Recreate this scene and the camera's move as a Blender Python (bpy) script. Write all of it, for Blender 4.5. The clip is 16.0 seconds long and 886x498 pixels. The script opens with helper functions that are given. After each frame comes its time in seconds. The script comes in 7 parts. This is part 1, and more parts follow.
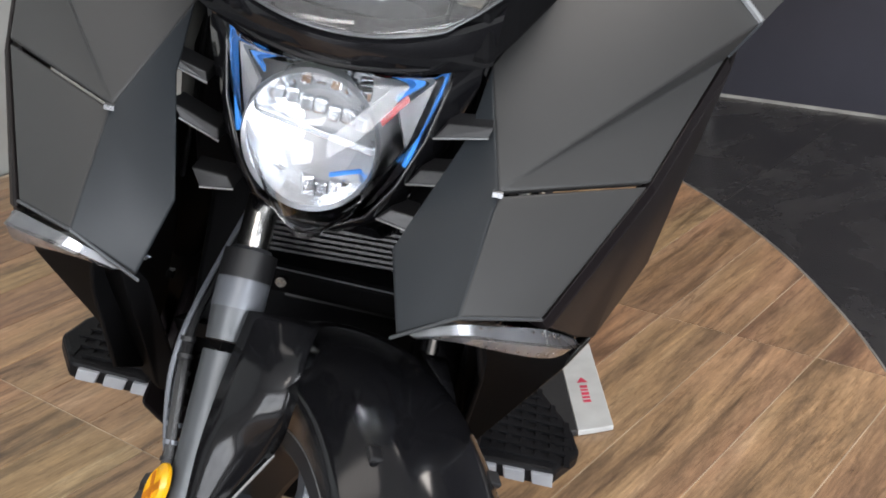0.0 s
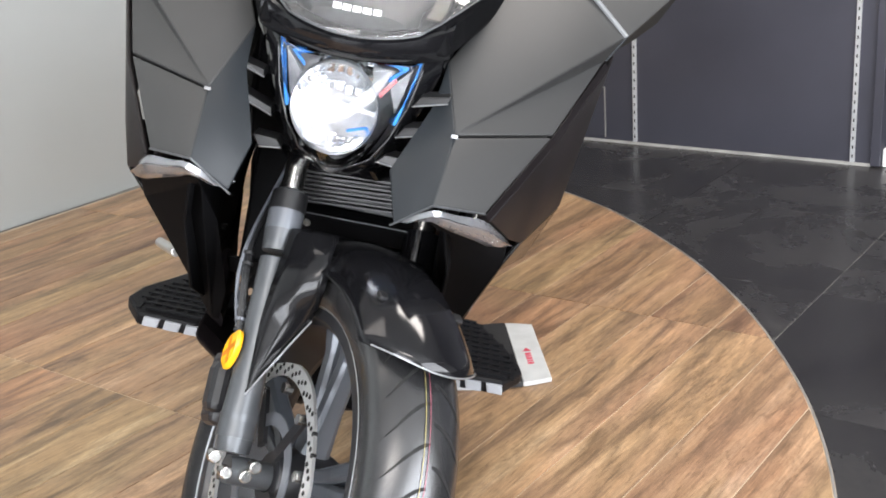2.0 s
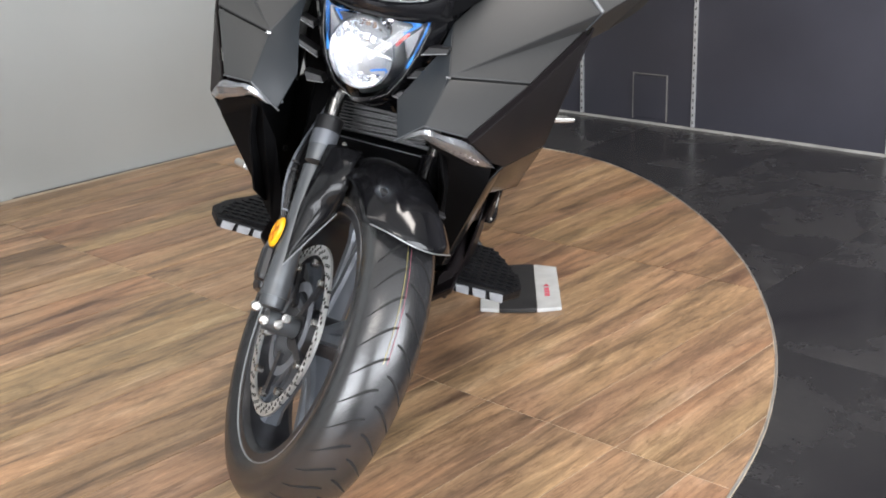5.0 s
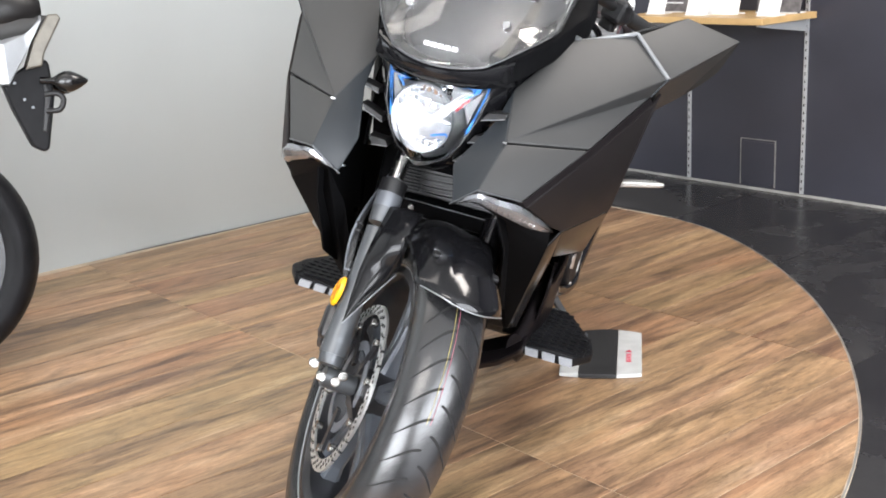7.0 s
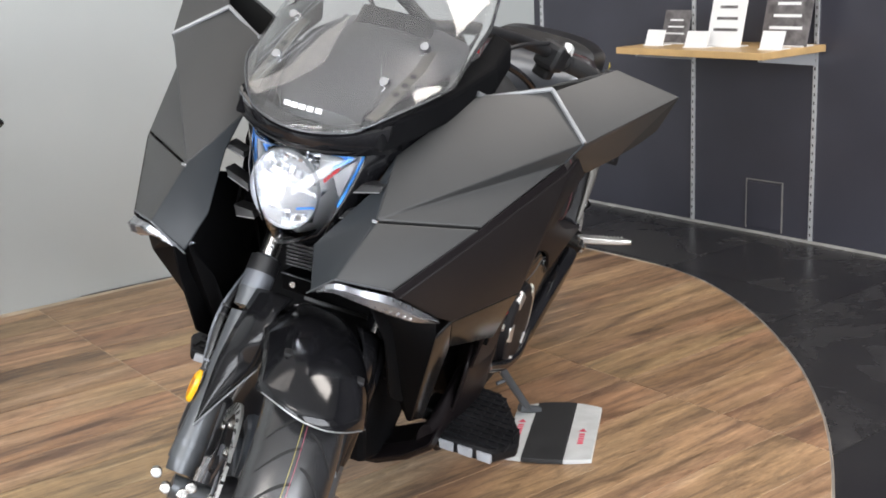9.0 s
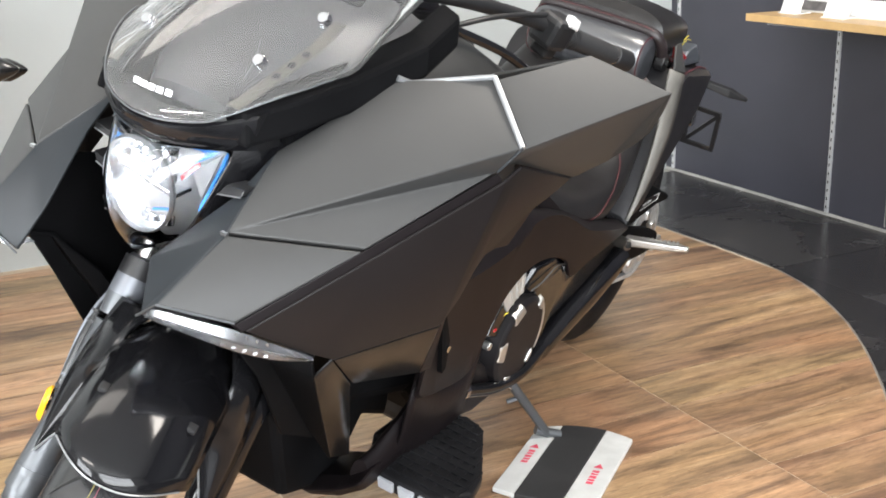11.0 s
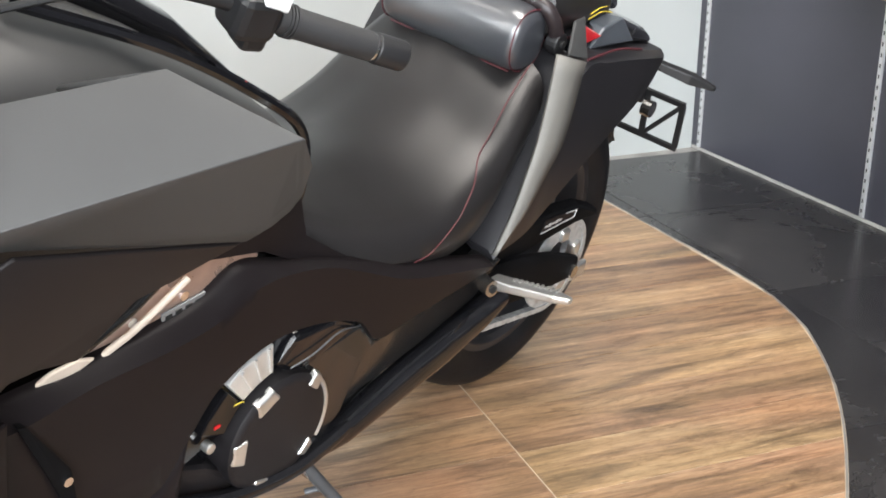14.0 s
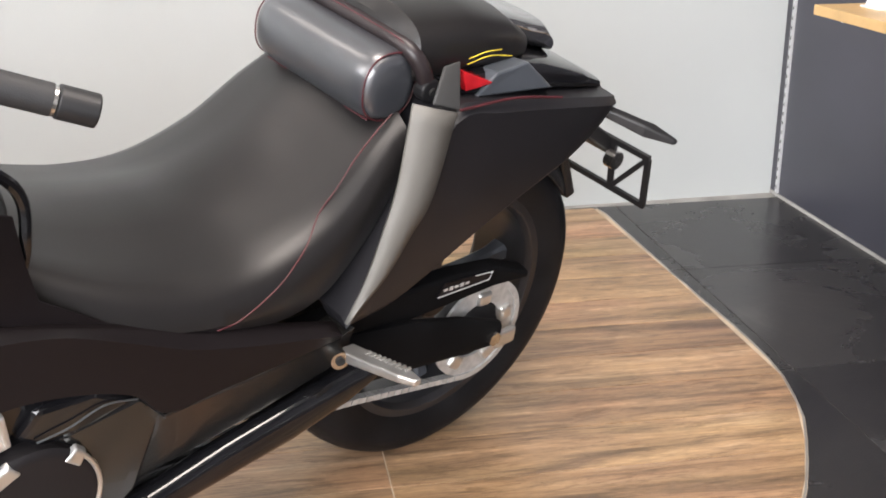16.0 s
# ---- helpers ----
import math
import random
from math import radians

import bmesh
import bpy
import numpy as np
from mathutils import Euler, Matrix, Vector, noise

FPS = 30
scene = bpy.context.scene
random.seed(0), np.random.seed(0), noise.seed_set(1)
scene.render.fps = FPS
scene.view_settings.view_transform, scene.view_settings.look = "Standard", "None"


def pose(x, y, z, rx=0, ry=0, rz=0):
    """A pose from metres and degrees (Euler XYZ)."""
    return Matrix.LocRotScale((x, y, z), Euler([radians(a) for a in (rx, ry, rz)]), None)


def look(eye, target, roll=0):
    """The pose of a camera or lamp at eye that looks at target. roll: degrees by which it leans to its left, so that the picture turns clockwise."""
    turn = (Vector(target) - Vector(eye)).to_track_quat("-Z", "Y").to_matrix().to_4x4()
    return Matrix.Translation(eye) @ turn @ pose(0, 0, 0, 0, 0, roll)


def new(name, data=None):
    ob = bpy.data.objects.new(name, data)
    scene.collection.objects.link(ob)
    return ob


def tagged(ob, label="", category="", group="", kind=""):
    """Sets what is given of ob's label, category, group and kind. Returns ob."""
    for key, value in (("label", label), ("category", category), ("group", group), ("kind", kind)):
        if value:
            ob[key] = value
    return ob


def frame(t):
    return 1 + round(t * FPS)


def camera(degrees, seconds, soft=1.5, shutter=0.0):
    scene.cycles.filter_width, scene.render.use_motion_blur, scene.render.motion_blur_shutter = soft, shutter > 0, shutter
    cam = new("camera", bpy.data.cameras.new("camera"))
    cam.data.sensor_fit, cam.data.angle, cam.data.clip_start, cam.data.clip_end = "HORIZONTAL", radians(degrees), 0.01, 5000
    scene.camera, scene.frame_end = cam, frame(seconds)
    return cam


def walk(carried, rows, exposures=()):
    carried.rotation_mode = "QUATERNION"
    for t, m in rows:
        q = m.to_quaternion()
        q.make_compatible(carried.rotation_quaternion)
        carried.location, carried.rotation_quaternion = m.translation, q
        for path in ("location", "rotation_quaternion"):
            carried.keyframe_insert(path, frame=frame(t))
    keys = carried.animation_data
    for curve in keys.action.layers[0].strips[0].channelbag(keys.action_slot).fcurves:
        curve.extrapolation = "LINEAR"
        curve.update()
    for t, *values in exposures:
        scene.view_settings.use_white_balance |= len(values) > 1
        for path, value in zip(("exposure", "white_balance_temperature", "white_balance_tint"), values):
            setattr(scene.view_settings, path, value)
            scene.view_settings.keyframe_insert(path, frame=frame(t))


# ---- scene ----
cam = camera(42.7, 16.0, 1.8)
METRES, EYE, TILT, LEAN, TURN = 3.48, 1.019, 0.0, 0.0, 0.0
ROWS = [
    (0.0, 0.0, 0.0, 0.0, -1.29, -23.19, 3.02),
    (0.5, -0.0117, -0.0454, 0.0012, -6.17, -20.94, 3.16),
    (1.0, -0.0197, -0.0787, 0.0035, -7.23, -20.27, 3.51),
    (1.5, -0.0183, -0.1077, 0.0042, -5.52, -19.07, 4.46),
    (2.0, -0.0119, -0.152, 0.0028, -3.94, -18.79, 3.82),
    (2.5, -0.0126, -0.1869, 0.003, -2.89, -19.51, 2.12),
    (3.0, -0.0108, -0.2116, 0.0011, -2.47, -19.77, 2.04),
    (5.5, 0.0535, -0.2906, 0.0058, 5.18, -17.59, 1.94),
    (6.0, 0.0662, -0.2899, 0.0061, 7.68, -16.01, 1.73),
    (6.5, 0.0712, -0.2886, 0.0059, 8.86, -15.53, 1.94),
    (7.0, 0.0742, -0.2877, 0.0057, 9.45, -15.25, 2.8),
    (7.5, 0.0813, -0.2798, 0.007, 8.53, -14.99, 3.51),
    (8.0, 0.094, -0.2525, 0.009, 8.49, -15.01, 3.16),
    (8.5, 0.113, -0.2207, 0.0124, 9.72, -14.28, 2.96),
    (11.0, 0.214, -0.0617, 0.0108, 22.86, -16.63, 1.18),
    (11.5, 0.2236, -0.0268, 0.0077, 23.58, -17.72, 1.16),
    (12.0, 0.2392, 0.0148, 0.0064, 25.7, -18.67, 1.52),
    (12.5, 0.2569, 0.0512, 0.006, 27.14, -18.92, 0.74),
    (13.0, 0.2633, 0.0799, 0.0035, 28.49, -19.34, 1.41),
    (13.5, 0.2675, 0.1242, 0.0049, 29.22, -20.13, 0.21),
    (14.0, 0.2722, 0.1621, 0.0053, 29.47, -19.87, 0.06),
    (14.5, 0.2904, 0.1974, 0.0061, 32.18, -19.78, 0.8),
    (15.0, 0.323, 0.231, 0.009, 36.06, -19.58, 0.45),
    (15.5, 0.3414, 0.2543, 0.0079, 37.88, -19.3, -0.08),
    (16.0, 0.358, 0.2919, 0.0082, 39.85, -19.21, 0.1),
]
EXPOSURES = [(0.0, -0.54, 6430, 13), (0.5, -0.32, 6430, 13), (1.0, -0.2, 6430, 13), (1.5, 0.0, 6430, 13), (2.5, 0.1, 6430, 13), (3.0, -0.15, 6430, 13), (5.5, -0.2, 6430, 13), (6.0, 0.0, 6430, 13), (7.0, 0.12, 6430, 13), (7.5, -0.07, 6430, 13), (8.0, -0.15, 6430, 13), (8.5, -0.3, 6430, 13), (11.0, 0.32, 6530, 11), (12.0, -0.08, 6500, 10), (12.5, 0.3, 6440, 10), (14.0, 0.56, 6420, 11), (15.0, 0.62, 6530, 14), (16.0, 0.47, 6700, 16)]
walk(cam, [(t, pose(0, 0, EYE, TILT, LEAN, TURN) @ pose(METRES * x, METRES * y, METRES * z, 90 + pitch, roll, yaw)) for t, x, y, z, yaw, pitch, roll in ROWS], EXPOSURES)

# ---- light ----
ROOM = 50.0  # degrees from x to the room's long axis
CS, SN = math.cos(radians(ROOM)), math.sin(radians(ROOM))


def at(s, p, z=0.0):
    """A place from the room's own axes: s towards the dark wall, p away from the grey wall."""
    return Vector((s * CS + p * SN, s * SN - p * CS, z))


GREY_P, DARK_S, BACK_S, SIDE_P, CEIL = -2.93, 3.27, -3.6, 3.6, 2.9

world = bpy.data.worlds.new("world")
scene.world = world
world.use_nodes = True
wn = world.node_tree
sky = wn.nodes.new("ShaderNodeTexSky")
sky.sky_type, sky.sun_disc, sky.sun_elevation, sky.sun_rotation = "NISHITA", False, radians(40), radians(200)
wn.links.new(sky.outputs["Color"], wn.nodes["Background"].inputs["Color"])
wn.nodes["Background"].inputs["Strength"].default_value = 0.1


def area_lamp(name, place, aim, sx, sy, watts, colour=(1, 1, 1)):
    data = bpy.data.lights.new(name, "AREA")
    data.shape, data.size, data.size_y, data.energy, data.color = "RECTANGLE", sx, sy, watts, colour
    ob = new(name, data)
    ob.matrix_world = look(place, aim)
    return ob


area_lamp("window_light", at(BACK_S + 0.05, 0.80, 1.45), at(3, 0.80, 1.0), 3.0, 2.3, 290, (0.93, 0.97, 1.0))
area_lamp("window_light", at(-0.3, SIDE_P - 0.05, 1.45), at(-0.3, -3, 0.6), 4.1, 2.3, 375, (0.93, 0.97, 1.0))
# unseen ceiling lamps, added as warm fill and for highlights
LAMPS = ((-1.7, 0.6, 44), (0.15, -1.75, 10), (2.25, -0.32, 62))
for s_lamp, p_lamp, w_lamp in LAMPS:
    area_lamp("ceiling_fill", at(s_lamp, p_lamp, CEIL - 0.03), at(s_lamp, p_lamp, 0), 1.7, 0.55, w_lamp, (1.0, 0.94, 0.86))


# ---- materials ----
def material(name):
    m = bpy.data.materials.new(name)
    m.use_nodes = True
    nt = m.node_tree
    return m, nt, nt.nodes["Principled BSDF"]


def node(nt, kind, **inputs):
    n = nt.nodes.new(kind)
    for k, v in inputs.items():
        n.inputs[k.replace("_", " ")].default_value = v
    return n


def coords(nt, scale=(1, 1, 1), source="Object"):
    tc, mp = nt.nodes.new("ShaderNodeTexCoord"), nt.nodes.new("ShaderNodeMapping")
    mp.inputs["Scale"].default_value = scale
    nt.links.new(tc.outputs[source], mp.inputs["Vector"])
    return mp


def ramp(nt, fac, stops):
    r = nt.nodes.new("ShaderNodeValToRGB")
    while len(r.color_ramp.elements) < len(stops):
        r.color_ramp.elements.new(0.5)
    for e, (pos, col) in zip(r.color_ramp.elements, stops):
        e.position, e.color = pos, (*col, 1)
    nt.links.new(fac, r.inputs["Fac"])
    return r


def plain(name, colour, rough, metal=0.0, spread=0.15, grain=300.0, bump=0.05, stain=6.0, coat=0.0, ior=1.5, rough_spread=0.12, spec=0.5):
    """A paint, plastic or metal with fine grain, cloudy wear and uneven gloss."""
    m, nt, b = material(name)
    mp = coords(nt)
    big, fine = node(nt, "ShaderNodeTexNoise", Scale=stain, Detail=4.0), node(nt, "ShaderNodeTexNoise", Scale=grain, Detail=2.0)
    for n in (big, fine):
        nt.links.new(mp.outputs["Vector"], n.inputs["Vector"])
    lo, hi = [c * (1 - spread) for c in colour], [min(1, c * (1 + spread)) for c in colour]
    r = ramp(nt, big.outputs["Fac"], [(0.3, lo), (0.7, hi)])
    nt.links.new(r.outputs["Color"], b.inputs["Base Color"])
    mr = node(nt, "ShaderNodeMapRange", To_Min=max(0.02, rough * (1 - rough_spread)), To_Max=min(1, rough * (1 + rough_spread)))
    nt.links.new(big.outputs["Fac"], mr.inputs["Value"])
    nt.links.new(mr.outputs["Result"], b.inputs["Roughness"])
    b.inputs["Metallic"].default_value, b.inputs["IOR"].default_value, b.inputs["Coat Weight"].default_value = metal, ior, coat
    b.inputs["Specular IOR Level"].default_value = spec
    if bump:
        bp = node(nt, "ShaderNodeBump", Strength=bump, Distance=0.001)
        nt.links.new(fine.outputs["Fac"], bp.inputs["Height"])
        nt.links.new(bp.outputs["Normal"], b.inputs["Normal"])
    return m


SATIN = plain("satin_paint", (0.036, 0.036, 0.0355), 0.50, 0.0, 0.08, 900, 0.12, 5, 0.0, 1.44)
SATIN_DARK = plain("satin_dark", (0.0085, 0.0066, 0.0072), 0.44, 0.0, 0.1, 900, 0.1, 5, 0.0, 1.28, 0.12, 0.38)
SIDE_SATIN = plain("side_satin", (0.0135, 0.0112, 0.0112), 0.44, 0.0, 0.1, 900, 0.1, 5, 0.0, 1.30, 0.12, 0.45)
ARM_BLACK = plain("arm_black", (0.008, 0.008, 0.009), 0.15, 0.0, 0.15, 700, 0.04, 9, 0.0, 1.42, 0.12, 0.45)
CHAIN = plain("chain_steel", (0.42, 0.42, 0.41), 0.42, 0.35, 0.2, 500, 0.2, 60)
PAD_GREY = plain("pad_grey", (0.33, 0.345, 0.37), 0.5, 0.0, 0.12, 500, 0.2, 30)
GLOSS = plain("gloss_black", (0.006, 0.006, 0.007), 0.08, 0.0, 0.2, 200, 0.0, 8, 0.0, 1.48)
COWL_GLOSS = plain("cowl_gloss_black", (0.008, 0.0075, 0.0075), 0.17, 0.0, 0.2, 200, 0.03, 8, 0.0, 1.40)
PLASTIC = plain("black_plastic", (0.010, 0.010, 0.011), 0.48, 0.0, 0.2, 500, 0.06, 12)
SPOKE = plain("spoke_grey", (0.085, 0.094, 0.108), 0.3, 0.3, 0.1, 700, 0.1, 10)
RUBBER = plain("tyre_rubber", (0.018, 0.018, 0.019), 0.22, 0.0, 0.25, 700, 0.2, 14, 0.0, 1.75)
GROOVE = plain("tyre_groove", (0.006, 0.006, 0.006), 0.8, 0.0, 0.1, 300, 0.0, 9)
GRIP = plain("grip_rubber", (0.02, 0.02, 0.021), 0.6, 0.0, 0.2, 800, 0.4, 15)
LAMP_HOUSE = plain("lamp_silver", (0.46, 0.46, 0.46), 0.34, 0.2, 0.1, 500, 0.1, 40)
IND_SILVER = plain("indicator_silver", (0.44, 0.45, 0.47), 0.25, 0.7, 0.1, 500, 0.1, 40)
LAMP_MIRROR = plain("lamp_mirror", (0.86, 0.88, 0.9), 0.2, 0.9, 0.05, 300, 0.1, 30)
LEATHER = plain("seat_vinyl", (0.0125, 0.0115, 0.0115), 0.38, 0.0, 0.12, 500, 0.08, 5, 0.0, 1.42)
# black with hardly any sheen, also painted on recesses in deep shade
DEEP_BLACK = plain("deep_black_plastic_and_shade", (0.006, 0.006, 0.0065), 0.5, 0.0, 0.2, 900, 0.1, 9, 0.0, 1.3, 0.12, 0.04)
GLOSS_SOFT = plain("semi_gloss_black", (0.010, 0.010, 0.010), 0.2, 0.0, 0.15, 900, 0.05, 8, 0.3)
COVER_BLACK = plain("crackle_black", (0.009, 0.008, 0.009), 0.5, 0.0, 0.15, 1500, 0.3, 9, 0.0, 1.35)
PLATE = plain("tan_plate", (0.42, 0.31, 0.26), 0.28, 0.7, 0.15, 700, 0.2, 30)
CREAM_EDGE = plain("cream_edge", (0.56, 0.48, 0.40), 0.4, 0.1, 0.1, 700, 0.1, 20)
BACK_VINYL = plain("backrest_vinyl", (0.034, 0.037, 0.043), 0.34, 0.0, 0.12, 420, 0.08, 5, 0.3, 2.0)
LINE_YELLOW = plain("yellow_tyre_line", (0.30, 0.25, 0.08), 0.5, 0.0, 0.2, 300, 0.1, 60)
LINE_PINK = plain("pink_tyre_line", (0.28, 0.07, 0.10), 0.5, 0.0, 0.2, 300, 0.1, 60)
DISC_STEEL = plain("disc_steel", (0.82, 0.82, 0.81), 0.34, 0.85, 0.1, 500, 0.2, 30)
TAIL_SATIN = plain("tail_satin", (0.012, 0.0115, 0.0135), 0.44, 0.0, 0.1, 900, 0.1, 5, 0.0, 1.38)
DECK = plain("deck_slate", (0.075, 0.085, 0.098), 0.34, 0.1, 0.08, 800, 0.1, 8)
SMOKE = plain("smoked_lens", (0.20, 0.20, 0.21), 0.06, 0.8, 0.1, 300, 0.0, 20)
GUARD_BLACK = plain("guard_black", (0.006, 0.006, 0.007), 0.11, 0.0, 0.2, 300, 0.02, 9, 0.0, 1.45)
SATIN_BLUE = plain("satin_slate", (0.014, 0.017, 0.020), 0.5, 0.0, 0.08, 900, 0.1, 5, 0.0, 1.45)
FIN_GREY = plain("fin_grey", (0.018, 0.018, 0.019), 0.4, 0.1, 0.15, 500, 0.1, 20)
SLAT_GREY = plain("slat_grey", (0.024, 0.024, 0.025), 0.34, 0.1, 0.1, 600, 0.1, 12)
STRAP = plain("maroon_black_strap", (0.018, 0.013, 0.014), 0.36, 0.0, 0.15, 600, 0.2, 12)
PIPING = plain("red_piping", (0.065, 0.010, 0.014), 0.5, 0.0, 0.2, 800, 0.2, 30)
SHROUD = plain("shroud_plastic", (0.058, 0.060, 0.064), 0.34, 0.0, 0.25, 500, 0.1, 14)
BRACKET = plain("bracket_steel", (0.13, 0.12, 0.10), 0.4, 0.3, 0.2, 500, 0.2, 30)
DULL_RUBBER = plain("dull_tyre_rubber", (0.010, 0.010, 0.011), 0.40, 0.0, 0.25, 700, 0.2, 14, 0.0, 1.4, 0.12, 0.12)
SILVER = plain("silver_paint", (0.30, 0.31, 0.32), 0.33, 0.6, 0.08, 900, 0.1, 9)
STRIP = plain("warm_silver_panel", (0.15, 0.145, 0.132), 0.55, 0.1, 0.06, 900, 0.1, 7)
CAST_BEIGE = plain("cast_pale", (0.62, 0.62, 0.60), 0.33, 0.6, 0.12, 500, 0.3, 20)
ALLOY = plain("cast_alloy", (0.62, 0.62, 0.60), 0.32, 0.9, 0.1, 500, 0.3, 20)
STEEL = plain("brushed_steel", (0.55, 0.54, 0.52), 0.25, 1.0, 0.12, 400, 0.2, 30)
CHROME = plain("chrome", (0.75, 0.76, 0.78), 0.08, 1.0, 0.04, 100, 0.0, 9)
FORK = plain("fork_grey", (0.105, 0.111, 0.118), 0.36, 0.55, 0.08, 700, 0.1, 9)
RIM = plain("rim_black", (0.016, 0.016, 0.018), 0.32, 0.0, 0.15, 600, 0.1, 10)
RIM_GREY = plain("rim_grey", (0.16, 0.17, 0.19), 0.38, 0.4, 0.1, 700, 0.1, 10)
AMBER_DARK = plain("amber_facet", (0.50, 0.17, 0.01), 0.25, 0.0, 0.2, 250, 0.4, 40)
AMBER = plain("amber_reflector", (0.80, 0.40, 0.01), 0.2, 0.0, 0.2, 250, 0.4, 40)
RED_LENS = plain("red_lens", (0.45, 0.01, 0.015), 0.12, 0.0, 0.2, 200, 0.2, 30, 0.5)
YELLOW = plain("yellow_wire", (0.7, 0.55, 0.05), 0.5, 0.0, 0.1, 200, 0.0, 30)
WHITE_PRINT = plain("white_print", (0.75, 0.76, 0.76), 0.5, 0.0, 0.03, 400, 0.0, 9)
PINK_PRINT = plain("pink_print", (0.62, 0.05, 0.10), 0.5, 0.0, 0.1, 400, 0.0, 9)
MAT_WHITE = plain("mat_white", (0.55, 0.56, 0.55), 0.5, 0.0, 0.08, 500, 0.3, 25)
MAT_BLACK = plain("mat_black", (0.022, 0.022, 0.023), 0.55, 0.0, 0.2, 500, 0.4, 25)
SHELF_WOOD = plain("shelf_wood", (0.55, 0.36, 0.16), 0.4, 0.0, 0.15, 300, 0.1, 10)
CARD = plain("white_card", (0.78, 0.78, 0.77), 0.5, 0.0, 0.03, 400, 0.0, 9)
CARD_DARK = plain("dark_photo", (0.12, 0.11, 0.11), 0.3, 0.0, 0.6, 300, 0.0, 25)
NAVY = plain("navy_wall_paint", (0.043, 0.043, 0.056), 0.40, 0.0, 0.22, 260, 0.3, 1.6)
GREY = plain("grey_wall_paint", (0.43, 0.455, 0.45), 0.62, 0.0, 0.035, 260, 0.25, 1.2)
WHITE = plain("white_ceiling_paint", (0.75, 0.75, 0.73), 0.7, 0.0, 0.03, 260, 0.2, 1.5)
GROUT = plain("pale_grout", (0.34, 0.33, 0.31), 0.8, 0.0, 0.25, 300, 0.3, 9)
CREAM = plain("cream_grout", (0.54, 0.44, 0.33), 0.8, 0.0, 0.25, 300, 0.3, 9)
TRIM = plain("edge_trim", (0.30, 0.29, 0.27), 0.45, 0.4, 0.2, 300, 0.2, 12)
ALU = plain("slotted_steel", (0.62, 0.63, 0.64), 0.4, 0.5, 0.08, 300, 0.1, 12)


def glass(name, colour, rough=0.02, alpha=1.0):
    m, nt, b = material(name)
    b.inputs["Base Color"].default_value = (*colour, 1)
    b.inputs["Roughness"].default_value, b.inputs["Transmission Weight"].default_value, b.inputs["IOR"].default_value = rough, 1.0, 1.45
    return m


SCREEN_GLASS = glass("windscreen_acrylic", (0.90, 0.90, 0.90), 0.03)
SCREEN_GLASS.node_tree.nodes["Principled BSDF"].inputs["IOR"].default_value = 1.38
SCREEN_GLASS.node_tree.nodes["Principled BSDF"].inputs["Transmission Weight"].default_value = 0.965
LENS_GLASS = glass("clear_lens", (0.97, 0.98, 1.0))


def glow(name, colour, strength):
    m, nt, b = material(name)
    b.inputs["Base Color"].default_value = (*colour, 1)
    b.inputs["Emission Color"].default_value, b.inputs["Emission Strength"].default_value = (*colour, 1), strength
    return m


BULB = glow("lit_bulb", (0.95, 0.97, 1.0), 9.5)
BLUE_LED = glow("blue_light_guide", (0.05, 0.27, 0.78), 0.22)


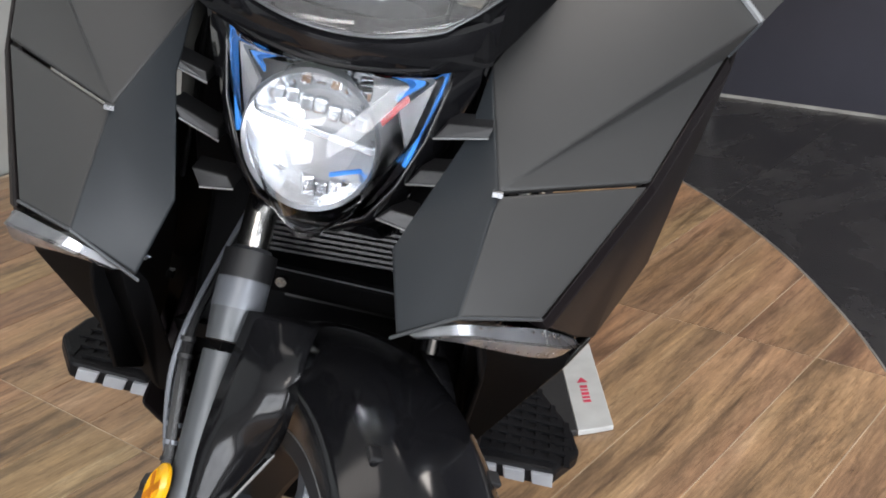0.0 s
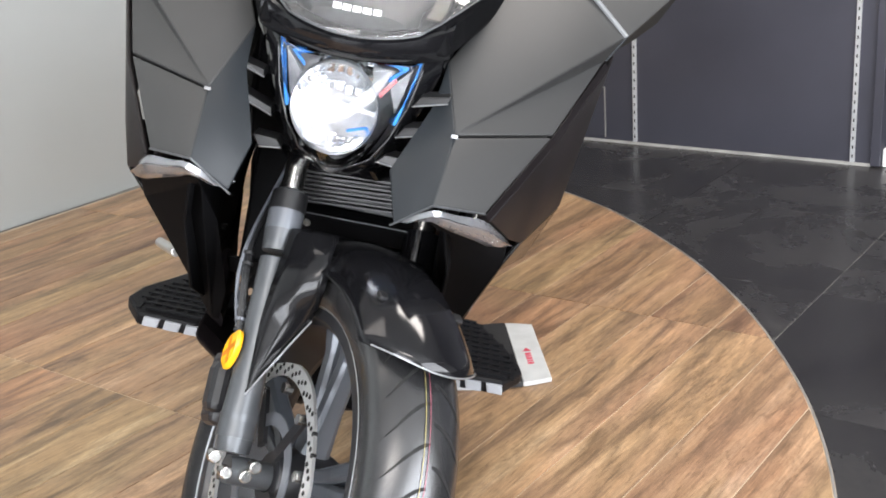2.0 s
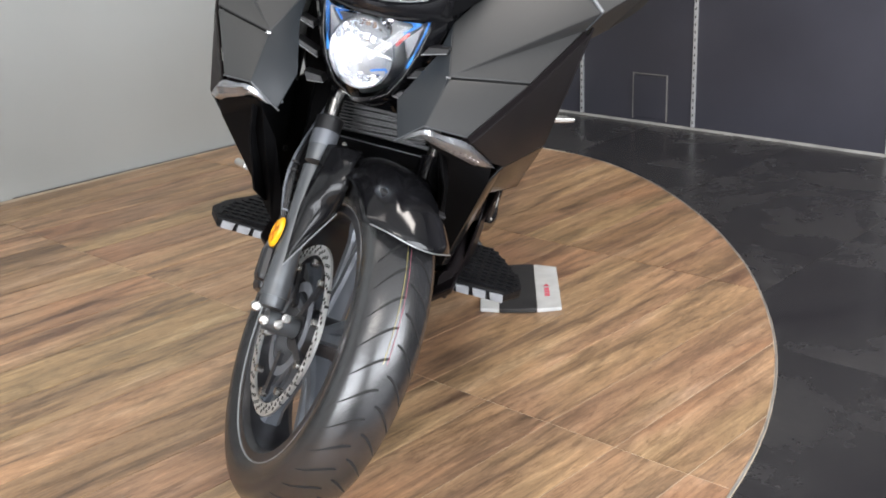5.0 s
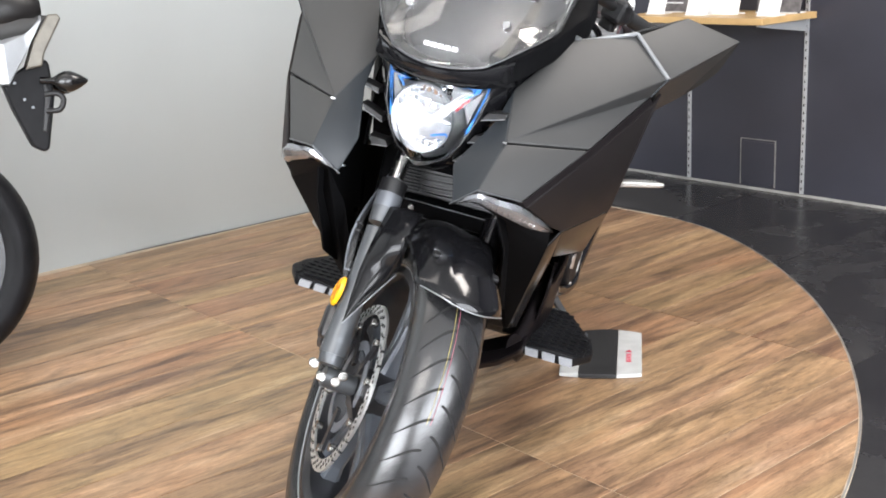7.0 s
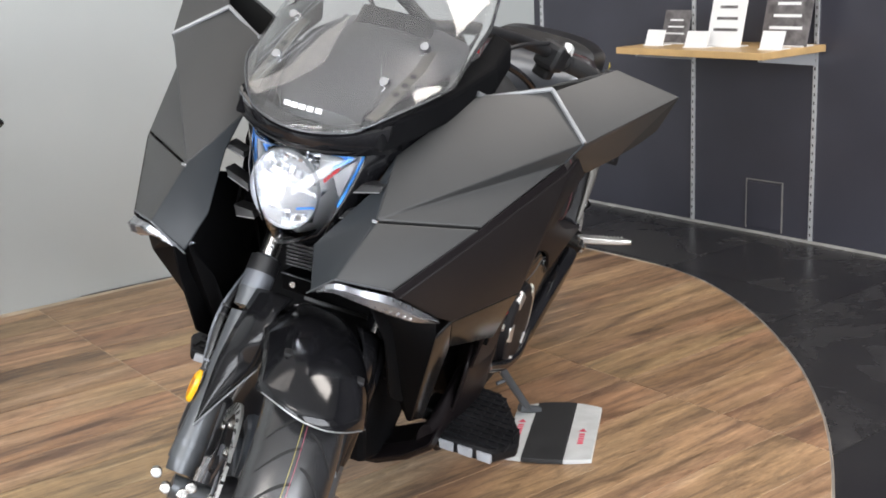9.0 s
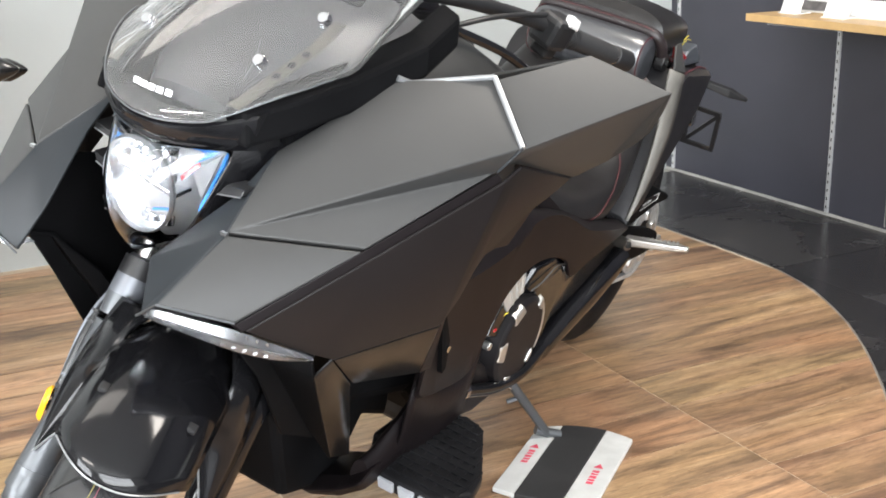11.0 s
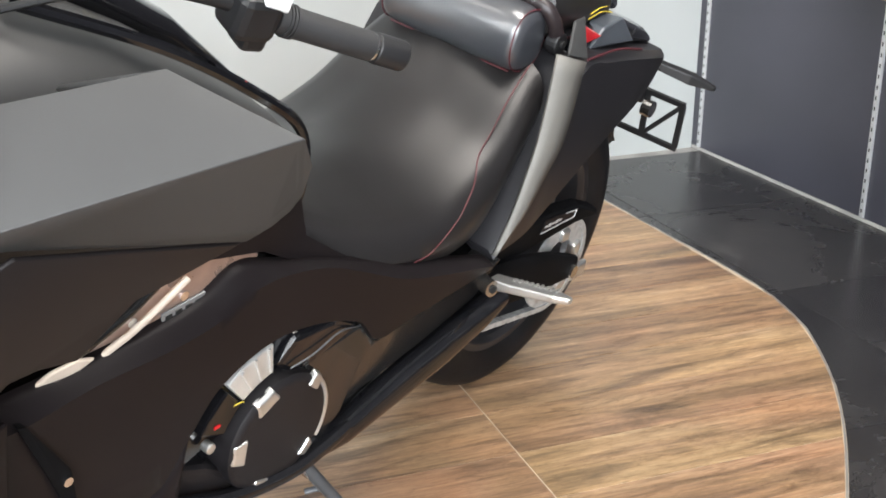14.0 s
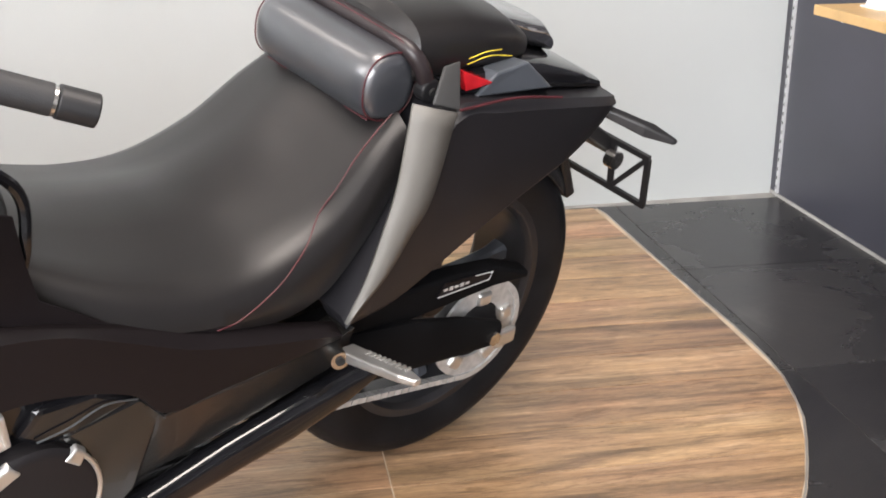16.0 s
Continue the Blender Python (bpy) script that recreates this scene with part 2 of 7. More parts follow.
def make_wood():
    """Printed wood-look planks: long streaks, knots and a tone that differs from plank to plank."""
    m, nt, b = material("wood_look_tile")
    info = nt.nodes.new("ShaderNodeObjectInfo")
    tc, add = nt.nodes.new("ShaderNodeTexCoord"), nt.nodes.new("ShaderNodeVectorMath")
    mul = node(nt, "ShaderNodeMath")
    mul.operation = "MULTIPLY"
    mul.inputs[1].default_value = 57.0
    nt.links.new(info.outputs["Random"], mul.inputs[0])
    nt.links.new(tc.outputs["Object"], add.inputs[0])
    nt.links.new(mul.outputs["Value"], add.inputs[1])
    outs = []
    for scale, det, rough, dist in (((1.3, 13, 1), 8.0, 0.66, 1.0), ((13, 200, 1), 6.0, 0.74, 0.5), ((2.8, 12, 1), 7.0, 0.64, 1.2), ((30, 70, 1), 8.0, 0.8, 0.9), ((1.4, 3.4, 1), 3.0, 0.5, 0.6), ((7, 48, 1), 6.0, 0.70, 0.7)):
        mp = nt.nodes.new("ShaderNodeMapping")
        mp.inputs["Scale"].default_value = scale
        nt.links.new(add.outputs["Vector"], mp.inputs["Vector"])
        n = node(nt, "ShaderNodeTexNoise", Scale=1.0, Detail=det, Roughness=rough, Distortion=dist)
        nt.links.new(mp.outputs["Vector"], n.inputs["Vector"])
        outs.append(n)
    base = ramp(nt, outs[0].outputs["Fac"], [(0.34, (0.170, 0.122, 0.086)), (0.42, (0.290, 0.214, 0.140)), (0.50, (0.400, 0.288, 0.182)), (0.58, (0.470, 0.350, 0.224)), (0.68, (0.600, 0.478, 0.335))])
    grain = ramp(nt, outs[1].outputs["Fac"], [(0.30, (0.66, 0.64, 0.62)), (0.48, (0.97, 0.97, 0.97)), (0.66, (1.20, 1.19, 1.18))])
    warm = ramp(nt, outs[2].outputs["Fac"], [(0.33, (0.56, 0.54, 0.53)), (0.42, (0.80, 0.79, 0.78)), (0.50, (1.0, 0.98, 0.96)), (0.72, (1.08, 1.03, 0.96))])
    mottle = ramp(nt, outs[3].outputs["Fac"], [(0.30, (0.58, 0.56, 0.54)), (0.41, (0.94, 0.93, 0.92)), (0.64, (1.16, 1.16, 1.15))])
    patch = ramp(nt, outs[4].outputs["Fac"], [(0.34, (1.07, 0.96, 0.90)), (0.47, (1.0, 0.98, 0.95)), (0.62, (0.97, 1.0, 0.90))])
    dash = ramp(nt, outs[5].outputs["Fac"], [(0.36, (0.64, 0.62, 0.60)), (0.46, (0.98, 0.98, 0.98)), (0.60, (1.03, 1.03, 1.02)), (0.70, (1.36, 1.37, 1.36))])
    tone = ramp(nt, info.outputs["Random"], [(0.0, (0.68, 0.580, 0.58)), (0.25, (0.82, 0.70, 0.69)), (0.5, (0.86, 0.79, 0.75)), (0.75, (0.95, 0.82, 0.81)), (1.0, (1.03, 0.94, 0.89))])
    last = base.outputs["Color"]
    for other in (grain, warm, mottle, patch, dash, tone):
        mx = nt.nodes.new("ShaderNodeMix")
        mx.data_type, mx.blend_type = "RGBA", "MULTIPLY"
        mx.inputs[0].default_value = 1.0
        nt.links.new(last, mx.inputs[6])
        nt.links.new(other.outputs["Color"], mx.inputs[7])
        last = mx.outputs[2]
    nt.links.new(last, b.inputs["Base Color"])
    mr = node(nt, "ShaderNodeMapRange", To_Min=0.30, To_Max=0.46)
    nt.links.new(outs[1].outputs["Fac"], mr.inputs["Value"])
    nt.links.new(mr.outputs["Result"], b.inputs["Roughness"])
    bp = node(nt, "ShaderNodeBump", Strength=0.35, Distance=0.0009)
    nt.links.new(outs[1].outputs["Fac"], bp.inputs["Height"])
    nt.links.new(bp.outputs["Normal"], b.inputs["Normal"])
    return m


def make_slate():
    """Dark polished floor tiles with pale clouds and scuffs."""
    m, nt, b = material("dark_slate_tile")
    info = nt.nodes.new("ShaderNodeObjectInfo")
    mp = coords(nt)
    mp.inputs["Location"].default_value = (3, 5, 0)
    nt.links.new(info.outputs["Location"], mp.inputs["Location"])
    cloud, fine = node(nt, "ShaderNodeTexNoise", Scale=2.2, Detail=9.0, Roughness=0.66, Distortion=0.5), node(nt, "ShaderNodeTexNoise", Scale=60.0, Detail=3.0)
    for n in (cloud, fine):
        nt.links.new(mp.outputs["Vector"], n.inputs["Vector"])
    r = ramp(nt, cloud.outputs["Fac"], [(0.30, (0.018, 0.017, 0.019)), (0.50, (0.028, 0.027, 0.028)), (0.62, (0.044, 0.042, 0.042)), (0.78, (0.105, 0.102, 0.098))])
    nt.links.new(r.outputs["Color"], b.inputs["Base Color"])
    mr = node(nt, "ShaderNodeMapRange", To_Min=0.18, To_Max=0.36)
    b.inputs["Specular IOR Level"].default_value = 0.4
    nt.links.new(cloud.outputs["Fac"], mr.inputs["Value"])
    nt.links.new(mr.outputs["Result"], b.inputs["Roughness"])
    bp = node(nt, "ShaderNodeBump", Strength=0.12, Distance=0.001)
    nt.links.new(fine.outputs["Fac"], bp.inputs["Height"])
    nt.links.new(bp.outputs["Normal"], b.inputs["Normal"])
    return m


WOOD, SLATE = make_wood(), make_slate()


# ---- building helpers ----
def part(name, bm, mat, parent=None, label="", smooth=False, bevel=0.0, solid=0.0, segments=2):
    """Links a bmesh as one mesh object, under a thing or a part if one is given."""
    bmesh.ops.recalc_face_normals(bm, faces=bm.faces)
    me = bpy.data.meshes.new(name)
    bm.to_mesh(me)
    bm.free()
    for f in me.polygons:
        f.use_smooth = smooth
    me.materials.append(mat)
    ob = new(name, me)
    if parent is not None:
        ob.parent = parent
    if label:
        ob["label"] = label
    if solid:
        md = ob.modifiers.new("solid", "SOLIDIFY")
        md.thickness, md.offset = solid, -1.0
    if bevel:
        md = ob.modifiers.new("bevel", "BEVEL")
        md.width, md.segments, md.limit_method, md.angle_limit = bevel, segments, "ANGLE", radians(28)
        md.harden_normals = False
    if smooth:
        me.set_sharp_from_angle(angle=radians(38))
    return ob


def poly(verts, faces):
    bm = bmesh.new()
    vs = [bm.verts.new(v) for v in verts]
    for f in faces:
        bm.faces.new([vs[i] for i in f])
    return bm


def block(centre, size, m=None):
    bm = bmesh.new()
    bmesh.ops.create_cube(bm, size=1.0)
    bmesh.ops.transform(bm, matrix=Matrix.Diagonal((*size, 1)), verts=bm.verts)
    if m is not None:
        bmesh.ops.transform(bm, matrix=m, verts=bm.verts)
    bmesh.ops.translate(bm, vec=centre, verts=bm.verts)
    return bm


def join(*many):
    """Several bmeshes that make up one part."""
    out = bmesh.new()
    for bm in many:
        me = bpy.data.meshes.new("piece")
        bm.to_mesh(me)
        bm.free()
        out.from_mesh(me)
        bpy.data.meshes.remove(me)
    return out


def moved(bm, m):
    bmesh.ops.transform(bm, matrix=m, verts=bm.verts)
    return bm


def loft(rings, caps=True, closed=True):
    bm = bmesh.new()
    vs = [[bm.verts.new(p) for p in r] for r in rings]
    n = len(rings[0])
    for a, b in zip(vs, vs[1:]):
        for i in range(n if closed else n - 1):
            j = (i + 1) % n
            bm.faces.new((a[i], a[j], b[j], b[i]))
    if caps and closed:
        bm.faces.new(vs[0][::-1])
        bm.faces.new(vs[-1])
    return bm


def prism(points, push):
    """A flat outline pushed along a way, closed on both sides."""
    push = Vector(push)
    pts = [Vector(p) for p in points]
    return loft([pts, [p + push for p in pts]])


def spin(profile, steps=64, axis="x", closed=True):
    """A profile of (along the axle, radius) turned about the x axis through the origin."""
    rings = [[Vector((u, r * math.cos(a), r * math.sin(a))) for u, r in profile] for a in (2 * math.pi * k / steps for k in range(steps))]
    bm = bmesh.new()
    vs = [[bm.verts.new(p) for p in r] for r in rings]
    n = len(profile)
    for k in range(steps):
        a, b = vs[k], vs[(k + 1) % steps]
        for i in range(n if closed else n - 1):
            bm.faces.new((a[i], a[(i + 1) % n], b[(i + 1) % n], b[i]))
    return bm


def smooth_path(pts, per=8):
    """Points on a smooth curve through the given ones."""
    pts = [Vector(p) for p in pts]
    if len(pts) < 3:
        return pts
    ext = [2 * pts[0] - pts[1], *pts, 2 * pts[-1] - pts[-2]]
    out = []
    for a, b, c, d in zip(ext, ext[1:], ext[2:], ext[3:]):
        for k in range(per):
            t = k / per
            out.append(0.5 * (2 * b + (c - a) * t + (2 * a - 5 * b + 4 * c - d) * t * t + (3 * b - a - 3 * c + d) * t ** 3))
    return out + [pts[-1]]


def tube(pts, radius, sides=10, per=8, radii=None):
    path = smooth_path(pts, per)
    n = len(path)
    rings, up = [], Vector((0.13, 0.21, 0.97)).normalized()
    for i, p in enumerate(path):
        d = (path[min(i + 1, n - 1)] - path[max(i - 1, 0)]).normalized()
        u = (up - d * up.dot(d))
        u = u.normalized() if u.length > 1e-4 else d.orthogonal().normalized()
        up, v = u, d.cross(u)
        r = radius if radii is None else radii[0] + (radii[1] - radii[0]) * i / (n - 1)
        rings.append([p + r * (math.cos(a) * u + math.sin(a) * v) for a in (2 * math.pi * k / sides for k in range(sides))])
    return loft(rings)


def rod(a, b, radius, sides=12, radius_end=None):
    return tube([a, b], radius, sides, 1, None if radius_end is None else (radius, radius_end))


def ring_of(centre, half_w, half_h, power=2.6, n=28, normal="y"):
    """A rounded-rectangle outline about a centre, facing along y."""
    out = []
    for k in range(n):
        a = 2 * math.pi * k / n
        c, s = math.cos(a), math.sin(a)
        out.append(Vector(centre) + Vector((half_w * math.copysign(abs(c) ** (2 / power), c), 0, half_h * math.copysign(abs(s) ** (2 / power), s))))
    return out


def thing(name, m, label, category, group=""):
    ob = new(name)
    ob.matrix_world = m
    return tagged(ob, label, category, group)


def flip(points):
    return [(-x, y, z) for x, y, z in points]


def side_pts(sx, pts):
    return [(sx * x, y, z) for x, y, z in pts]


# ---- the room ----
def room_block(name, s0, s1, p0, p1, z0, z1, mat, bevel=0.0):
    bm = poly([at(s, p, z) for z in (z0, z1) for s, p in ((s0, p0), (s1, p0), (s1, p1), (s0, p1))],
              [(0, 1, 2, 3), (4, 5, 6, 7), (0, 1, 5, 4), (1, 2, 6, 5), (2, 3, 7, 6), (3, 0, 4, 7)])
    return part(name, bm, mat, bevel=bevel)


floor_slab = tagged(room_block("floor", BACK_S - 0.2, DARK_S + 1.4, GREY_P - 0.2, SIDE_P + 0.2, -0.12, -0.0075, GROUT), kind="structure")
floor_slab["label"] = "dark slate tile floor with pale grout joints"

# the grey wall runs a little out of square
grey = [at(-3.8, GREY_P + 0.15), at(DARK_S + 0.12, GREY_P - 0.116), at(DARK_S + 0.12, GREY_P - 0.27), at(-3.8, GREY_P - 0.05)]
wall_grey = part("wall_grey", loft([[Vector((p.x, p.y, -0.1)) for p in grey], [Vector((p.x, p.y, CEIL)) for p in grey]]), GREY)
tagged(wall_grey, "smooth light grey painted showroom wall", "wall", kind="structure")
wall_dark = room_block("wall_dark", DARK_S, DARK_S + 0.12, GREY_P - 0.114, -0.735, -0.1, CEIL, NAVY, 0.002)
tagged(wall_dark, "dark navy painted panel wall with slotted shelf rails", "wall", kind="structure")
wall_recess = room_block("wall_recess", DARK_S + 0.9, DARK_S + 1.0, -1.2, SIDE_P + 0.1, -0.1, CEIL, NAVY)
tagged(wall_recess, "dark wall set back behind the panel", "wall", kind="structure")
wall_return = room_block("wall_return", DARK_S + 0.12, DARK_S + 0.9, -0.93, -0.80, -0.1, CEIL, NAVY)
tagged(wall_return, "dark return wall at the panel's end", "wall", kind="structure")
wall_side_low = room_block("wall_side_low", BACK_S, DARK_S + 1.0, SIDE_P, SIDE_P + 0.1, -0.1, 0.25, WHITE)
wall_side_high = room_block("wall_side_high", BACK_S, DARK_S + 1.0, SIDE_P, SIDE_P + 0.1, 2.65, CEIL, WHITE)
wall_side_far = room_block("wall_side_far", 1.8, DARK_S + 1.0, SIDE_P, SIDE_P + 0.1, 0.25, 2.65, WHITE)
wall_side_near = room_block("wall_side_near", BACK_S, -2.45, SIDE_P, SIDE_P + 0.1, 0.25, 2.65, WHITE)
wall_back_low = room_block("wall_back_low", BACK_S - 0.1, BACK_S, GREY_P - 0.1, SIDE_P + 0.1, -0.1, 0.25, WHITE)
wall_back_high = room_block("wall_back_high", BACK_S - 0.1, BACK_S, GREY_P - 0.1, SIDE_P + 0.1, 2.65, CEIL, WHITE)
wall_back_left = room_block("wall_back_left", BACK_S - 0.1, BACK_S, GREY_P - 0.1, -0.75, 0.25, 2.65, WHITE)
wall_back_right = room_block("wall_back_right", BACK_S - 0.1, BACK_S, 2.35, SIDE_P + 0.1, 0.25, 2.65, WHITE)
for w in (wall_side_low, wall_side_high, wall_side_far, wall_side_near, wall_back_low, wall_back_high, wall_back_left, wall_back_right):
    tagged(w, "white painted wall round the shop windows", "wall", kind="structure")
# windows lie out of view; their bars are added to break up reflections
for i_win, (along_s, c0, c1) in enumerate(((False, -0.75, 2.35), (True, -2.45, 1.8))):
    window = tagged(new("window_%d" % (i_win + 1)), "tall unseen shop window, dark bars added to break up reflections", "window", kind="structure")
    n_bar = 5 if along_s else 4
    for k in range(n_bar + 1):
        c = c0 + (c1 - c0) * k / n_bar
        hw = 0.03
        part("added_glazing_bar", poly([at(*((c + a * hw, SIDE_P - 0.08 - b) if along_s else (BACK_S + 0.08 + b, c + a * hw)), z) for z in (0.25, 2.65) for a, b in ((-1, 0), (1, 0), (1, 0.05), (-1, 0.05))], [(0, 1, 2, 3), (4, 5, 6, 7), (0, 1, 5, 4), (1, 2, 6, 5), (2, 3, 7, 6), (3, 0, 4, 7)]), TRIM, window)
    for z in (0.28, 1.95, 2.62):
        part("window_rail", poly([at(*((c, SIDE_P - 0.085 - b) if along_s else (BACK_S + 0.085 + b, c)), z + dz) for dz in (-0.03, 0.03) for c, b in ((c0, 0), (c1, 0), (c1, 0.04), (c0, 0.04))], [(0, 1, 2, 3), (4, 5, 6, 7), (0, 1, 5, 4), (1, 2, 6, 5), (2, 3, 7, 6), (3, 0, 4, 7)]), TRIM, window)
ceiling = tagged(room_block("ceiling", BACK_S - 0.2, DARK_S + 1.1, GREY_P - 0.3, SIDE_P + 0.2, CEIL, CEIL + 0.1, WHITE), "plain white ceiling", "ceiling", kind="structure")

def in_room(s, p, z):
    return Matrix.Translation(at(s, p, z)) @ Matrix.Rotation(radians(ROOM), 4, "Z")


# panels made up to carry the added ceiling lamps
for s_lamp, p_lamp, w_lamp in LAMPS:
    fixture = thing("ceiling_fill", in_room(s_lamp, p_lamp, CEIL), "long white ceiling panel, unseen, added for a fill lamp", "ceiling light", "ceiling lights")
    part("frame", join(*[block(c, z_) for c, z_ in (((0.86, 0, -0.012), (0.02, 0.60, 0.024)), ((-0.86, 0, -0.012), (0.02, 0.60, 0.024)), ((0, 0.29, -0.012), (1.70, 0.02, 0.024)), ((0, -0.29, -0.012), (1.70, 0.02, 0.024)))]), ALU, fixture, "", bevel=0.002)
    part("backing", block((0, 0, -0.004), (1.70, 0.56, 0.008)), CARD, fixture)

# skirting joint along the dark wall, end profile, low white box in the recess
baseboard = tagged(room_block("baseboard", DARK_S - 0.004, DARK_S, GREY_P - 0.106, -0.735, -0.004, 0.006, GROUT), "thin pale sealant line at the wall's foot", "trim", kind="structure")
trim_end = tagged(room_block("trim_end", DARK_S - 0.012, DARK_S + 0.1, -0.733, -0.702, 0.0, CEIL - 0.01, NAVY, 0.002), "dark edge profile at the end of the dark panel", "trim", kind="structure")
plinth = tagged(room_block("display_plinth", DARK_S + 0.005, DARK_S + 0.05, -0.700, 1.2, -0.004, 0.058, CARD, 0.004), "low white display plinth on the dark floor before the recess", "plinth")


# ---- slotted shelf rails ----
def shelf_rail(p, z0, z1):
    rail = thing("shelf_rail", Matrix.Translation(at(DARK_S, p, 0)), "slotted pale steel shelf rail on the dark wall", "shelf rail", "shelf rails on the dark wall")
    m = Matrix.Rotation(radians(ROOM), 4, "Z")
    part("channel", moved(block((-0.004, 0, (z0 + z1) / 2), (0.007, 0.015, z1 - z0)), m), ALU, rail)
    slots = [block((-0.0082, 0, z0 + 0.02 + 0.030 * k), (0.001, 0.004, 0.011)) for k in range(int((z1 - z0 - 0.03) / 0.030))]
    part("slot_column", moved(join(*slots), m), GROOVE, rail)


for p_rail in (-2.988, -2.13, -1.585, -0.793):
    shelf_rail(p_rail, 0.008, 2.3)

# faint service hatch in the dark wall
hatch = thing("service_hatch", in_room(DARK_S, -1.79, 0), "small dark service hatch set in the navy wall", "hatch")
part("hatch_door", block((-0.003, 0, 0.108), (0.005, 0.156, 0.172)), NAVY, hatch, bevel=0.0015)
for c, size in (((-0.003, 0.0805, 0.11), (0.006, 0.003, 0.19)), ((-0.003, -0.0805, 0.11), (0.006, 0.003, 0.19)), ((-0.003, 0, 0.2035), (0.006, 0.158, 0.003))):
    part("hatch_frame", block(c, size), TRIM, hatch)

# ---- shelf with printed cards ----
SHELF_P0, SHELF_P1, SHELF_Z = -2.20, -1.542, 0.690


shelf = thing("wall_shelf", in_room(DARK_S - 0.185, (SHELF_P0 + SHELF_P1) / 2, SHELF_Z), "light wooden wall shelf on steel brackets", "shelf")
part("board", block((0, 0, 0.012), (0.35, SHELF_P1 - SHELF_P0, 0.024)), SHELF_WOOD, shelf, bevel=0.002)
for dp in (-2.13, -1.585):
    bx = -(dp - (SHELF_P0 + SHELF_P1) / 2)
    part("bracket", prism([(0.172, bx - 0.004, -0.001), (-0.14, bx - 0.004, -0.001), (-0.14, bx - 0.004, -0.010), (0.172, bx - 0.004, -0.05)], (0, 0.008, 0)), ALU, shelf)


def card_stand(s, p, w, h, mat, lean=14, label="white printed card in a clear stand"):
    t = thing("card_stand", in_room(s, p, SHELF_Z + 0.024), label, "card", "cards on the shelf")
    lean_m = Matrix.Rotation(radians(lean), 4, "Y")
    part("card", moved(block((0, 0, h / 2), (0.004, w, h)), lean_m), mat, t, bevel=0.0008)
    part("foot", block((0.02, 0, 0.002), (0.07, w * 0.9, 0.004)), CARD, t)
    for k in range(3 if h > 0.1 else 0):
        part("print_line", moved(block((-0.0026, 0, h * (0.3 + 0.2 * k)), (0.001, w * (0.7 - 0.1 * k), h * 0.05)), lean_m), CARD_DARK if mat is CARD else CARD, t)


card_stand(DARK_S - 0.26, -2.105, 0.085, 0.060, CARD, 20, "small white price card leaning back")
card_stand(DARK_S - 0.16, -2.095, 0.125, 0.125, CARD_DARK, 14, "photo card in a clear stand")
card_stand(DARK_S - 0.21, -1.825, 0.15, 0.20, CARD, 14)
card_stand(DARK_S - 0.27, -1.90, 0.10, 0.06, CARD, 20, "small white price card leaning back")
card_stand(DARK_S - 0.12, -1.640, 0.19, 0.21, CARD_DARK, 14, "dark printed photo card in a clear stand")
card_stand(DARK_S - 0.25, -1.595, 0.090, 0.065, CARD, 20, "small white price card leaning back")

# ---- the motorcycle: own axes x to its left, y to its rear, z up; it leans on its side stand ----
bike = thing("motorcycle", pose(-0.297, 0.78, 0, 0, 14.5, -7.0), "matte black futuristic motorcycle leaning on its side stand, headlamp lit", "motorcycle")

RAKE = radians(33)
AXIS = Vector((0, math.sin(RAKE), math.cos(RAKE)))
STEER = Matrix.Translation((0, -0.11, 0)) @ Matrix.Rotation(radians(29.9), 4, AXIS) @ Matrix.Translation((0, 0.11, 0))


def tyre_profile(r, w, rim_r):
    half = [(0.40, rim_r - 0.004, 0), (0.47, rim_r + 0.012, 0), (0.5, rim_r + (r - rim_r) * 0.45, 0), (0.485, r - 0.036, 0), (0.43, r - 0.022, 0), (0.33, r - 0.011, 0), (0.2, r - 0.0035, 0), (0.07, r - 0.0004, 0)]
    left = [(-u * w, rr) for u, rr, _ in half]
    return left + [(u * w, rr) for u, rr, _ in reversed(half)]


def groove(side, a0, r, w):
    """One swept groove on a shoulder of the tyre."""
    out = bmesh.new()
    prev = None
    for j in range(9):
        f = j / 8
        u = side * w * (0.02 + 0.42 * f)
        a = a0 + 0.16 * f ** 1.6
        wide = 0.0055 * (0.35 + math.sin(math.pi * min(1, f + 0.12)) * 0.65) / r
        rr = tyre_radius(abs(u) / w, r, w) + 0.0007
        pair = [out.verts.new((u, rr * math.cos(a + d), rr * math.sin(a + d))) for d in (-wide / 2, wide / 2)]
        if prev:
            out.faces.new((prev[0], prev[1], pair[1], pair[0]))
        prev = pair
    return out


def tyre_radius(k, r, w):
    xs = [0.07, 0.2, 0.33, 0.43, 0.485]
    ys = [r - 0.0004, r - 0.0035, r - 0.011, r - 0.022, r - 0.036]
    return float(np.interp(k, xs, ys))


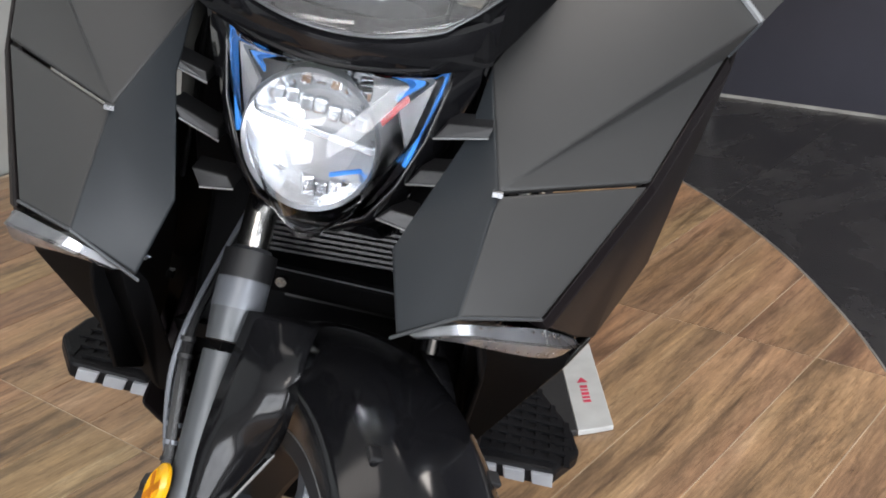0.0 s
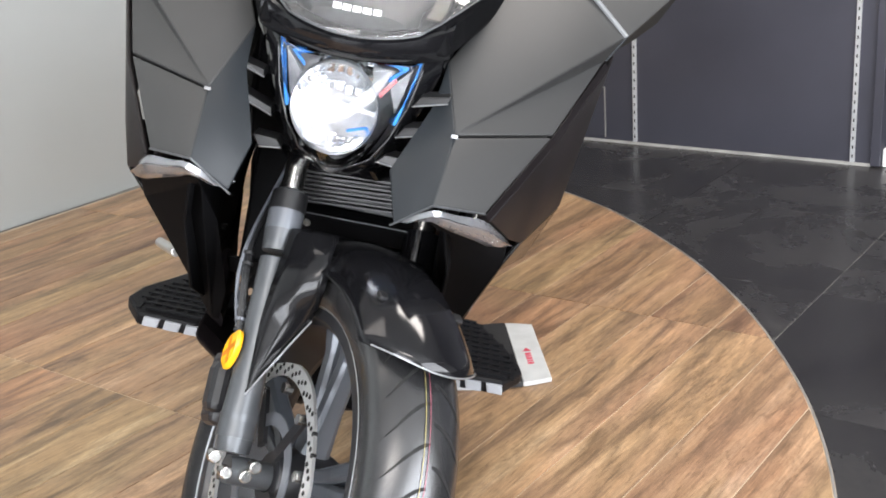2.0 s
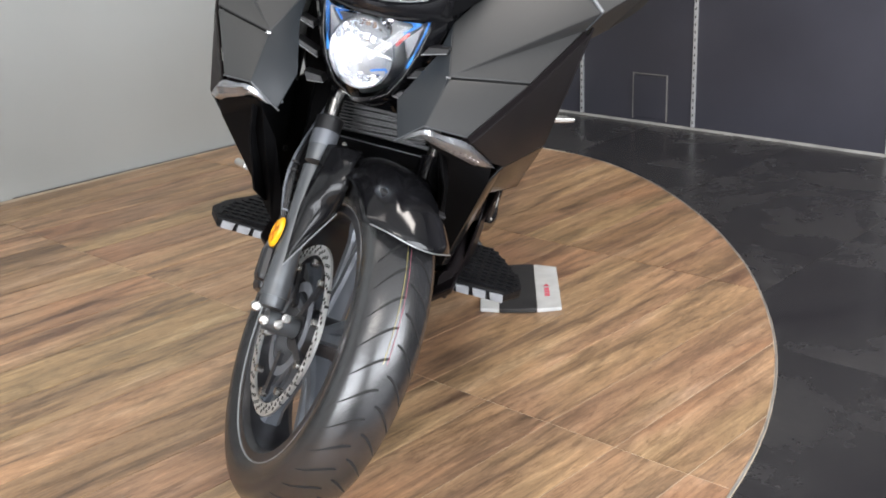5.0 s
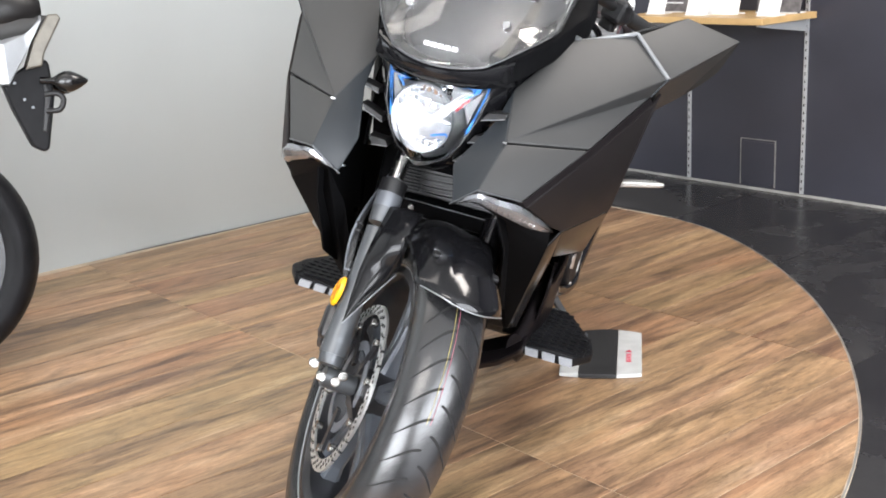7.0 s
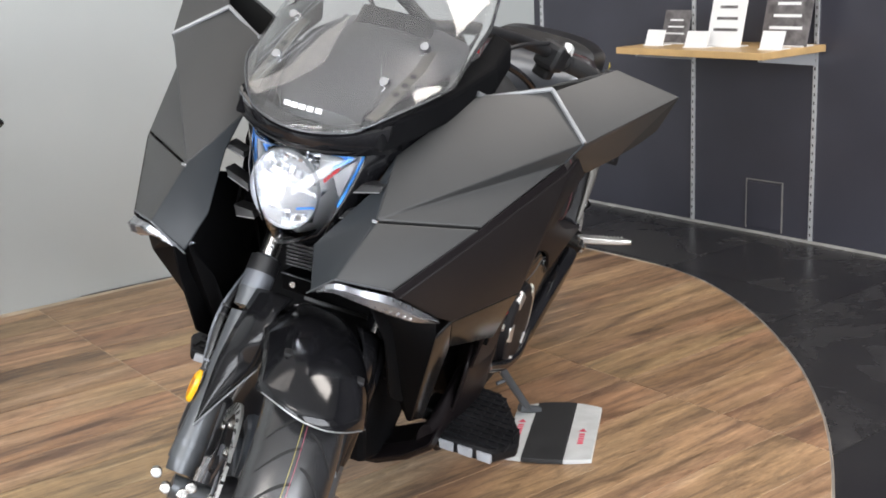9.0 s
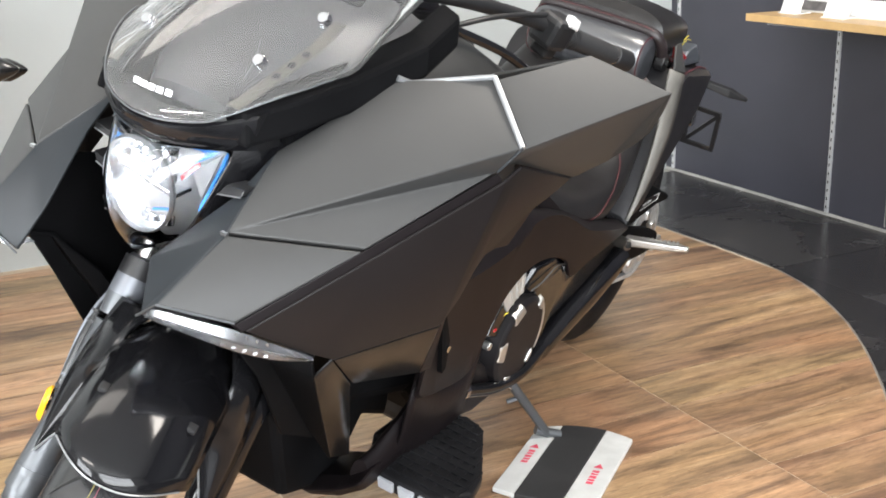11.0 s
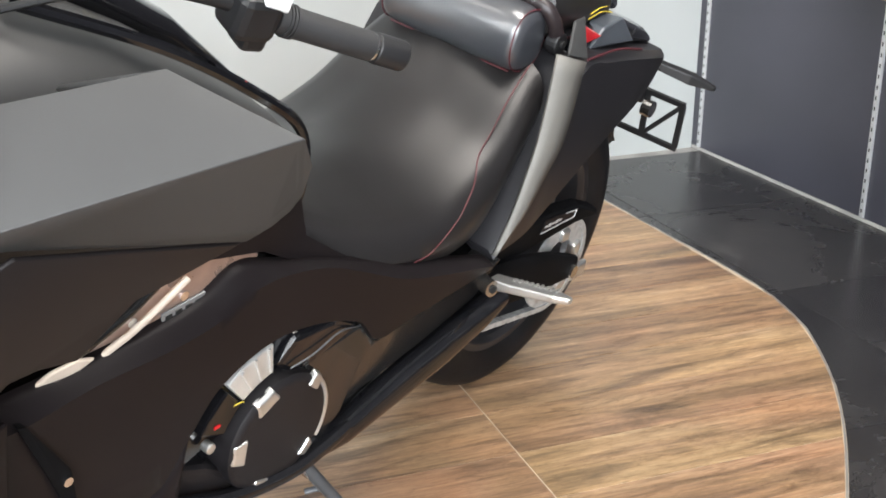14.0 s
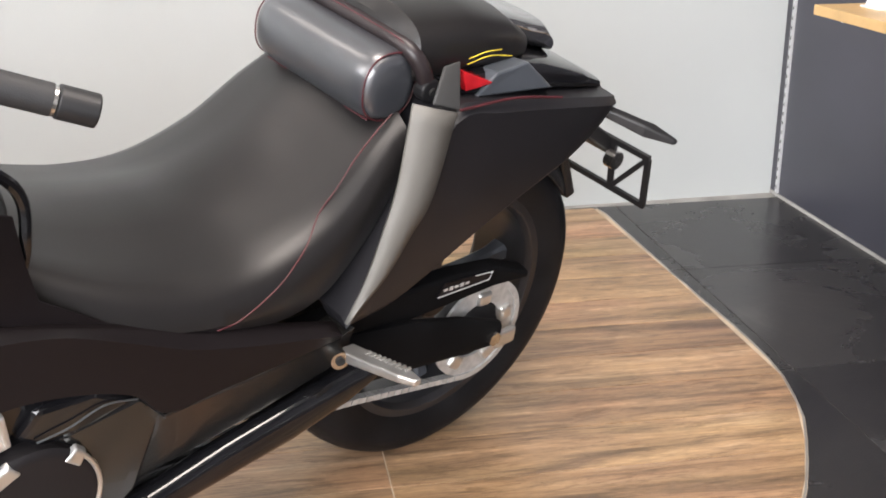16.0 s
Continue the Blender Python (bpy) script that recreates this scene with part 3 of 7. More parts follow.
def wheel(parent, name, m, r, w, rim_r, spokes, rim_mat, label, tyre_mat=None):
    """A wheel about the x axis: cast rim with paired spokes, tyre with tread."""
    lip = 0.42 * w
    barrel = spin([(-lip, rim_r + 0.004), (-lip, rim_r - 0.014), (-lip + 0.012, rim_r - 0.022), (lip - 0.012, rim_r - 0.022), (lip, rim_r - 0.014), (lip, rim_r + 0.004), (lip - 0.008, rim_r - 0.004), (-lip + 0.008, rim_r - 0.004)], 72)
    hub = spin([(-0.05, 0.018), (-0.05, 0.034), (-0.03, 0.044), (0.03, 0.044), (0.05, 0.034), (0.05, 0.018)], 32)
    rim = part(name, moved(join(barrel, hub), m), rim_mat, parent, label, True, 0.0015)
    for k in range(spokes):
        for d in (-0.13, 0.13):
            a = 2 * math.pi * k / spokes
            i, o = Vector((0, math.cos(a + d * 0.6), math.sin(a + d * 0.6))) * 0.036, Vector((0, math.cos(a + d), math.sin(a + d))) * (rim_r - 0.018)
            t = (o - i).cross(Vector((1, 0, 0))).normalized()
            rings = []
            for f, hw, hx in ((0, 0.012, 0.022), (0.4, 0.012, 0.015), (0.8, 0.012, 0.014), (1, 0.018, 0.020)):
                c = i.lerp(o, f)
                rings.append([c + t * hw * x + Vector((hx * y, 0, 0)) for x, y in ((-1, -0.6), (-0.6, -1), (0.6, -1), (1, -0.6), (1, 0.6), (0.6, 1), (-0.6, 1), (-1, 0.6))])
            part("spoke", moved(loft(rings), m), SPOKE, rim, smooth=False, bevel=0.001)
    tyre = part("tyre", moved(spin(tyre_profile(r, w, rim_r), 120), m), tyre_mat or RUBBER, parent, "black road tyre with swept grooves", True)
    for hand in (-1, 1):
        for k in range(40):
            part("tread_groove", moved(groove(hand, 2 * math.pi * (k + (0.5 if hand > 0 else 0)) / 40, r, w), m), GROOVE, tyre)
    return rim


def disc(parent, name, m, r0, r1, u, holes, mat, label, rows=3, wave=10):
    """A drilled wavy brake disc."""
    n = 160
    rings = []
    for k in range(n):
        a = 2 * math.pi * k / n
        ro = r1 + 0.003 * math.copysign(abs(math.sin(wave * a / 2)) ** 0.7, math.sin(wave * a / 2))
        rings.append([Vector((x, rr * math.cos(a), rr * math.sin(a))) for x, rr in ((u - 0.0022, r0), (u - 0.0022, ro), (u + 0.0022, ro), (u + 0.0022, r0))])
    ob = part(name, moved(loft(rings + rings[:1], caps=False), m), mat, parent, label)
    bits = []
    for k in range(holes):
        for j in range(rows):
            a, rr = 2 * math.pi * (k + j * 0.33) / holes, r0 + (r1 - r0) * (0.25 + 0.5 * j / max(1, rows - 1))
            hole = spin([(u - 0.0027, 0.0), (u - 0.0027, 0.0033), (u + 0.0027, 0.0033), (u + 0.0027, 0.0)], 8, closed=False)
            bits.append(moved(hole, Matrix.Translation((0, rr * math.cos(a), rr * math.sin(a)))))
    part("hole_pattern", moved(join(*bits), m), GROOVE, ob)
    return ob


# front wheel, turned to the bike's left
FR = 0.305
MF = STEER @ Matrix.Translation((0, 0, FR))
front = wheel(bike, "front_wheel", MF, FR, 0.118, 0.226, 5, RIM, "black cast front wheel")
front_disc = disc(bike, "brake_disc", MF, 0.131, 0.150, -0.061, 34, DISC_STEEL, "drilled wavy steel brake disc")
for k in range(5):
    part("carrier_arm", moved(block((-0.059, 0.080, 0), (0.006, 0.075, 0.016)), MF @ Matrix.Rotation(2 * math.pi * (k + 0.5) / 5, 4, "X")), RIM, front_disc)
for k in range(10):
    a = 2 * math.pi * k / 10
    part("rivet", moved(spin([(-0.068, 0.0), (-0.068, 0.007), (-0.056, 0.0075), (-0.056, 0.0)], 10, closed=False), MF @ Matrix.Translation((0, 0.117 * math.cos(a), 0.117 * math.sin(a)))), STEEL, front_disc)
# the flange's highlight, put in as a silver ring
part("rim_highlight", moved(spin([(-0.0495, 0.2265), (-0.0515, 0.2285), (-0.0495, 0.2305), (-0.0475, 0.2285)], 72), MF), SILVER, front, "highlight on the rim flange as a thin silver ring", True)
part("reluctor_ring", moved(spin([(-0.058, 0.066), (-0.058, 0.083), (-0.060, 0.083), (-0.060, 0.066)], 48), MF), RIM_GREY, front_disc, "grey slotted sensor ring")
for off, col in ((-0.010, LINE_YELLOW), (-0.004, LINE_PINK)):
    tl = bmesh.new()
    prev = None
    for j in range(60):
        a = math.pi * (0.62 + 0.24 * j / 59)
        rr = FR + 0.0007
        pair = [tl.verts.new((off + d, rr * math.cos(a), rr * math.sin(a))) for d in (-0.0004, 0.0004)]
        if prev:
            tl.faces.new((prev[0], prev[1], pair[1], pair[0]))
        prev = pair
    part("paint_line", moved(tl, MF), col, front, "thin painted line round the new tyre")


# fork
def along(x, d, off=0.0):
    """A place on a fork leg, d metres up from the axle."""
    return Vector((x, 0, FR)) + AXIS * d + Vector((0, -math.cos(RAKE), math.sin(RAKE))) * off


for x in (-0.104, 0.104):
    leg = part("fork_leg", moved(join(rod(along(x, 0.035), along(x, 0.275), 0.0205, 24), rod(along(x, 0.13), along(x, 0.040), 0.0212, 24, 0.0255)), STEER), FORK, bike, "grey fork leg", True)
    part("sleeve", moved(join(rod(along(x, 0.285), along(x, 0.314), 0.0208, 24, 0.0232), rod(along(x, 0.314), along(x, 0.360), 0.0232, 24), rod(along(x, 0.360), along(x, 0.370), 0.0232, 24, 0.017)), STEER), FORK, leg, "grey fork sleeve", True)
    part("sleeve_band", moved(rod(along(x, 0.314), along(x, 0.340), 0.0236, 24), STEER), RIM_GREY, leg, "", True)
    part("sleeve_seal", moved(rod(along(x, 0.341), along(x, 0.366), 0.0240, 24), STEER), PLASTIC, leg, "", True)
    part("stanchion", moved(rod(along(x, 0.35), along(x, 0.66), 0.0150, 24), STEER), STEEL, leg, "bright steel fork tube", True)
    if x > 0:
        # added on this leg only: black for the shade under the shield
        part("fork_shade_sleeve", moved(join(rod(along(x, 0.10), along(x, 0.13), 0.0190, 24, 0.0260), rod(along(x, 0.13), along(x, 0.372), 0.0260, 24)), STEER), GUARD_BLACK, leg, "gloss black sleeve added for the shade on this fork leg", True)
    part("axle_clamp", moved(join(rod(along(x, 0.022), along(x, 0.070), 0.0215, 24, 0.0252), rod((x * 1.05, -0.004, FR + 0.004), (x * 0.5, -0.004, FR + 0.004), 0.018, 20)), STEER), FORK, leg, "", True)
    for bx, by, bz in ((0.138, 0.020, 0.030), (0.117, 0.016, 0.013), (0.091, 0.016, 0.013), (0.083, 0.018, 0.027)) if x < 0 else ((0.091, 0.016, 0.013), (0.083, 0.018, 0.027)):
        c = Vector((math.copysign(bx, x), by - 0.045, FR + bz))
        part("bolt", moved(rod(c + Vector((0, 0.014, -0.005)), c, 0.0085, 12), STEER), STEEL, leg, "", False, 0.002)
    part("clamp_bolt", moved(rod(along(x + (0.02 if x < 0 else -0.02), 0.30, 0.02), along(x + (0.02 if x < 0 else -0.02), 0.30, 0.030), 0.0070, 10), STEER), STEEL, leg)
part("brake_caliper", moved(join(block(along(-0.085, 0.105, -0.098), (0.058, 0.050, 0.100), Matrix.Rotation(-RAKE, 4, "X")), block(along(-0.108, 0.105, -0.085), (0.030, 0.040, 0.070), Matrix.Rotation(-RAKE, 4, "X"))), STEER), RIM, bike, "black brake caliper", False, 0.012)
refl = part("fork_reflector", moved(spin([(-0.009, 0.0), (-0.009, 0.019), (-0.004, 0.0235), (0.0, 0.0235), (0.0, 0.0)], 28, closed=False), STEER @ Matrix.Translation(along(-0.129, 0.148, -0.008)) @ Matrix.Rotation(radians(8), 4, "Z") @ Matrix.Diagonal((0.8, 0.66, 1.22, 1))), AMBER, bike, "round amber reflector on the fork", True)
for turn in (45, -45):
    part("reflector_facet", moved(block((-0.0088, 0, 0), (0.0022, 0.034, 0.007)), STEER @ Matrix.Translation(along(-0.129, 0.148, -0.008)) @ Matrix.Rotation(radians(8), 4, "Z") @ Matrix.Diagonal((0.8, 0.66, 1.22, 1)) @ Matrix.Rotation(radians(turn), 4, "X")), AMBER_DARK, refl)
part("reflector_stem", moved(rod(along(-0.104, 0.145, 0.0), along(-0.127, 0.148, -0.008), 0.008), STEER), PLASTIC, refl)
hose = part("brake_hose", moved(tube([along(-0.12, 0.12, -0.01), along(-0.128, 0.22, -0.02), along(-0.128, 0.29, -0.036), along(-0.108, 0.36, -0.050), along(-0.085, 0.46, -0.055), along(-0.06, 0.55, -0.05)], 0.0045, 8), STEER), PLASTIC, bike, "black brake hose", True)
part("hose_guard", moved(tube([along(-0.125, 0.16, -0.012), along(-0.130, 0.24, -0.022), along(-0.129, 0.28, -0.034)], 0.0058, 8), STEER), RUBBER, hose, "", True)
for k in range(9):
    q = Vector(along(-0.125, 0.16, -0.012)).lerp(Vector(along(-0.130, 0.28, -0.032)), k / 8)
    part("hose_ring", moved(rod(q - AXIS * 0.002, q + AXIS * 0.002, 0.0075, 12), STEER), RIM_GREY if k in (2, 3) else PLASTIC, hose, "", True)
part("sensor_wire", moved(tube([along(-0.115, 0.11, 0.01), along(-0.134, 0.21, -0.024), along(-0.136, 0.28, -0.034), along(-0.112, 0.37, -0.045), along(-0.08, 0.47, -0.05)], 0.0026, 8), STEER), RIM_GREY, hose, "", True)


# front mudguard: arched shell with a beak over the tread, arms down to the fork
def guard_point(u, a, f=0.0, lift=0.0):
    """A place on the mudguard: u across it, a the angle above the road ahead."""
    r = FR + 0.021 + lift - (0.042 + 0.014 * min(1.0, 2 * f)) * abs(u) ** 2.6
    return Vector((u * 0.080, -r * math.cos(a), r * math.sin(a)))


def guard_start(u):
    return radians(58.5 + 9.5 * abs(u) ** 2.3)


guard_rings = []
for j in range(23):
    f = j / 22
    guard_rings.append([guard_point(u, guard_start(u) + (radians(152) - guard_start(u)) * f, f) for u in (-1 + k / 12 for k in range(25))])
mud = part("front_mudguard", moved(loft(guard_rings, caps=False, closed=False), MF), GUARD_BLACK, bike, "gloss black front mudguard", True, solid=0.003)
# silver line laid along the lip in place of its highlight
part("lip_highlight", moved(tube([guard_point(u, guard_start(u), 0, 0.0005) for u in (-0.9, -0.6, -0.3, 0, 0.3, 0.6, 0.9)], 0.0011, 6, 4), MF), SILVER, mud, "highlight along the mudguard lip as a silver line", True)
for u, deg in ((-0.66, 79), (0.66, 79)):
    part("guard_clip", moved(block(guard_point(u, radians(deg), 0.2, 0.001), (0.012, 0.014, 0.006), Matrix.Rotation(radians(90 - deg), 4, "X")), MF), PLASTIC, mud, "", bevel=0.002)
for sx in (-1, 1):
    outer = [(0.104, 0.146, 0.280), (0.112, 0.118, 0.244), (0.117, 0.095, 0.209), (0.119, 0.077, 0.177), (0.117, 0.055, 0.137), (0.114, 0.032, 0.096)]
    inner = [(0.052, 0.116, 0.300), (0.070, 0.074, 0.288), (0.070, 0.050, 0.250), (0.062, 0.060, 0.202), (0.086, 0.048, 0.150), (0.113, 0.031, 0.095)]
    rows = []
    for f in (0.0, 0.2, 0.4, 0.5, 0.6, 0.8, 1.0):
        bulge = 0.010 * (1 - abs(2 * f - 1) ** 1.5)
        rows.append(smooth_path(side_pts(sx, [tuple(p + (q - p) * f + d * bulge * w for p, q, d in zip(a, b, (0.3, -0.75, 0.6))) for a, b, w in zip(outer, inner, (1, 1, 1, 1, 0.7, 0.1))]), 5))
    part("guard_arm", moved(loft(rows, caps=False, closed=False), MF), ARM_BLACK, mud, "black arm down to the fork", True, solid=0.004)
    part("arm_edge", moved(tube(side_pts(sx, [(0.114, 0.030, 0.092), (0.087, 0.046, 0.148), (0.061, 0.061, 0.199)]), 0.0014, 6), MF), SILVER, mud, "", True)

# ---- nose: lamp, screen, cowl ----
def lamp_grid(scale, back, rows=14, cols=16):
    rings = []
    for j in range(rows):
        v = j / (rows - 1)
        w = float(np.interp(v, [0, 0.15, 0.4, 0.65, 0.85, 1], [0.091, 0.090, 0.080, 0.064, 0.046, 0.020])) * scale
        z = 0.846 - 0.146 * v + 0.75 * (1 - scale) * (v - 0.5) * 0.15
        row = []
        for i in range(cols):
            u = -1 + 2 * i / (cols - 1)
            bulge = 0.085 * math.sin(math.pi * (0.18 + 0.62 * v)) * (1 - abs(u) ** 2.2)
            row.append(Vector((u * w, 0.132 + back - bulge, z + (1 - v) * 0.012 * (u * u - 0.5))))
        rings.append(row)
    return loft(rings, caps=False, closed=False)


lamp = part("headlight", lamp_grid(0.97, 0.055), LAMP_HOUSE, bike, "headlight with clear lens and lit bulb", True)
part("lens", lamp_grid(1.0, 0.0), LENS_GLASS, lamp, "clear curved lens", True, solid=0.002)
MB = Matrix.Translation((-0.006, 0.122, 0.782)) @ Matrix.Rotation(radians(90), 4, "Z") @ Matrix.Rotation(radians(-6), 4, "Y") @ Matrix.Diagonal((1, 0.95, 1.05, 1))
part("reflector_bowl", moved(spin([(0.045 * (1 - (k / 9) ** 2) - 0.035, 0.006 + 0.050 * k / 9) for k in range(10)], 40, closed=False), MB), LAMP_MIRROR, lamp, "mirror bowl", True)
part("bowl_ring", moved(spin([(-0.034, 0.054), (-0.039, 0.056), (-0.034, 0.058), (-0.028, 0.056)], 40), MB), SILVER, lamp, "", True)
part("bulb", moved(spin([(-0.020, 0.0), (-0.018, 0.012), (-0.008, 0.019), (0.006, 0.016), (0.006, 0.0)], 20, closed=False), Matrix.Translation((-0.020, 0, -0.004)) @ MB), BULB, lamp, "bright lit bulb", True)
part("divider", loft([[(-0.050, 0.096, 0.794), (0.042, 0.096, 0.780), (0.042, 0.096, 0.774), (-0.050, 0.096, 0.788)], [(-0.050, 0.14, 0.798), (0.042, 0.14, 0.784), (0.042, 0.14, 0.778), (-0.050, 0.14, 0.792)]]), LAMP_MIRROR, lamp, "", False, 0.001)
for j in range(7):
    part("facet", block((-0.040 + 0.0120 * j, 0.106 - 0.001 * j, 0.807 - 0.0015 * j + 0.002 * (j % 2)), (0.0105, 0.012, 0.012), Matrix.Rotation(radians(28 - 9 * j), 4, "Z")), LAMP_MIRROR, lamp, "", False, 0.002)
for j in range(6):
    part("facet", block((-0.030 + 0.0115 * j, 0.108, 0.826 - 0.002 * abs(j - 2)), (0.010, 0.012, 0.011), Matrix.Rotation(radians(-20 + 9 * j), 4, "Z") @ Matrix.Rotation(radians(18), 4, "X")), CHROME, lamp, "", False, 0.002)
for j in range(4):
    part("facet", block((-0.006 + 0.0115 * j, 0.108, 0.734 + 0.003 * abs(j - 1)), (0.010, 0.012, 0.014), Matrix.Rotation(radians(24 - 16 * j), 4, "Z")), CHROME, lamp, "", False, 0.002)
part("facet", block((-0.036, 0.112, 0.740), (0.014, 0.012, 0.014), Matrix.Rotation(radians(30), 4, "Y")), CHROME, lamp, "", False, 0.002)
for sx in (-1, 1):
    part("light_guide", poly(side_pts(sx, [(0.087, 0.134, 0.851), (0.084, 0.132, 0.850), (0.066, 0.114, 0.766), (0.069, 0.116, 0.764)]), [(0, 1, 2, 3)]), BLUE_LED, lamp, "blue light guide", solid=0.003)
    part("light_guide", poly(side_pts(sx, [(0.082, 0.128, 0.845), (0.080, 0.126, 0.840), (0.053, 0.107, 0.819), (0.054, 0.107, 0.824)]), [(0, 1, 2, 3)]), BLUE_LED, lamp, "blue light guide", solid=0.003)
    part("corner_facet", poly(side_pts(sx, [(0.077, 0.128, 0.836), (0.064, 0.118, 0.780), (0.054, 0.110, 0.812)]), [(0, 1, 2)]), LAMP_HOUSE, lamp, "", solid=0.003)
part("light_guide", poly([(0.012, 0.098, 0.750), (0.036, 0.104, 0.757), (0.037, 0.104, 0.760), (0.012, 0.098, 0.753)], [(0, 1, 2, 3)]), BLUE_LED, lamp, "blue light guide", solid=0.003)
part("red_facet", poly([(0.043, 0.102, 0.803), (0.060, 0.112, 0.825), (0.063, 0.112, 0.820), (0.046, 0.102, 0.798)], [(0, 1, 2, 3)]), RED_LENS, lamp, "small red facet", solid=0.002)

# glossy surround that frames the lens
outline_in = [(0.090, 0.130, 0.853), (0.091, 0.128, 0.832), (0.082, 0.113, 0.790), (0.066, 0.106, 0.748), (0.046, 0.108, 0.716), (0.019, 0.112, 0.699)]
outline_out = [(0.112, 0.150, 0.862), (0.113, 0.160, 0.832), (0.101, 0.158, 0.783), (0.083, 0.150, 0.735), (0.058, 0.146, 0.700), (0.020, 0.143, 0.682)]
outline_back = [(0.118, 0.235, 0.862), (0.120, 0.245, 0.832), (0.108, 0.24, 0.78), (0.090, 0.235, 0.725), (0.062, 0.225, 0.69), (0.022, 0.22, 0.676)]
full = lambda half: half + flip(half)[::-1]
part("nose_surround", loft([full(outline_in), full(outline_out), full(outline_back)], caps=False, closed=False), GLOSS, bike, "gloss black surround of the headlight", True, 0.003, 0.004)
brow = []
for j in range(33):
    x = 0.120 * (-1 + j / 16)
    y0, z0, zl = 0.073 + 4 * x * x, 0.8700 + 1.9 * x * x, 0.8405 + 0.9 * x * x
    brow.append([Vector((x, y, z)) for y, z in ((y0 + 0.04, z0 + 0.006), (y0 + 0.004, z0), (y0, z0 - 0.004), (y0 + 0.001, (z0 + zl) / 2), (y0 + 0.008, zl + 0.006), (y0 + 0.014, zl), (y0 + 0.05, zl - 0.002))])
part("brow", loft(brow), GLOSS, bike, "gloss black brow under the windscreen", True)
part("under_brow_bar", tube([(x, 0.0835 + 4 * x * x, 0.8455 + 1.3 * x * x) for x in (-0.098, -0.06, -0.02, 0.02, 0.06, 0.098)], 0.0028, 8), PLASTIC, bike, "", True)
# satin slats beside the lamp: inner top, inner bottom, outer bottom, outer top
SLATS_LEFT = [((0.095, 0.122, 0.806), (0.086, 0.120, 0.792), (0.129, 0.108, 0.806), (0.131, 0.110, 0.815)), ((0.081, 0.118, 0.764), (0.072, 0.117, 0.750), (0.110, 0.104, 0.762), (0.114, 0.106, 0.774)), ((0.064, 0.120, 0.724), (0.053, 0.121, 0.713), (0.081, 0.112, 0.712), (0.086, 0.114, 0.725))]
SLATS_RIGHT = [((0.108, 0.146, 0.796), (0.106, 0.146, 0.787), (0.133, 0.140, 0.797), (0.136, 0.142, 0.805)), ((0.092, 0.146, 0.750), (0.090, 0.144, 0.740), (0.124, 0.138, 0.755), (0.132, 0.140, 0.767)), ((0.079, 0.144, 0.711), (0.072, 0.142, 0.701), (0.100, 0.136, 0.699), (0.109, 0.138, 0.714))]
for sx, slats in ((1, SLATS_LEFT), (-1, SLATS_RIGHT)):
    for quad in slats:
        front = [Vector(p) for p in side_pts(sx, quad)]
        slat = part("side_fin", loft([front, [p + Vector((0, 0.03, 0.001)) for p in front]]), SLAT_GREY, bike, "satin grey slat beside the headlamp", False, 0.0012)
        part("slat_edge", tube([front[1] - Vector((0, 0.0006, 0)), front[2] - Vector((0, 0.0006, 0))], 0.0009, 8, 1), SILVER, slat, "silver edge")
part("nose_core", loft([[(-0.12, 0.20, 0.69), (0.12, 0.20, 0.69), (0.135, 0.20, 0.80), (0.12, 0.19, 0.86), (-0.12, 0.19, 0.86), (-0.135, 0.20, 0.80)],
                        [(-0.15, 0.42, 0.66), (0.15, 0.42, 0.66), (0.17, 0.42, 0.80), (0.15, 0.42, 0.89), (-0.15, 0.42, 0.89), (-0.17, 0.42, 0.80)]]), DEEP_BLACK, bike, "")
part("chin_cover", loft([[(-0.05, 0.14, 0.695), (0.05, 0.14, 0.695), (0.06, 0.17, 0.672), (-0.06, 0.17, 0.672)], [(-0.09, 0.26, 0.70), (0.09, 0.26, 0.70), (0.09, 0.26, 0.66), (-0.09, 0.26, 0.66)]]), GLOSS, bike, "", False, 0.006)

# windscreen
screen_rows = []
for j in range(25):
    v = (j / 24) ** 1.5
    hw = float(np.interp(v, [0, 0.02, 0.06, 0.12, 0.25, 0.55, 0.85, 1], [0.078, 0.099, 0.122, 0.144, 0.163, 0.168, 0.146, 0.108]))
    row = []
    for i in range(25):
        x = hw * (-1 + i / 12)
        row.append(Vector((x, 0.073 + 0.40 * v ** 1.22 + 3.9 * x * x, 0.8715 + 0.285 * v ** 0.9 + 1.8 * x * x * max(0.0, 1 - 4 * v) - 0.35 * x * x * min(1.0, 4 * v))))
    screen_rows.append(row)
screen = part("windscreen", loft(screen_rows, caps=False, closed=False), SCREEN_GLASS, bike, "clear curved acrylic windscreen", True, solid=0.003)
rim_path = [r[0] for r in screen_rows[8:0:-1]] + screen_rows[0][::4] + [r[-1] for r in screen_rows[1:9]]
part("screen_rim", tube([tuple(p + Vector((0, -0.001, 0))) for p in rim_path], 0.0010, 8, 2), FORK, screen, "polished edge of the screen", True)
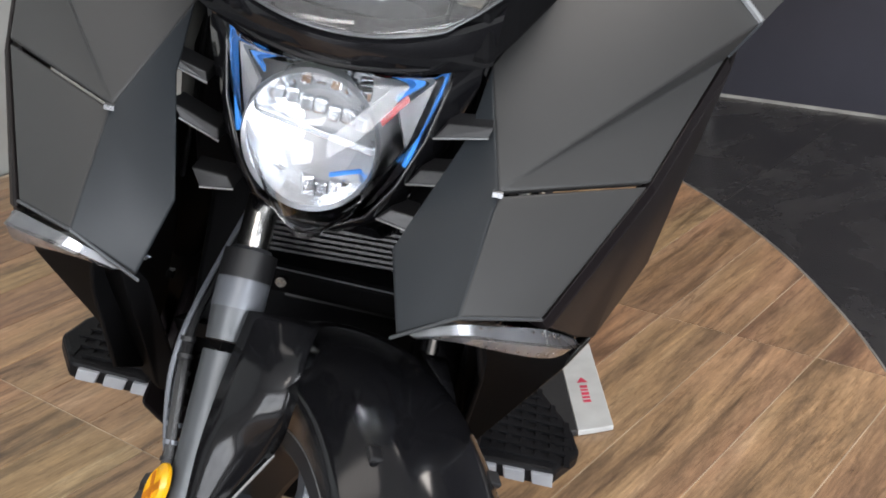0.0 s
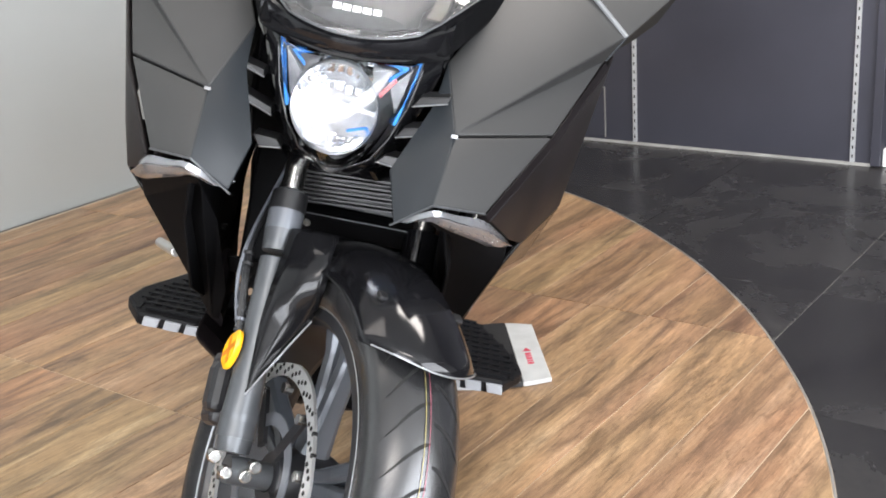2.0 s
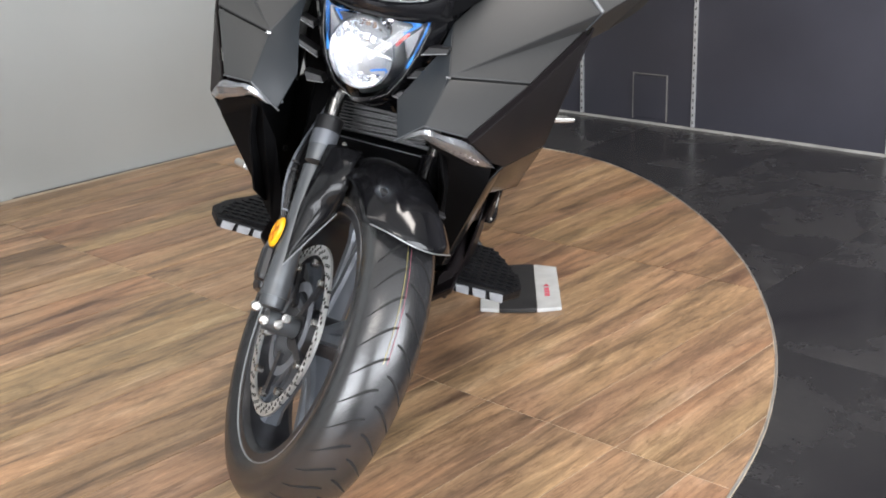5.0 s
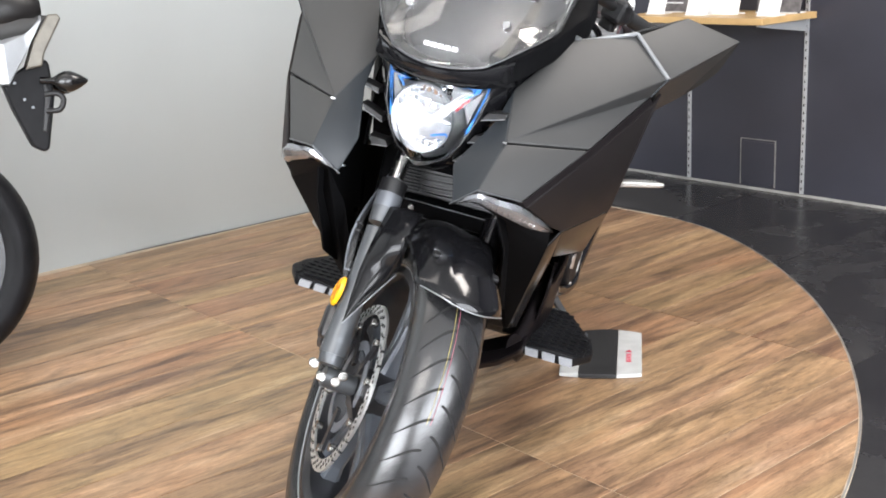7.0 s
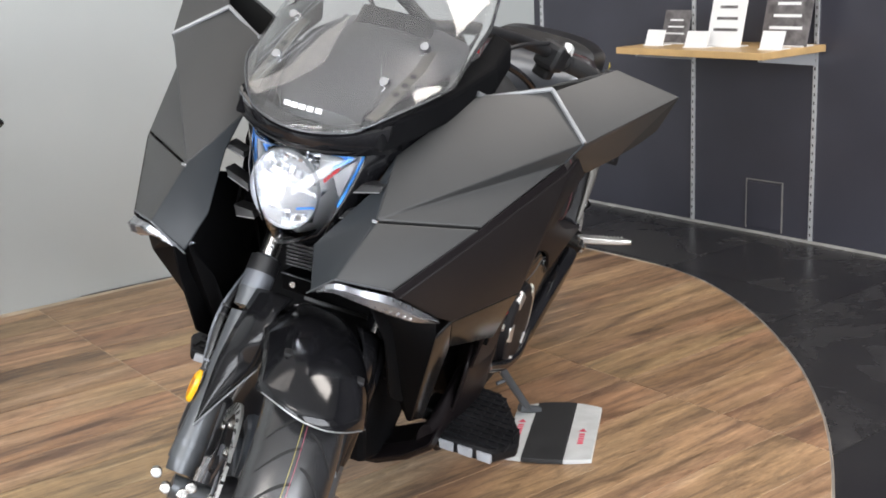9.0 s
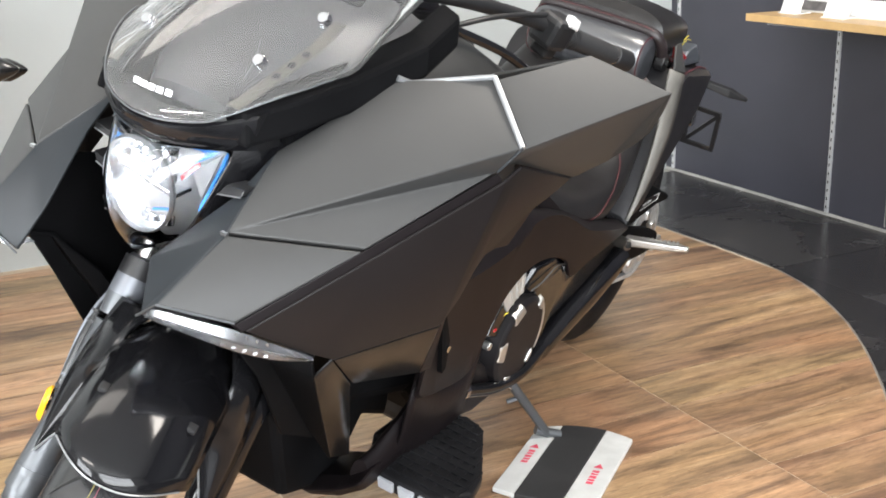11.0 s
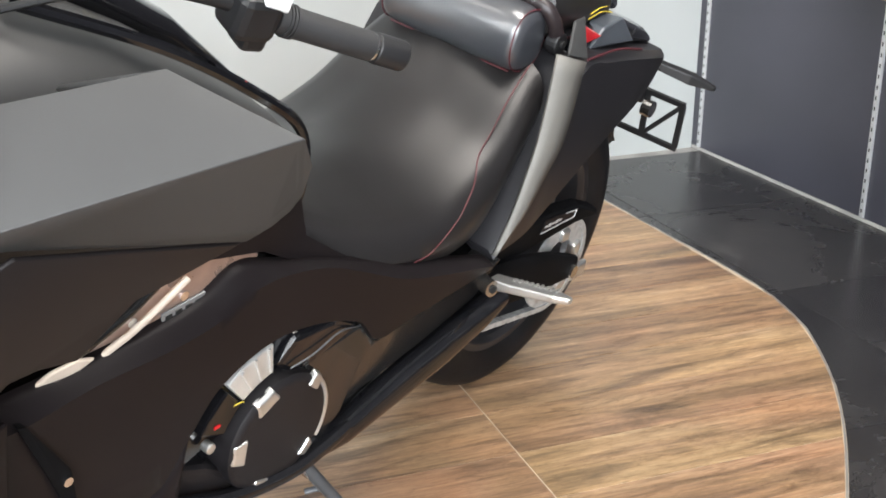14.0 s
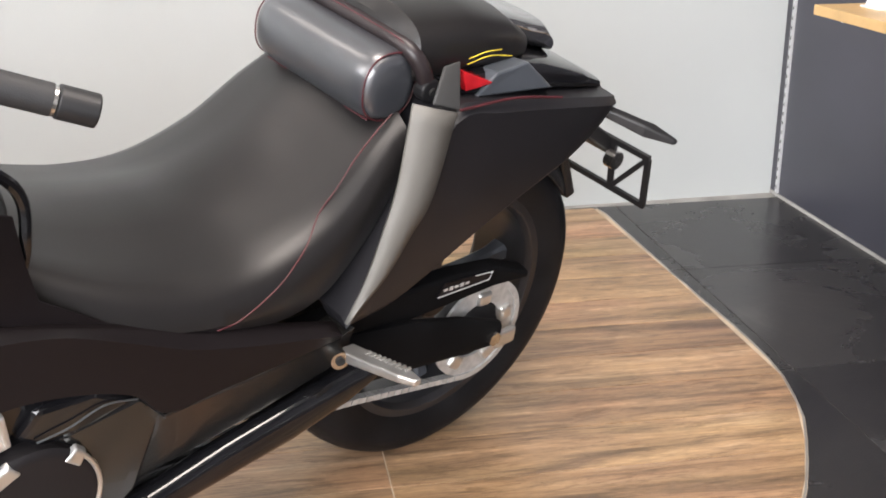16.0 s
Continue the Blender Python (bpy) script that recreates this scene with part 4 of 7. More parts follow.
for x0, v0, x1, v1, bend in ((-0.030, 0.62, -0.104, 0.10, 0.010), (-0.052, 0.66, -0.112, 0.16, -0.006), (-0.010, 0.70, -0.075, 0.20, 0.012), (-0.070, 0.40, -0.096, 0.06, 0.004), (-0.085, 0.58, -0.122, 0.22, 0.006), (-0.045, 0.33, -0.058, 0.07, -0.004), (0.070, 0.30, 0.085, 0.16, 0.003)):
    crease = []
    for k in range(7):
        f, sag = k / 6, bend * math.sin(math.pi * k / 6)
        x, v = x0 + (x1 - x0) * f + sag, v0 + (v1 - v0) * f
        crease.append((x, 0.0715 + 0.40 * v ** 1.22 + 3.9 * x * x, 0.8725 + 0.285 * v ** 0.9 + 1.8 * x * x * max(0.0, 1 - 4 * v) - 0.35 * x * x * min(1.0, 4 * v)))
    part("film_crease", tube(crease, 0.00042, 5, 3, radii=None), SILVER, screen, "crease in the clear film on the screen", True)
for k in range(5):
    x = -0.0265 + 0.0122 * k
    part("name_bar", poly([(x, 0.0830 + 3.9 * x * x, 0.8985), (x + 0.0098, 0.0830 + 3.9 * x * x, 0.8985), (x + 0.0098, 0.0850 + 3.9 * x * x, 0.9055), (x, 0.0850 + 3.9 * x * x, 0.9055)], [(0, 1, 2, 3)]), WHITE_PRINT, screen, "white maker's mark", solid=0.0006)
for sx in (-1, 1):
    for x, y, z in ((0.086, 0.168, 0.944), (0.108, 0.252, 0.992)):
        part("screen_bolt", moved(spin([(-0.004, 0.0), (-0.004, 0.0065), (-0.001, 0.0085), (0.006, 0.0085), (0.006, 0.0)], 16, closed=False), Matrix.Translation((sx * x, y - 0.004, z + 0.004)) @ Matrix.Rotation(radians(90), 4, "Z") @ Matrix.Rotation(radians(35), 4, "Y")), CHROME, screen, "", True)
# instrument shroud behind the screen
part("instrument_shroud", loft([ring_of((0, y, z), hw, hh, 2.4, 32) for y, z, hw, hh in ((0.15, 0.880, 0.06, 0.010), (0.20, 0.890, 0.095, 0.030), (0.28, 0.905, 0.125, 0.052), (0.36, 0.920, 0.145, 0.068), (0.46, 0.925, 0.155, 0.070))]), SHROUD, bike, "dark instrument shroud", True)
part("instrument_panel", moved(block((0, 0.395, 0.990), (0.13, 0.020, 0.055), Matrix.Rotation(radians(-38), 4, "X")), Matrix.Identity(4)), GLOSS, bike, "dark instrument display", bevel=0.008)
for sx in (-1, 1):
    rail = [(0.104, 0.118, 0.878), (0.122, 0.175, 0.888), (0.152, 0.265, 0.914), (0.185, 0.360, 0.955), (0.180, 0.44, 0.985)]
    rings = []
    for x, y, z in rail:
        rings.append([(sx * (x + 0.014), y, z - 0.02), (sx * (x + 0.006), y + 0.004, z + 0.020), (sx * (x - 0.028), y + 0.008, z + 0.030), (sx * (x - 0.034), y + 0.006, z - 0.02)])
    plate = [Vector((sx * x, y, z)) for x, y, z in ((0.092, 0.120, 0.900), (0.098, 0.140, 0.911), (0.102, 0.195, 0.935), (0.108, 0.245, 0.960), (0.108, 0.285, 0.985))]
    bracket = part("screen_bracket", loft([[c + Vector((dx, -0.45 * dn, 0.89 * dn)) for dx, dn in ((-0.009, 0), (0.009, 0), (0.009, 0.002), (-0.009, 0.002))] for c in plate]), BRACKET, bike, "pale steel bracket with holes behind the screen", False, 0.0006)
    for k in range(3):
        f = 1.75 + 0.45 * k
        c = plate[int(f)].lerp(plate[int(f) + 1], f - int(f))
        part("bracket_hole", moved(spin([(-0.001, 0.0), (-0.001, 0.0055), (0.0028, 0.0055), (0.0028, 0.0)], 12, closed=False), Matrix.Translation(c) @ Vector((0, -0.45, 0.89)).to_track_quat("X", "Z").to_matrix().to_4x4()), GROOVE, bracket, "dark hole")
    part("cowl_rail", loft(rings), DEEP_BLACK, bike, "dark rail beside the windscreen", False, 0.006)
    part("cowl_gap", loft([[(sx * 0.118, 0.17, 0.835), (sx * 0.118, 0.20, 0.80), (sx * 0.09, 0.2, 0.80), (sx * 0.09, 0.18, 0.86)], [(sx * 0.19, 0.35, 0.925), (sx * 0.19, 0.37, 0.86), (sx * 0.14, 0.37, 0.86), (sx * 0.14, 0.36, 0.94)]]), GLOSS, bike, "")


# ---- side shields, indicators, wings ----
A, B, C, D = (0.146, 0.070, 0.780), (0.119, 0.178, 0.846), (0.181, 0.321, 0.933), (0.279, 0.385, 0.956)
E, F, G = (0.355, 0.342, 0.899), (0.333, 0.335, 0.862), (0.270, 0.165, 0.782)
HP, T, I, J = (0.199, 0.034, 0.699), (0.136, -0.024, 0.715), (0.093, 0.002, 0.676), (0.076, 0.026, 0.733)
TIP, TOPB, B2 = (0.455, 0.545, 0.970), (0.352, 0.495, 0.996), (0.320, 0.645, 0.782)
IND, COWL_C, COWL_E = (0.240, 0.134, 0.640), (0.259, 0.157, 0.631), (0.314, 0.314, 0.646)


def side(sx, pts, spread=0.012):
    """Points of one side; the right half stands a little further out."""
    return [(x, y, z) if sx > 0 else (-x - spread * (x > 0.05), y, z) for x, y, z in pts]


def shell(name, sx, pts, faces, mat, label="", thick=0.006, bevel=0.004, parent=None, outward=None, fold=14):
    """A folded panel; the thickness goes to the inside."""
    bm = poly(side(sx, pts), faces)
    bmesh.ops.recalc_face_normals(bm, faces=bm.faces)
    want = Vector(outward or (0.6, -0.4, 0.5))
    want.x *= sx
    bm.normal_update()
    if sum((f.normal * f.calc_area() for f in bm.faces), Vector()).dot(want) < 0:
        bmesh.ops.reverse_faces(bm, faces=bm.faces)
    me = bpy.data.meshes.new(name)
    bm.to_mesh(me)
    bm.free()
    me.materials.append(mat)
    ob = new(name, me)
    ob.parent = parent or bike
    if label:
        ob["label"] = label
    sm = ob.modifiers.new("solid", "SOLIDIFY")
    sm.thickness, sm.offset = thick, -1.0
    bv = ob.modifiers.new("bevel", "BEVEL")
    bv.width, bv.segments, bv.limit_method, bv.angle_limit = bevel, 3, "ANGLE", radians(fold)
    for f in me.polygons:
        f.use_smooth = True
    me.set_sharp_from_angle(angle=radians(fold))
    return ob


def along_curve(rows, n):
    """Rows of numbers resampled smoothly."""
    pts = np.array(rows, float)
    ext = np.vstack([2 * pts[0] - pts[1], pts, 2 * pts[-1] - pts[-2]])
    out = []
    for k in range(len(pts) - 1):
        a, b, c, d = ext[k:k + 4]
        for j in range(n):
            t = j / n
            out.append(0.5 * (2 * b + (c - a) * t + (2 * a - 5 * b + 4 * c - d) * t * t + (3 * b - a - 3 * c + d) * t ** 3))
    return out + [pts[-1]]


def near(a, b, f):
    return tuple(x + (y - x) * f for x, y in zip(a, b))


for sx in (1, -1):
    upper = shell("upper_shield", sx, [A, B, C, D, E, F, G], [(0, 1, 2), (0, 2, 4), (2, 3, 4), (0, 4, 5), (0, 5, 6)], SATIN, "matte black faceted upper shield")
    A2, G2 = (0.1455, 0.0675, 0.7765), (0.2695, 0.163, 0.7785)
    lower = shell("lower_shield", sx, [A2, G2, HP, T], [(0, 1, 2, 3)], SATIN, "matte black lower shield panel")
    shell("inner_shield", sx, [near(A, T, 0.02), T, I, J, B, (0.112, 0.12, 0.80)], [(0, 1, 2, 3), (0, 3, 5), (0, 5, 4)], SATIN_BLUE, "dark inner face of the shield", outward=(-0.6, -0.6, 0.1), fold=50)
    part("seam_backing", tube(side(sx, [near(A, (0, 0.35, 0.70), 0.035), near(G, (0, 0.35, 0.70), 0.035)]), 0.006, 8, 1), GROOVE, upper, "")
    part("shield_clip", block((0.145 if sx > 0 else -0.157, 0.0655, 0.7785), (0.008, 0.005, 0.004)), CHROME, upper, "")
    # edge trim between shield and side panel
    part("shield_edge", loft([[(sx * (x + 0.001), y, z - 0.001), (sx * (x + 0.007), y + 0.006, z - 0.010), (sx * (x + 0.004), y + 0.008, z - 0.013), (sx * (x - 0.01), y + 0.006, z - 0.008)] for x, y, z in (HP, G, F)]), SATIN_DARK, upper, "", False, 0.001)
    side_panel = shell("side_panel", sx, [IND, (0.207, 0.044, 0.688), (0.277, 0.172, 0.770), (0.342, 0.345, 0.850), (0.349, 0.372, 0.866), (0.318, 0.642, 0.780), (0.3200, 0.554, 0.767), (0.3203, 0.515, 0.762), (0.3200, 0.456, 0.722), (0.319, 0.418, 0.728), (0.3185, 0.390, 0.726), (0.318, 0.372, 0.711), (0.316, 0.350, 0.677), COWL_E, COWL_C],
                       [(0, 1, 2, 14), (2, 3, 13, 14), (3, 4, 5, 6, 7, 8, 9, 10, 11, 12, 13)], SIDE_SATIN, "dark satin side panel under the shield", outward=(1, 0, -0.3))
    wing = shell("wing", sx, [(0.282, 0.389, 0.956), (0.358, 0.346, 0.899), TIP, TOPB, (0.442, 0.575, 0.935), B2, (0.336, 0.372, 0.866), (0.3275, 0.345, 0.862), (0.22, 0.50, 0.93), (0.428, 0.584, 0.900), (0.405, 0.600, 0.868), (0.372, 0.618, 0.832)], [(0, 3, 2, 1), (1, 2, 4, 9, 10, 11, 5, 6, 7), (2, 3, 8, 5, 11, 10, 9, 4)], SATIN, "matte black pointed wing cover", outward=(0.7, 0.1, 0.5))
    # bright joint strip between shield and wing
    jp = [(0.181, 0.318, 0.936), (0.191, 0.334, 0.930), (0.279, 0.383, 0.959), E, F]
    part("joint_strip", tube(side(sx, [near(jp[0], jp[0], 0), jp[1]]), 0.0042, 8, 1), SILVER, wing, "silver joint strip")
    for a, b in zip(jp[1:], jp[2:]):
        part("joint_strip", tube(side(sx, [a, b]), 0.0038 if b is not F else 0.0022, 8, 1), SILVER if b is not F else SATIN_BLUE, wing, "silver joint strip" if b is not F else "")
    # indicator: a long sliver that follows the shield's lower edge
    path = [(0.104, -0.003, 0.684, 0.004), (0.136, -0.024, 0.709, 0.016), (0.165, 0.002, 0.701, 0.023), (0.199, 0.034, 0.691, 0.030), (0.222, 0.085, 0.664, 0.024), (0.242, 0.137, 0.636, 0.006)]
    rows = along_curve(path, 4)
    for nm, mat_, grow, lab in (("front_indicator", IND_SILVER, 0.0, "clear front indicator with a silver reflector"), ("indicator_lens", LENS_GLASS, 0.003, "clear lens")):
        rings = [side(sx, [(x, y, z), (x + 0.003 + grow, y - 0.004 - grow, z - 0.35 * d_), (x - 0.001 + grow, y + 0.001 - grow, z - 0.8 * d_), (x - 0.006, y + 0.008, z - d_), (x - 0.014, y + 0.03, z - 0.6 * d_)]) for x, y, z, d_ in rows]
        made = part(nm, loft(rings), mat_, bike if nm == "front_indicator" else ind, lab, True)
        ind = made if nm == "front_indicator" else ind
    for k in range(12):
        x, y, z, d_ = rows[4 + k] if 4 + k < len(rows) else rows[-1]
        part("reflector_rib", loft([side(sx, [(x + 0.001, y - 0.001, z - 0.1 * d_), (x + 0.004, y + 0.002, z - 0.1 * d_), (x + 0.002, y + 0.006, z - 0.1 * d_)]), side(sx, [(x + 0.001, y - 0.001, z - 0.75 * d_), (x + 0.004, y + 0.003, z - 0.75 * d_), (x, y + 0.007, z - 0.75 * d_)])]), LAMP_MIRROR, ind)
    part("indicator_trim", tube(side(sx, [(0.090, -0.001, 0.674), near(T, I, 0.02), HP]), 0.0014, 6, 1), FORK, ind, "")
    # glossy lower cowl, a box open at the rear
    low = [COWL_C, COWL_E, (0.282, 0.350, 0.545), (0.240, 0.245, 0.552), (0.186, 0.380, 0.346), (0.177, 0.338, 0.356), (0.241, 0.150, 0.600)]
    # the lower legs stand evenly about the fork, the far one not spread
    tuck = lambda pts: pts if sx > 0 else [(x - 0.011 - 0.028 * (0.61 - z), y, z) if z < 0.61 else (x, y, z) for x, y, z in pts]
    low = tuck(low)
    shell("lower_cowl", sx, low[:4], [(0, 1, 2, 3)], COWL_GLOSS, "gloss black lower cowl", 0.006, 0.003, outward=(1, -0.3, 0))
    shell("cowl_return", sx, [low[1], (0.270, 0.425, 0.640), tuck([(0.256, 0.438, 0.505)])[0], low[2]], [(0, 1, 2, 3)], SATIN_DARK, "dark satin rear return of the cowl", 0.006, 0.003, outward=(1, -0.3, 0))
    shell("lower_cowl_tip", sx, [low[0], low[3], low[4], low[5], low[6]], [(0, 1, 2, 3, 4)], COWL_GLOSS, "gloss black lower leg of the cowl", 0.006, 0.003, outward=(1, -0.3, 0))
    front_face = [IND, (0.2405, 0.148, 0.600), (0.176, 0.337, 0.355), (0.166, 0.345, 0.352), (0.150, 0.300, 0.420), (0.150, 0.190, 0.570), (0.150, 0.11, 0.640), (0.135, 0.022, 0.678)]
    front_face = tuck(front_face)
    # the cowl is open here; a black sheet stands for its dark inside
    shell("cowl_front_void", sx, front_face, [(0, 1, 2, 6, 7), (2, 3, 4, 5), (2, 5, 6)], DEEP_BLACK, "black sheet for the dark open front of the lower cowl", 0.006, 0.002, outward=(0.1, -1, -0.1))
    part("cowl_bolt", block((sx * 0.165, 0.318, 0.515), (0.008, 0.008, 0.008)), STEEL, bike, "")
    shell("cowl_liner", sx, [(0.150, 0.06, 0.672), (0.152, 0.15, 0.75), (0.165, 0.36, 0.70), (0.165, 0.36, 0.46), (0.164, 0.29, 0.41), (0.166, 0.21, 0.455), (0.168, 0.135, 0.575)], [(0, 1, 2, 6), (2, 3, 4, 5, 6)], DEEP_BLACK, "black inner liner of the cowl", 0.005, 0.002, outward=(-1, 0, 0), fold=60)

for sx in (1, -1):
    # added filler, black for the darkness inside the cowl
    shell("shield_backing", sx, [(0.112, 0.190, 0.865), (0.185, 0.345, 0.925), (0.175, 0.360, 0.700), (0.120, 0.190, 0.680)], [(0, 1, 2, 3)], DEEP_BLACK, "black filler added behind the shield for the dark cowl inside", 0.005, 0.002, outward=(0.6, -0.6, 0))

# ---- radiator and dark core ----
rad = part("radiator", block((0, 0.335, 0.565), (0.27, 0.035, 0.20), Matrix.Rotation(radians(-12), 4, "X")), DEEP_BLACK, bike, "black ribbed radiator", bevel=0.006)
for k in range(14):
    part("radiator_fin", block((0.04, 0.300 - 0.0028 * (k - 7), 0.490 + 0.0125 * k), (0.16, 0.012, 0.0055), Matrix.Rotation(radians(-12), 4, "X")), FIN_GREY, rad)
for k in range(9):
    part("grille_bar", block((0.022, 0.262 - 0.0016 * k, 0.602 + 0.0066 * k), (0.165, 0.012, 0.0026), Matrix.Rotation(radians(-14), 4, "X") @ Matrix.Rotation(radians(-3), 4, "Y")), FIN_GREY, rad)
ledge = part("radiator_ledge", loft([[(x, 0.247, 0.590), (x, 0.240, 0.586), (x, 0.252, 0.556), (x, 0.272, 0.552), (x, 0.285, 0.588)] for x in (-0.060, -0.02, 0.04, 0.118)]), DEEP_BLACK, bike, "black ledge under the radiator grille", False, 0.003)
part("ledge_bolt", rod((-0.035, 0.236, 0.575), (-0.035, 0.250, 0.575), 0.0055, 10), STEEL, ledge)
part("ledge_edge", tube([(-0.060, 0.2395, 0.5885), (0.118, 0.2395, 0.5885)], 0.0008, 6, 1), FORK, ledge)
part("radiator_shroud", loft([[(-0.15, 0.28, 0.485), (0.15, 0.28, 0.485), (0.15, 0.31, 0.45), (-0.15, 0.31, 0.45)], [(-0.14, 0.36, 0.46), (0.14, 0.36, 0.46), (0.14, 0.36, 0.43), (-0.14, 0.36, 0.43)]]), DEEP_BLACK, bike, "", bevel=0.004)
part("triple_clamp", moved(loft([[along(x, d, o) for d, o in ((0.53, 0.035), (0.57, 0.035), (0.57, -0.10), (0.53, -0.10))] for x in (-0.135, 0.135)]), STEER), DEEP_BLACK, bike, "", bevel=0.008)
part("inner_core", loft([[(-0.13, 0.36, 0.40), (0.13, 0.36, 0.40), (0.15, 0.36, 0.62), (-0.15, 0.36, 0.62)], [(-0.15, 0.60, 0.34), (0.15, 0.60, 0.34), (0.17, 0.60, 0.70), (-0.17, 0.60, 0.70)], [(-0.15, 0.70, 0.24), (0.15, 0.70, 0.24), (0.17, 0.70, 0.66), (-0.17, 0.70, 0.66)], [(-0.14, 1.02, 0.22), (0.14, 1.02, 0.22), (0.16, 1.02, 0.56), (-0.16, 1.02, 0.56)], [(-0.10, 1.22, 0.30), (0.10, 1.22, 0.30), (0.14, 1.22, 0.52), (-0.14, 1.22, 0.52)]]), DEEP_BLACK, bike, "dark engine block", bevel=0.02)
part("belly_pan", loft([[(-0.11, 0.73, 0.19), (0.11, 0.73, 0.19), (0.15, 0.73, 0.28), (-0.15, 0.73, 0.28)], [(-0.12, 0.79, 0.15), (0.12, 0.79, 0.15), (0.16, 0.79, 0.26), (-0.16, 0.79, 0.26)], [(-0.11, 0.98, 0.15), (0.11, 0.98, 0.15), (0.15, 0.98, 0.25), (-0.15, 0.98, 0.25)]]), PLASTIC, bike, "black belly pan", bevel=0.015)

part("engine_front", prism([Vector((-0.105, y, z)) for y, z in ((0.285, 0.42), (0.36, 0.47), (0.50, 0.42), (0.63, 0.345), (0.633, 0.258), (0.548, 0.298), (0.528, 0.266), (0.503, 0.242), (0.47, 0.20), (0.345, 0.24))], (0.21, 0, 0)), DEEP_BLACK, bike, "dark engine front cover", False, 0.012)

# ---- tank and centre cover ----
tank_rings = []
for y, hw, top, low in ((0.40, 0.19, 0.945, 0.60), (0.50, 0.20, 0.962, 0.60), (0.60, 0.20, 0.945, 0.60), (0.70, 0.20, 0.900, 0.61), (0.80, 0.195, 0.845, 0.62), (0.868, 0.178, 0.800, 0.64)):
    mid = (top + low) / 2
    tank_rings.append(ring_of((0, y, mid), hw, (top - low) / 2, 3.4, 36))
part("tank_cover", loft(tank_rings), SATIN, bike, "dark satin cover in front of the seat", True, 0.006)
for sx in (-1, 1):
    part("cover_edge", tube(side(sx, [(0.125, 0.52, 0.966), (0.165, 0.66, 0.918), (0.178, 0.78, 0.855), (0.172, 0.872, 0.790), (0.176, 0.884, 0.72), (0.168, 0.876, 0.655)]), 0.007, 8), GLOSS, bike, "gloss black edge of the tank cover", True)
part("centre_console", loft([ring_of((0, 0.46, 0.975), 0.05, 0.03, 3.2, 20), ring_of((0, 0.60, 0.962), 0.055, 0.028, 3.2, 20), ring_of((0, 0.78, 0.872), 0.05, 0.024, 3.2, 20), ring_of((0, 0.885, 0.800), 0.04, 0.012, 3.2, 20)]), GLOSS, bike, "gloss black centre console", True)
for sx in (-1, 1):
    # darker satin carries the shade on the tank's side
    shell("tank_skirt", sx, [(0.203, 0.70, 0.815), (0.199, 0.79, 0.795), (0.184, 0.868, 0.760), (0.186, 0.880, 0.700), (0.191, 0.893, 0.650), (0.200, 1.000, 0.580), (0.205, 0.94, 0.575), (0.203, 0.842, 0.640), (0.203, 0.806, 0.660), (0.203, 0.70, 0.680)], [(0, 1, 8, 9), (1, 2, 3, 4, 7, 8), (4, 5, 6, 7)], SATIN_DARK, "lower skirt of the tank cover, its side shade in darker satin", 0.005, 0.003, outward=(1, 0, 0))
part("console_mark", block((0.058, 0.665, 0.935), (0.006, 0.012, 0.006)), YELLOW, bike, "")
part("red_mark", block((0.178, 0.760, 0.868), (0.006, 0.010, 0.008)), RED_LENS, bike, "")

# ---- mid cover with the engine cut-out ----
TOP = [(0.392, 0.655), (0.452, 0.622), (0.541, 0.614), (0.640, 0.620), (0.707, 0.633), (0.764, 0.660), (0.830, 0.643), (0.922, 0.614), (1.000, 0.588), (1.100, 0.556), (1.200, 0.524), (1.322, 0.488)]
FOLD = [(0.400, 0.632), (0.458, 0.596), (0.557, 0.596), (0.655, 0.596), (0.722, 0.606), (0.772, 0.628), (0.828, 0.632), (0.905, 0.617), (0.980, 0.585), (1.080, 0.540), (1.190, 0.510), (1.318, 0.482)]
OUT = [0.046, 0.016, 0.003] + [0.0] * 9
EDGE = [(0.442, 0.480), (0.480, 0.420), (0.580, 0.390), (0.660, 0.385), (0.700, 0.445), (0.744, 0.503), (0.824, 0.534), (0.910, 0.527), (0.995, 0.496), (1.043, 0.449), (1.120, 0.456), (1.318, 0.474)]
